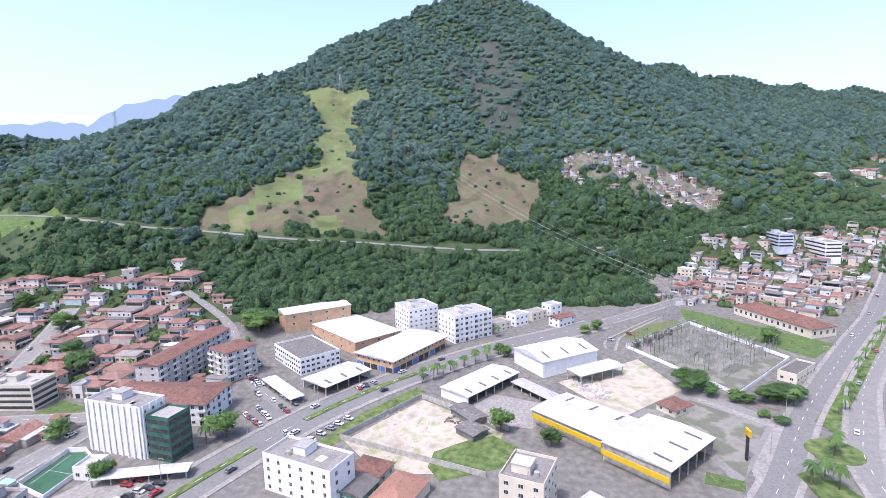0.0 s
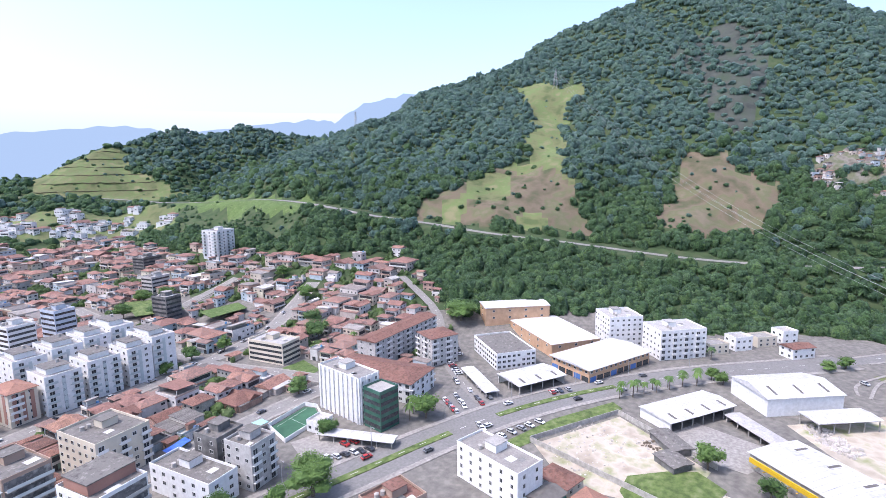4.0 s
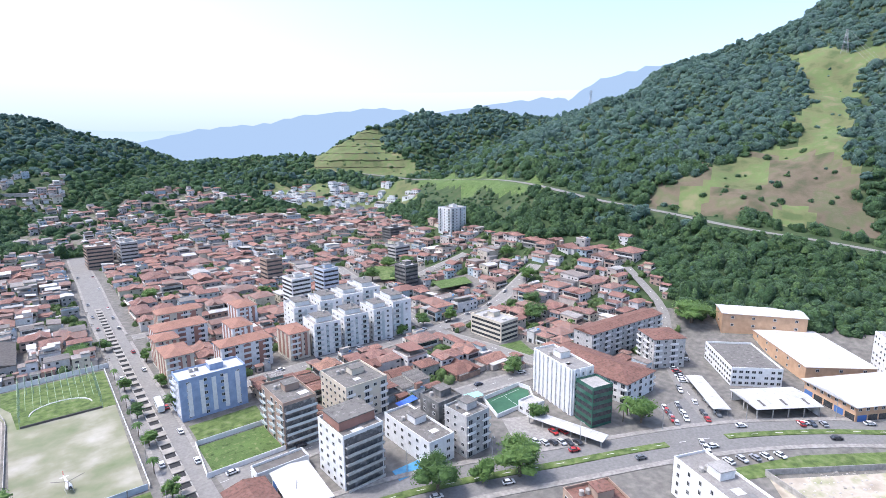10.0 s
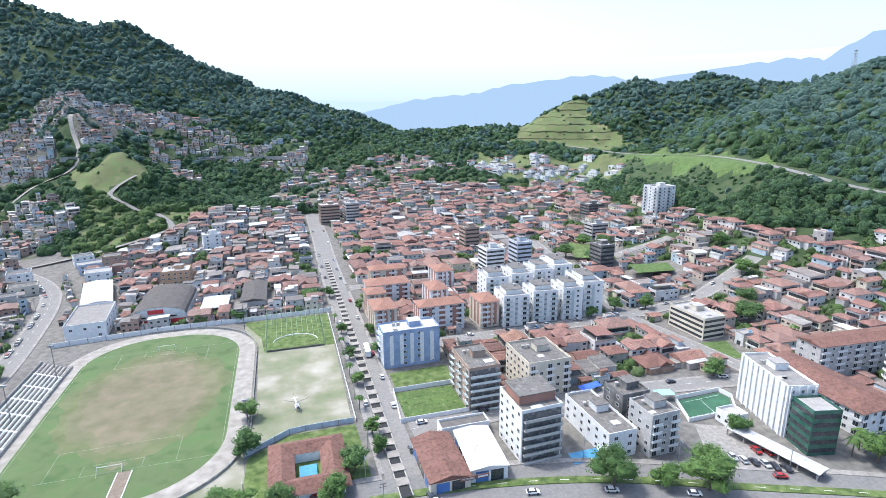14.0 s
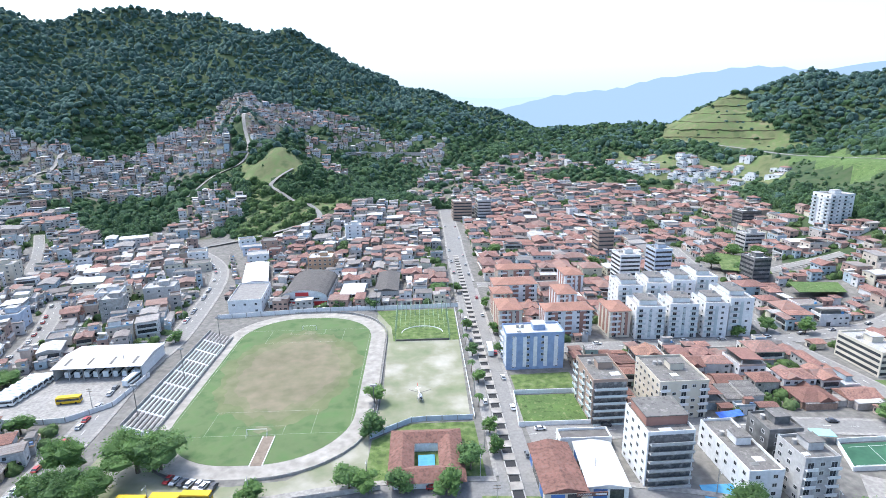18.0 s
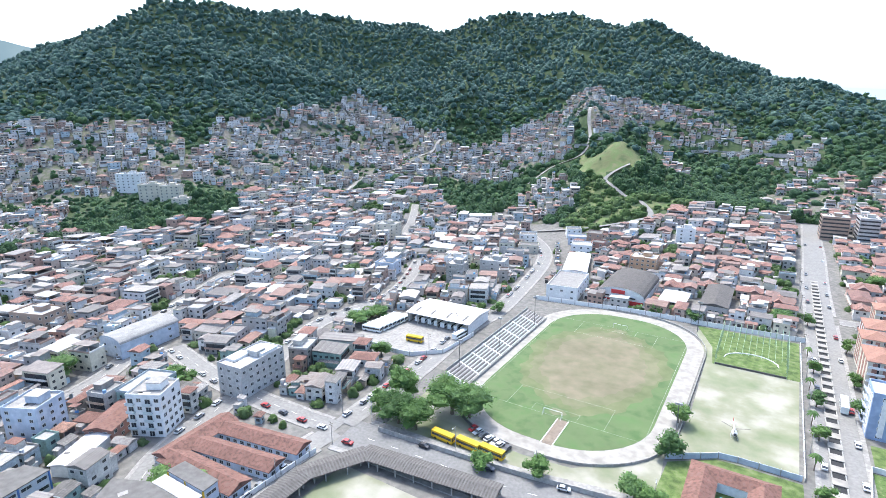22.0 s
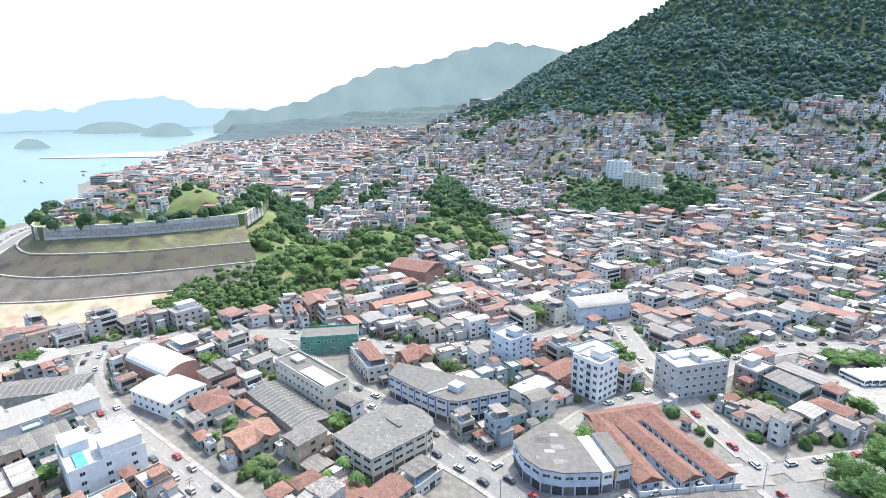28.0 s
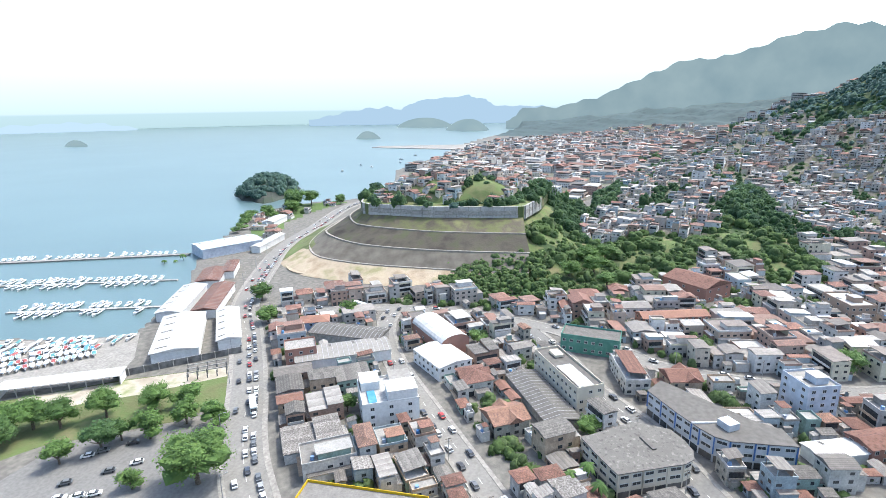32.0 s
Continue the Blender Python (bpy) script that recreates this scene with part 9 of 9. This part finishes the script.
def bus(mat, label, n=11.0):
    ob = thing("bus", label, "bus", pose(0, 0, 0))
    Shape().box(0, 0, 0.4, n, 2.5, 2.7, tip=0.985).part("body", mat, ob)
    Shape().box(0, 0, 1.5, n * 0.94, 2.54, 0.9).part("window_band", M["glass"], ob)
    Shape().box(n / 2, 0, 1.3, 0.06, 2.2, 1.3).part("windscreen", M["glass"], ob)
    for x in (-n * 0.25, n * 0.2):
        Shape().box(x, 0, 3.08, 0.7, 0.7, 0.08).part("roof_hatch", mat, ob)
    for x in (-n * 0.3, n * 0.32):
        for y in (-1.15, 1.15):
            put("wheel", WHEEL, ob, pose(x, y, 0.45) @ Matrix.Diagonal((1.4, 1.4, 1.4, 1)))
    return ob


def traffic():
    rng = random.Random(33)
    base = car()
    spots = []

    def row(ax, ay, bx, by, n, turn, miss=0.15):
        for k in range(n):
            if rng.random() > miss:
                t = (k + 0.5) / n
                spots.append((ax + (bx - ax) * t + rng.uniform(-0.3, 0.3), ay + (by - ay) * t + rng.uniform(-0.3, 0.3), turn + rng.choice((0, 180)) + rng.uniform(-3, 3)))

    def along(key, offset, start, stop, step, miss):
        line = ROADS[key][0]
        nrm = sides(line)
        run, nxt = 0.0, start
        for (a, b), (nx, ny) in zip(zip(line, line[1:]), nrm):
            run += math.hypot(b[0] - a[0], b[1] - a[1])
            if run > nxt and run < stop:
                nxt += step
                if rng.random() > miss:
                    spots.append((a[0] + nx * offset, a[1] + ny * offset, math.degrees(math.atan2(b[1] - a[1], b[0] - a[0])) + rng.uniform(-2, 2)))

    along("coast", -3.6, 30, 620, 6, 0.12)
    along("coast", -0.8, 60, 480, 9, 0.35)
    along("coast", 3.6, 40, 560, 22, 0.3)
    row(190, 95, 199, 106, 6, 40)
    row(194, 92, 206, 104, 6, 40)
    row(202, 88, 214, 101, 6, 40, 0.3)
    row(207, 85, 220, 99, 6, 40, 0.3)
    row(136, 122, 150, 110, 6, 80, 0.1)
    row(141, 128, 152, 118, 4, 80, 0.4)
    row(178, 72, 200, 60, 5, 70, 0.3)
    row(-84, 152, -66, 147, 7, 75, 0.05)
    row(-110, -150, -92, -165, 6, -50, 0.2)
    row(-122, -158, -104, -172, 5, -50, 0.3)
    row(-116, -128, -126, -140, 4, -50, 0.2)
    row(-94, -148, -84, -165, 4, -50, 0.3)
    row(236, 125, 275, 150, 9, -50, 0.2)
    row(226, 66, 236, 58, 3, 50, 0.2)
    row(-60, 309, -88, 310, 6, 90, 0.2)
    row(214, 104, 224, 114, 5, 40, 0.2)
    row(228, 112, 240, 124, 6, -45, 0.15)
    row(250, 122, 268, 136, 7, -50, 0.2)
    row(186, 84, 176, 74, 4, 40, 0.3)
    row(300, -62, 318, -84, 5, 40, 0.5)
    for key, off, step in (("main", -5.5, 26), ("main", 5.5, 24), ("avenue", 5.2, 30), ("avenue", -5.2, 26), ("palm_near", 2, 60), ("palm_far", 2, 55), ("mid", 2.8, 9), ("mid", -2.8, 12), ("diagonal", 3.4, 10), ("diagonal", -3.4, 11), ("school_east", 3, 9), ("school_west", 2.6, 10), ("depot", 3, 8), ("foot", 2.6, 14), ("school_north", 2.6, 9), ("block_south", 2.6, 22), ("block_mid", 2.6, 22)):
        along(key, off, 8, 420, step, 0.25)
    spots.sort(key=lambda s: math.hypot(s[0], s[1]))
    small = far_car(base)
    for n, (x, y, t) in enumerate(spots[:290]):
        at = pose(x, y, z_at(x, y) + 0.32, 0, 0, t)
        if n < 36:
            ob = copy_thing(base, at)
        else:
            ob = new("car", small)
            ob.matrix_basis = at
        tagged(ob, "parked or queued small car on the asphalt", "car", "cars")
    rest = Shape()
    for x, y, t in spots[290:560]:
        at = pose(x, y, z_at(x, y) + 0.32, 0, 0, t)
        rest.add([at @ v.co for v in small.vertices], [tuple(p.vertices) for p in small.polygons])
        rest.m[-len(small.polygons):] = [p.material_index for p in small.polygons]
    paint = material("far_car_paint", [(0.70, 0.70, 0.70), (0.05, 0.05, 0.055), (0.42, 0.43, 0.44), (0.68, 0.68, 0.67), (0.14, 0.15, 0.16), (0.34, 0.04, 0.04)], 1.0, 0.3, vary="island", stain=0.08, steps=True, spec=0.5)
    tagged(rest.part("queued_cars", [paint, M["glass"], M["tyre"]]), "cars queued far along the coast road", "cars", kind="stuff")
    yellow = bus(M["yellow"], "yellow school bus parked beside the stadium", 9)
    white = bus(M["bus_paint"], "white city bus parked in the depot")
    for x, y, t in ((-89, 141, -4), (-79, 141.5, -4), (-70, 142, -4), (-146, 204, 8)):
        copy_thing(yellow, pose(x, y, 0.1, 0, 0, t))
    for k in range(8):
        copy_thing(white, pose(-173 + 0.4 * k, 203 + 3.1 * k, 0.1, 0, 0, 8))
    for k in range(8):
        copy_thing(white, pose(-160 + 4.2 * k, 231, 0.1, 0, 0, 90))
    for x, y, t in ((-129, 221, 84), (-150, -137, 42), (27 + 6, 240, 88), (-262, -150, 70)):
        copy_thing(white, pose(x, y, 0.3, 0, 0, t))
    for ob in (base, yellow, white):
        for o in (*ob.children_recursive, ob):
            bpy.data.objects.remove(o)


traffic()

# covered canal in the middle of the avenue
canal = thing("canal", "open drain in the avenue bridged by pale concrete slabs", "canal", pose(28.5, 0, 0.15))
# near-black sheet set high: dark water with the drain's shade in its colour
Shape().box(0, 370, 0.42, 3.4, 470, 0.03).part("water", M["dark"], canal)
for s_ in (-1.9, 1.9):
    Shape().box(s_, 370, -0.2, 0.35, 470, 0.85).part("kerb", M["concrete"], canal)
slab_mesh = Shape().box(0, 0, 0, 4.2, 3.7, 0.25).mesh("slab", [M["track"]])
for k in range(62):
    put("slab", slab_mesh, canal, pose(0, 142 + 7.3 * k, 0.62))


def pole(kind):
    ob = thing("street_lamp" if kind else "utility_pole", "", "street lamp" if kind else "utility pole", pose(0, 0, 0))
    Shape().rod((0, 0, -0.5), (0, 0, 9), 0.15, 0.1, 7).part("mast", M["concrete"] if not kind else M["steel"], ob)
    if kind:
        Shape().rod((0, 0, 8.8), (1.8, 0, 9.2), 0.06, n=5).part("arm", M["steel"], ob)
        Shape().box(2.0, 0, 9.1, 0.7, 0.3, 0.14).part("lamp_head", M["steel"], ob)
    else:
        for z in (8.4, 7.4):
            Shape().box(0, 0, z, 2.2, 0.12, 0.12).part("crossarm", M["bark"], ob)
    return ob


def poles():
    base = [pole(0), pole(1)]
    for key, step, off, kind, stop in (("avenue", 32, 9, 0, 300), ("main", 34, 10, 1, 480), ("palm_near", 36, 5.5, 1, 330), ("coast", 36, 7.4, 1, 450), ("mid", 30, 5, 0, 200), ("diagonal", 30, 6, 0, 200), ("school_east", 26, 5.6, 0, 90), ("foot", 34, 5, 0, 300), ("depot", 32, 5.5, 0, 260)):
        line = ROADS[key][0]
        nrm = sides(line)
        run, nxt = 0.0, 6.0
        for (a, b), (nx, ny) in zip(zip(line, line[1:]), nrm):
            run += math.hypot(b[0] - a[0], b[1] - a[1])
            if nxt < run < stop:
                nxt += step
                x, y = a[0] + nx * off, a[1] + ny * off
                ob = copy_thing(base[kind], pose(x, y, z_at(x, y), 0, 0, math.degrees(math.atan2(-ny, -nx))))
                tagged(ob, "steel street lamp beside the road" if kind else "concrete utility pole with crossarms", group="street poles")
    for ob in base:
        for o in (*ob.children_recursive, ob):
            bpy.data.objects.remove(o)
    for x, y, h in ((-109, 186, 16), (-105, 218, 16), (-102, 254, 16), (-26, 291, 16), (-19, 184, 14)):
        ob = thing("floodlight_mast", "tall dark stadium floodlight mast", "floodlight", pose(x, y, 0.1))
        Shape().rod((0, 0, 0), (0, 0, h), 0.22, 0.12, 7).part("mast", M["dark_concrete"], ob)
        Shape().box(0, 0, h, 2.4, 0.4, 0.7).part("lamp_bank", M["steel"], ob)


poles()


def lattice(label, x, y, h, w, mat="steel", arms=True):
    ob = thing("lattice_tower", label, "pylon", pose(x, y, z_at(x, y)))
    n = int(h / 4)
    for sx_, sy_ in ((-1, -1), (1, -1), (1, 1), (-1, 1)):
        Shape().rod((sx_ * w / 2, sy_ * w / 2, -0.5), (sx_ * w * 0.08, sy_ * w * 0.08, h), 0.14, 0.09, 4).part("leg", M[mat], ob)
    for k in range(n):
        a, b = 1 - 0.84 * k / n, 1 - 0.84 * (k + 1) / n
        s = Shape()
        for p, q in (((-1, -1), (1, -1)), ((1, -1), (1, 1)), ((1, 1), (-1, 1)), ((-1, 1), (-1, -1))):
            s.rod((p[0] * w / 2 * a, p[1] * w / 2 * a, h * k / n), (q[0] * w / 2 * b, q[1] * w / 2 * b, h * (k + 1) / n), 0.06, n=4)
            s.rod((q[0] * w / 2 * a, q[1] * w / 2 * a, h * k / n), (p[0] * w / 2 * b, p[1] * w / 2 * b, h * (k + 1) / n), 0.06, n=4)
        s.part("bracing", M[mat], ob)
    if arms:
        for z in (h * 0.7, h * 0.82, h * 0.94):
            Shape().box(0, 0, z, w * 1.5, 0.3, 0.3).part("crossarm", M[mat], ob)


lattice("tall steel power pylon beside the substation", 350, -112, 30, 6)
lattice("power pylon on the wooded ridge", 740, 215, 26, 6)
lattice("tall radio mast on the hilltop", -505, -75, 40, 3, arms=False)
lattice("slim mast behind the saddle", 640, 480, 26, 5)


def substation():
    yard = thing("substation_gantries", "field of steel gantries and insulators in the substation", "substation", pose(283, -108, 0.1, 0, 0, -47))
    rng = random.Random(2)
    for i in range(7):
        for j in range(6):
            x, y = -26 + 8.7 * i, -24 + 9.6 * j
            h = rng.choice((5, 7, 9, 11))
            s = Shape().rod((x, y, 0), (x, y, h), 0.16, 0.1, 5).rod((x + 4, y, 0), (x + 4, y, h), 0.16, 0.1, 5).box(x + 2, y, h - 0.3, 4.8, 0.25, 0.3)
            for k in range(3):
                s.rod((x + 0.6 + 1.4 * k, y, h - 0.3), (x + 0.6 + 1.4 * k, y, h - 1.5), 0.12, n=5)
            s.part("gantry", M["steel" if rng.random() < 0.7 else "dark_concrete"], yard)
            s = Shape()
            for k in range(3):
                for dy in (2.4, 5.2):
                    s.rod((x + 0.6 + 1.4 * k, y + dy, 0), (x + 0.6 + 1.4 * k, y + dy, 2.4), 0.09, n=5).rod((x + 0.6 + 1.4 * k, y + dy, 2.4), (x + 0.6 + 1.4 * k, y + dy, 3.9), 0.22, 0.14, 6)
            s.part("insulator_set", M["steel" if i % 2 else "concrete"], yard)
    for j in range(6):
        for k in range(3):
            Shape().rod((-26, -24 + 9.6 * j + 0.6 * k, 5.2 + k * 0.4), (30, -24 + 9.6 * j + 0.6 * k, 5.2 + k * 0.4), 0.04, n=4).part("busbar", M["steel"], yard)
    for k in range(4):
        Shape().box(-18 + 11 * k, 28, 0, 4, 3, 3).rod((-18 + 11 * k, 28, 3), (-18 + 11 * k, 28, 4.4), 0.5).part("transformer", M["metal_grey"], yard)


substation()
block("control_house", "long low control house of the substation", 252, -139, 22, 8, -47, 4, 1, "cream", "flat", "metal_grey", category="building", top=False)
totem = thing("sign_totem", "yellow and black advertising totem with plain bars", "sign", pose(176, -84, 0))
Shape().box(0, 0, 0, 1.2, 0.6, 9).part("post", M["dark"], totem)
Shape().box(0, 0, 9, 3.2, 0.8, 2.2).part("panel", M["yellow"], totem)
# palm median and roundabout
patch("palm_median", "grass median planted with palms", [(196, -124), (206, -122), (246, -156), (300, -200), (355, -245), (352, -248), (296, -204), (240, -160)], "grass", 0.2, category="median")
patch("roundabout", "round grass island with palms", [(183 + 9 * math.cos(k * 0.393), -116 + 9 * math.sin(k * 0.393)) for k in range(16)], "grass", 0.3, category="roundabout")
patch("palm_triangle", "triangular grass island with palms", [(150, -96), (168, -96), (172, -104), (152, -110)], "grass", 0.3, category="median")
for key, lo, hi, a, b in (("main", -1.6, 1.6, 28, 62), ("main", -1.6, 1.6, 66, 80)):
    line = ROADS[key][0][a:b]
    tagged(strip(line, lo, hi, 0.32, 0.4).part("median", M["grass"]), "raised grass median of the main road", "median", kind="structure")
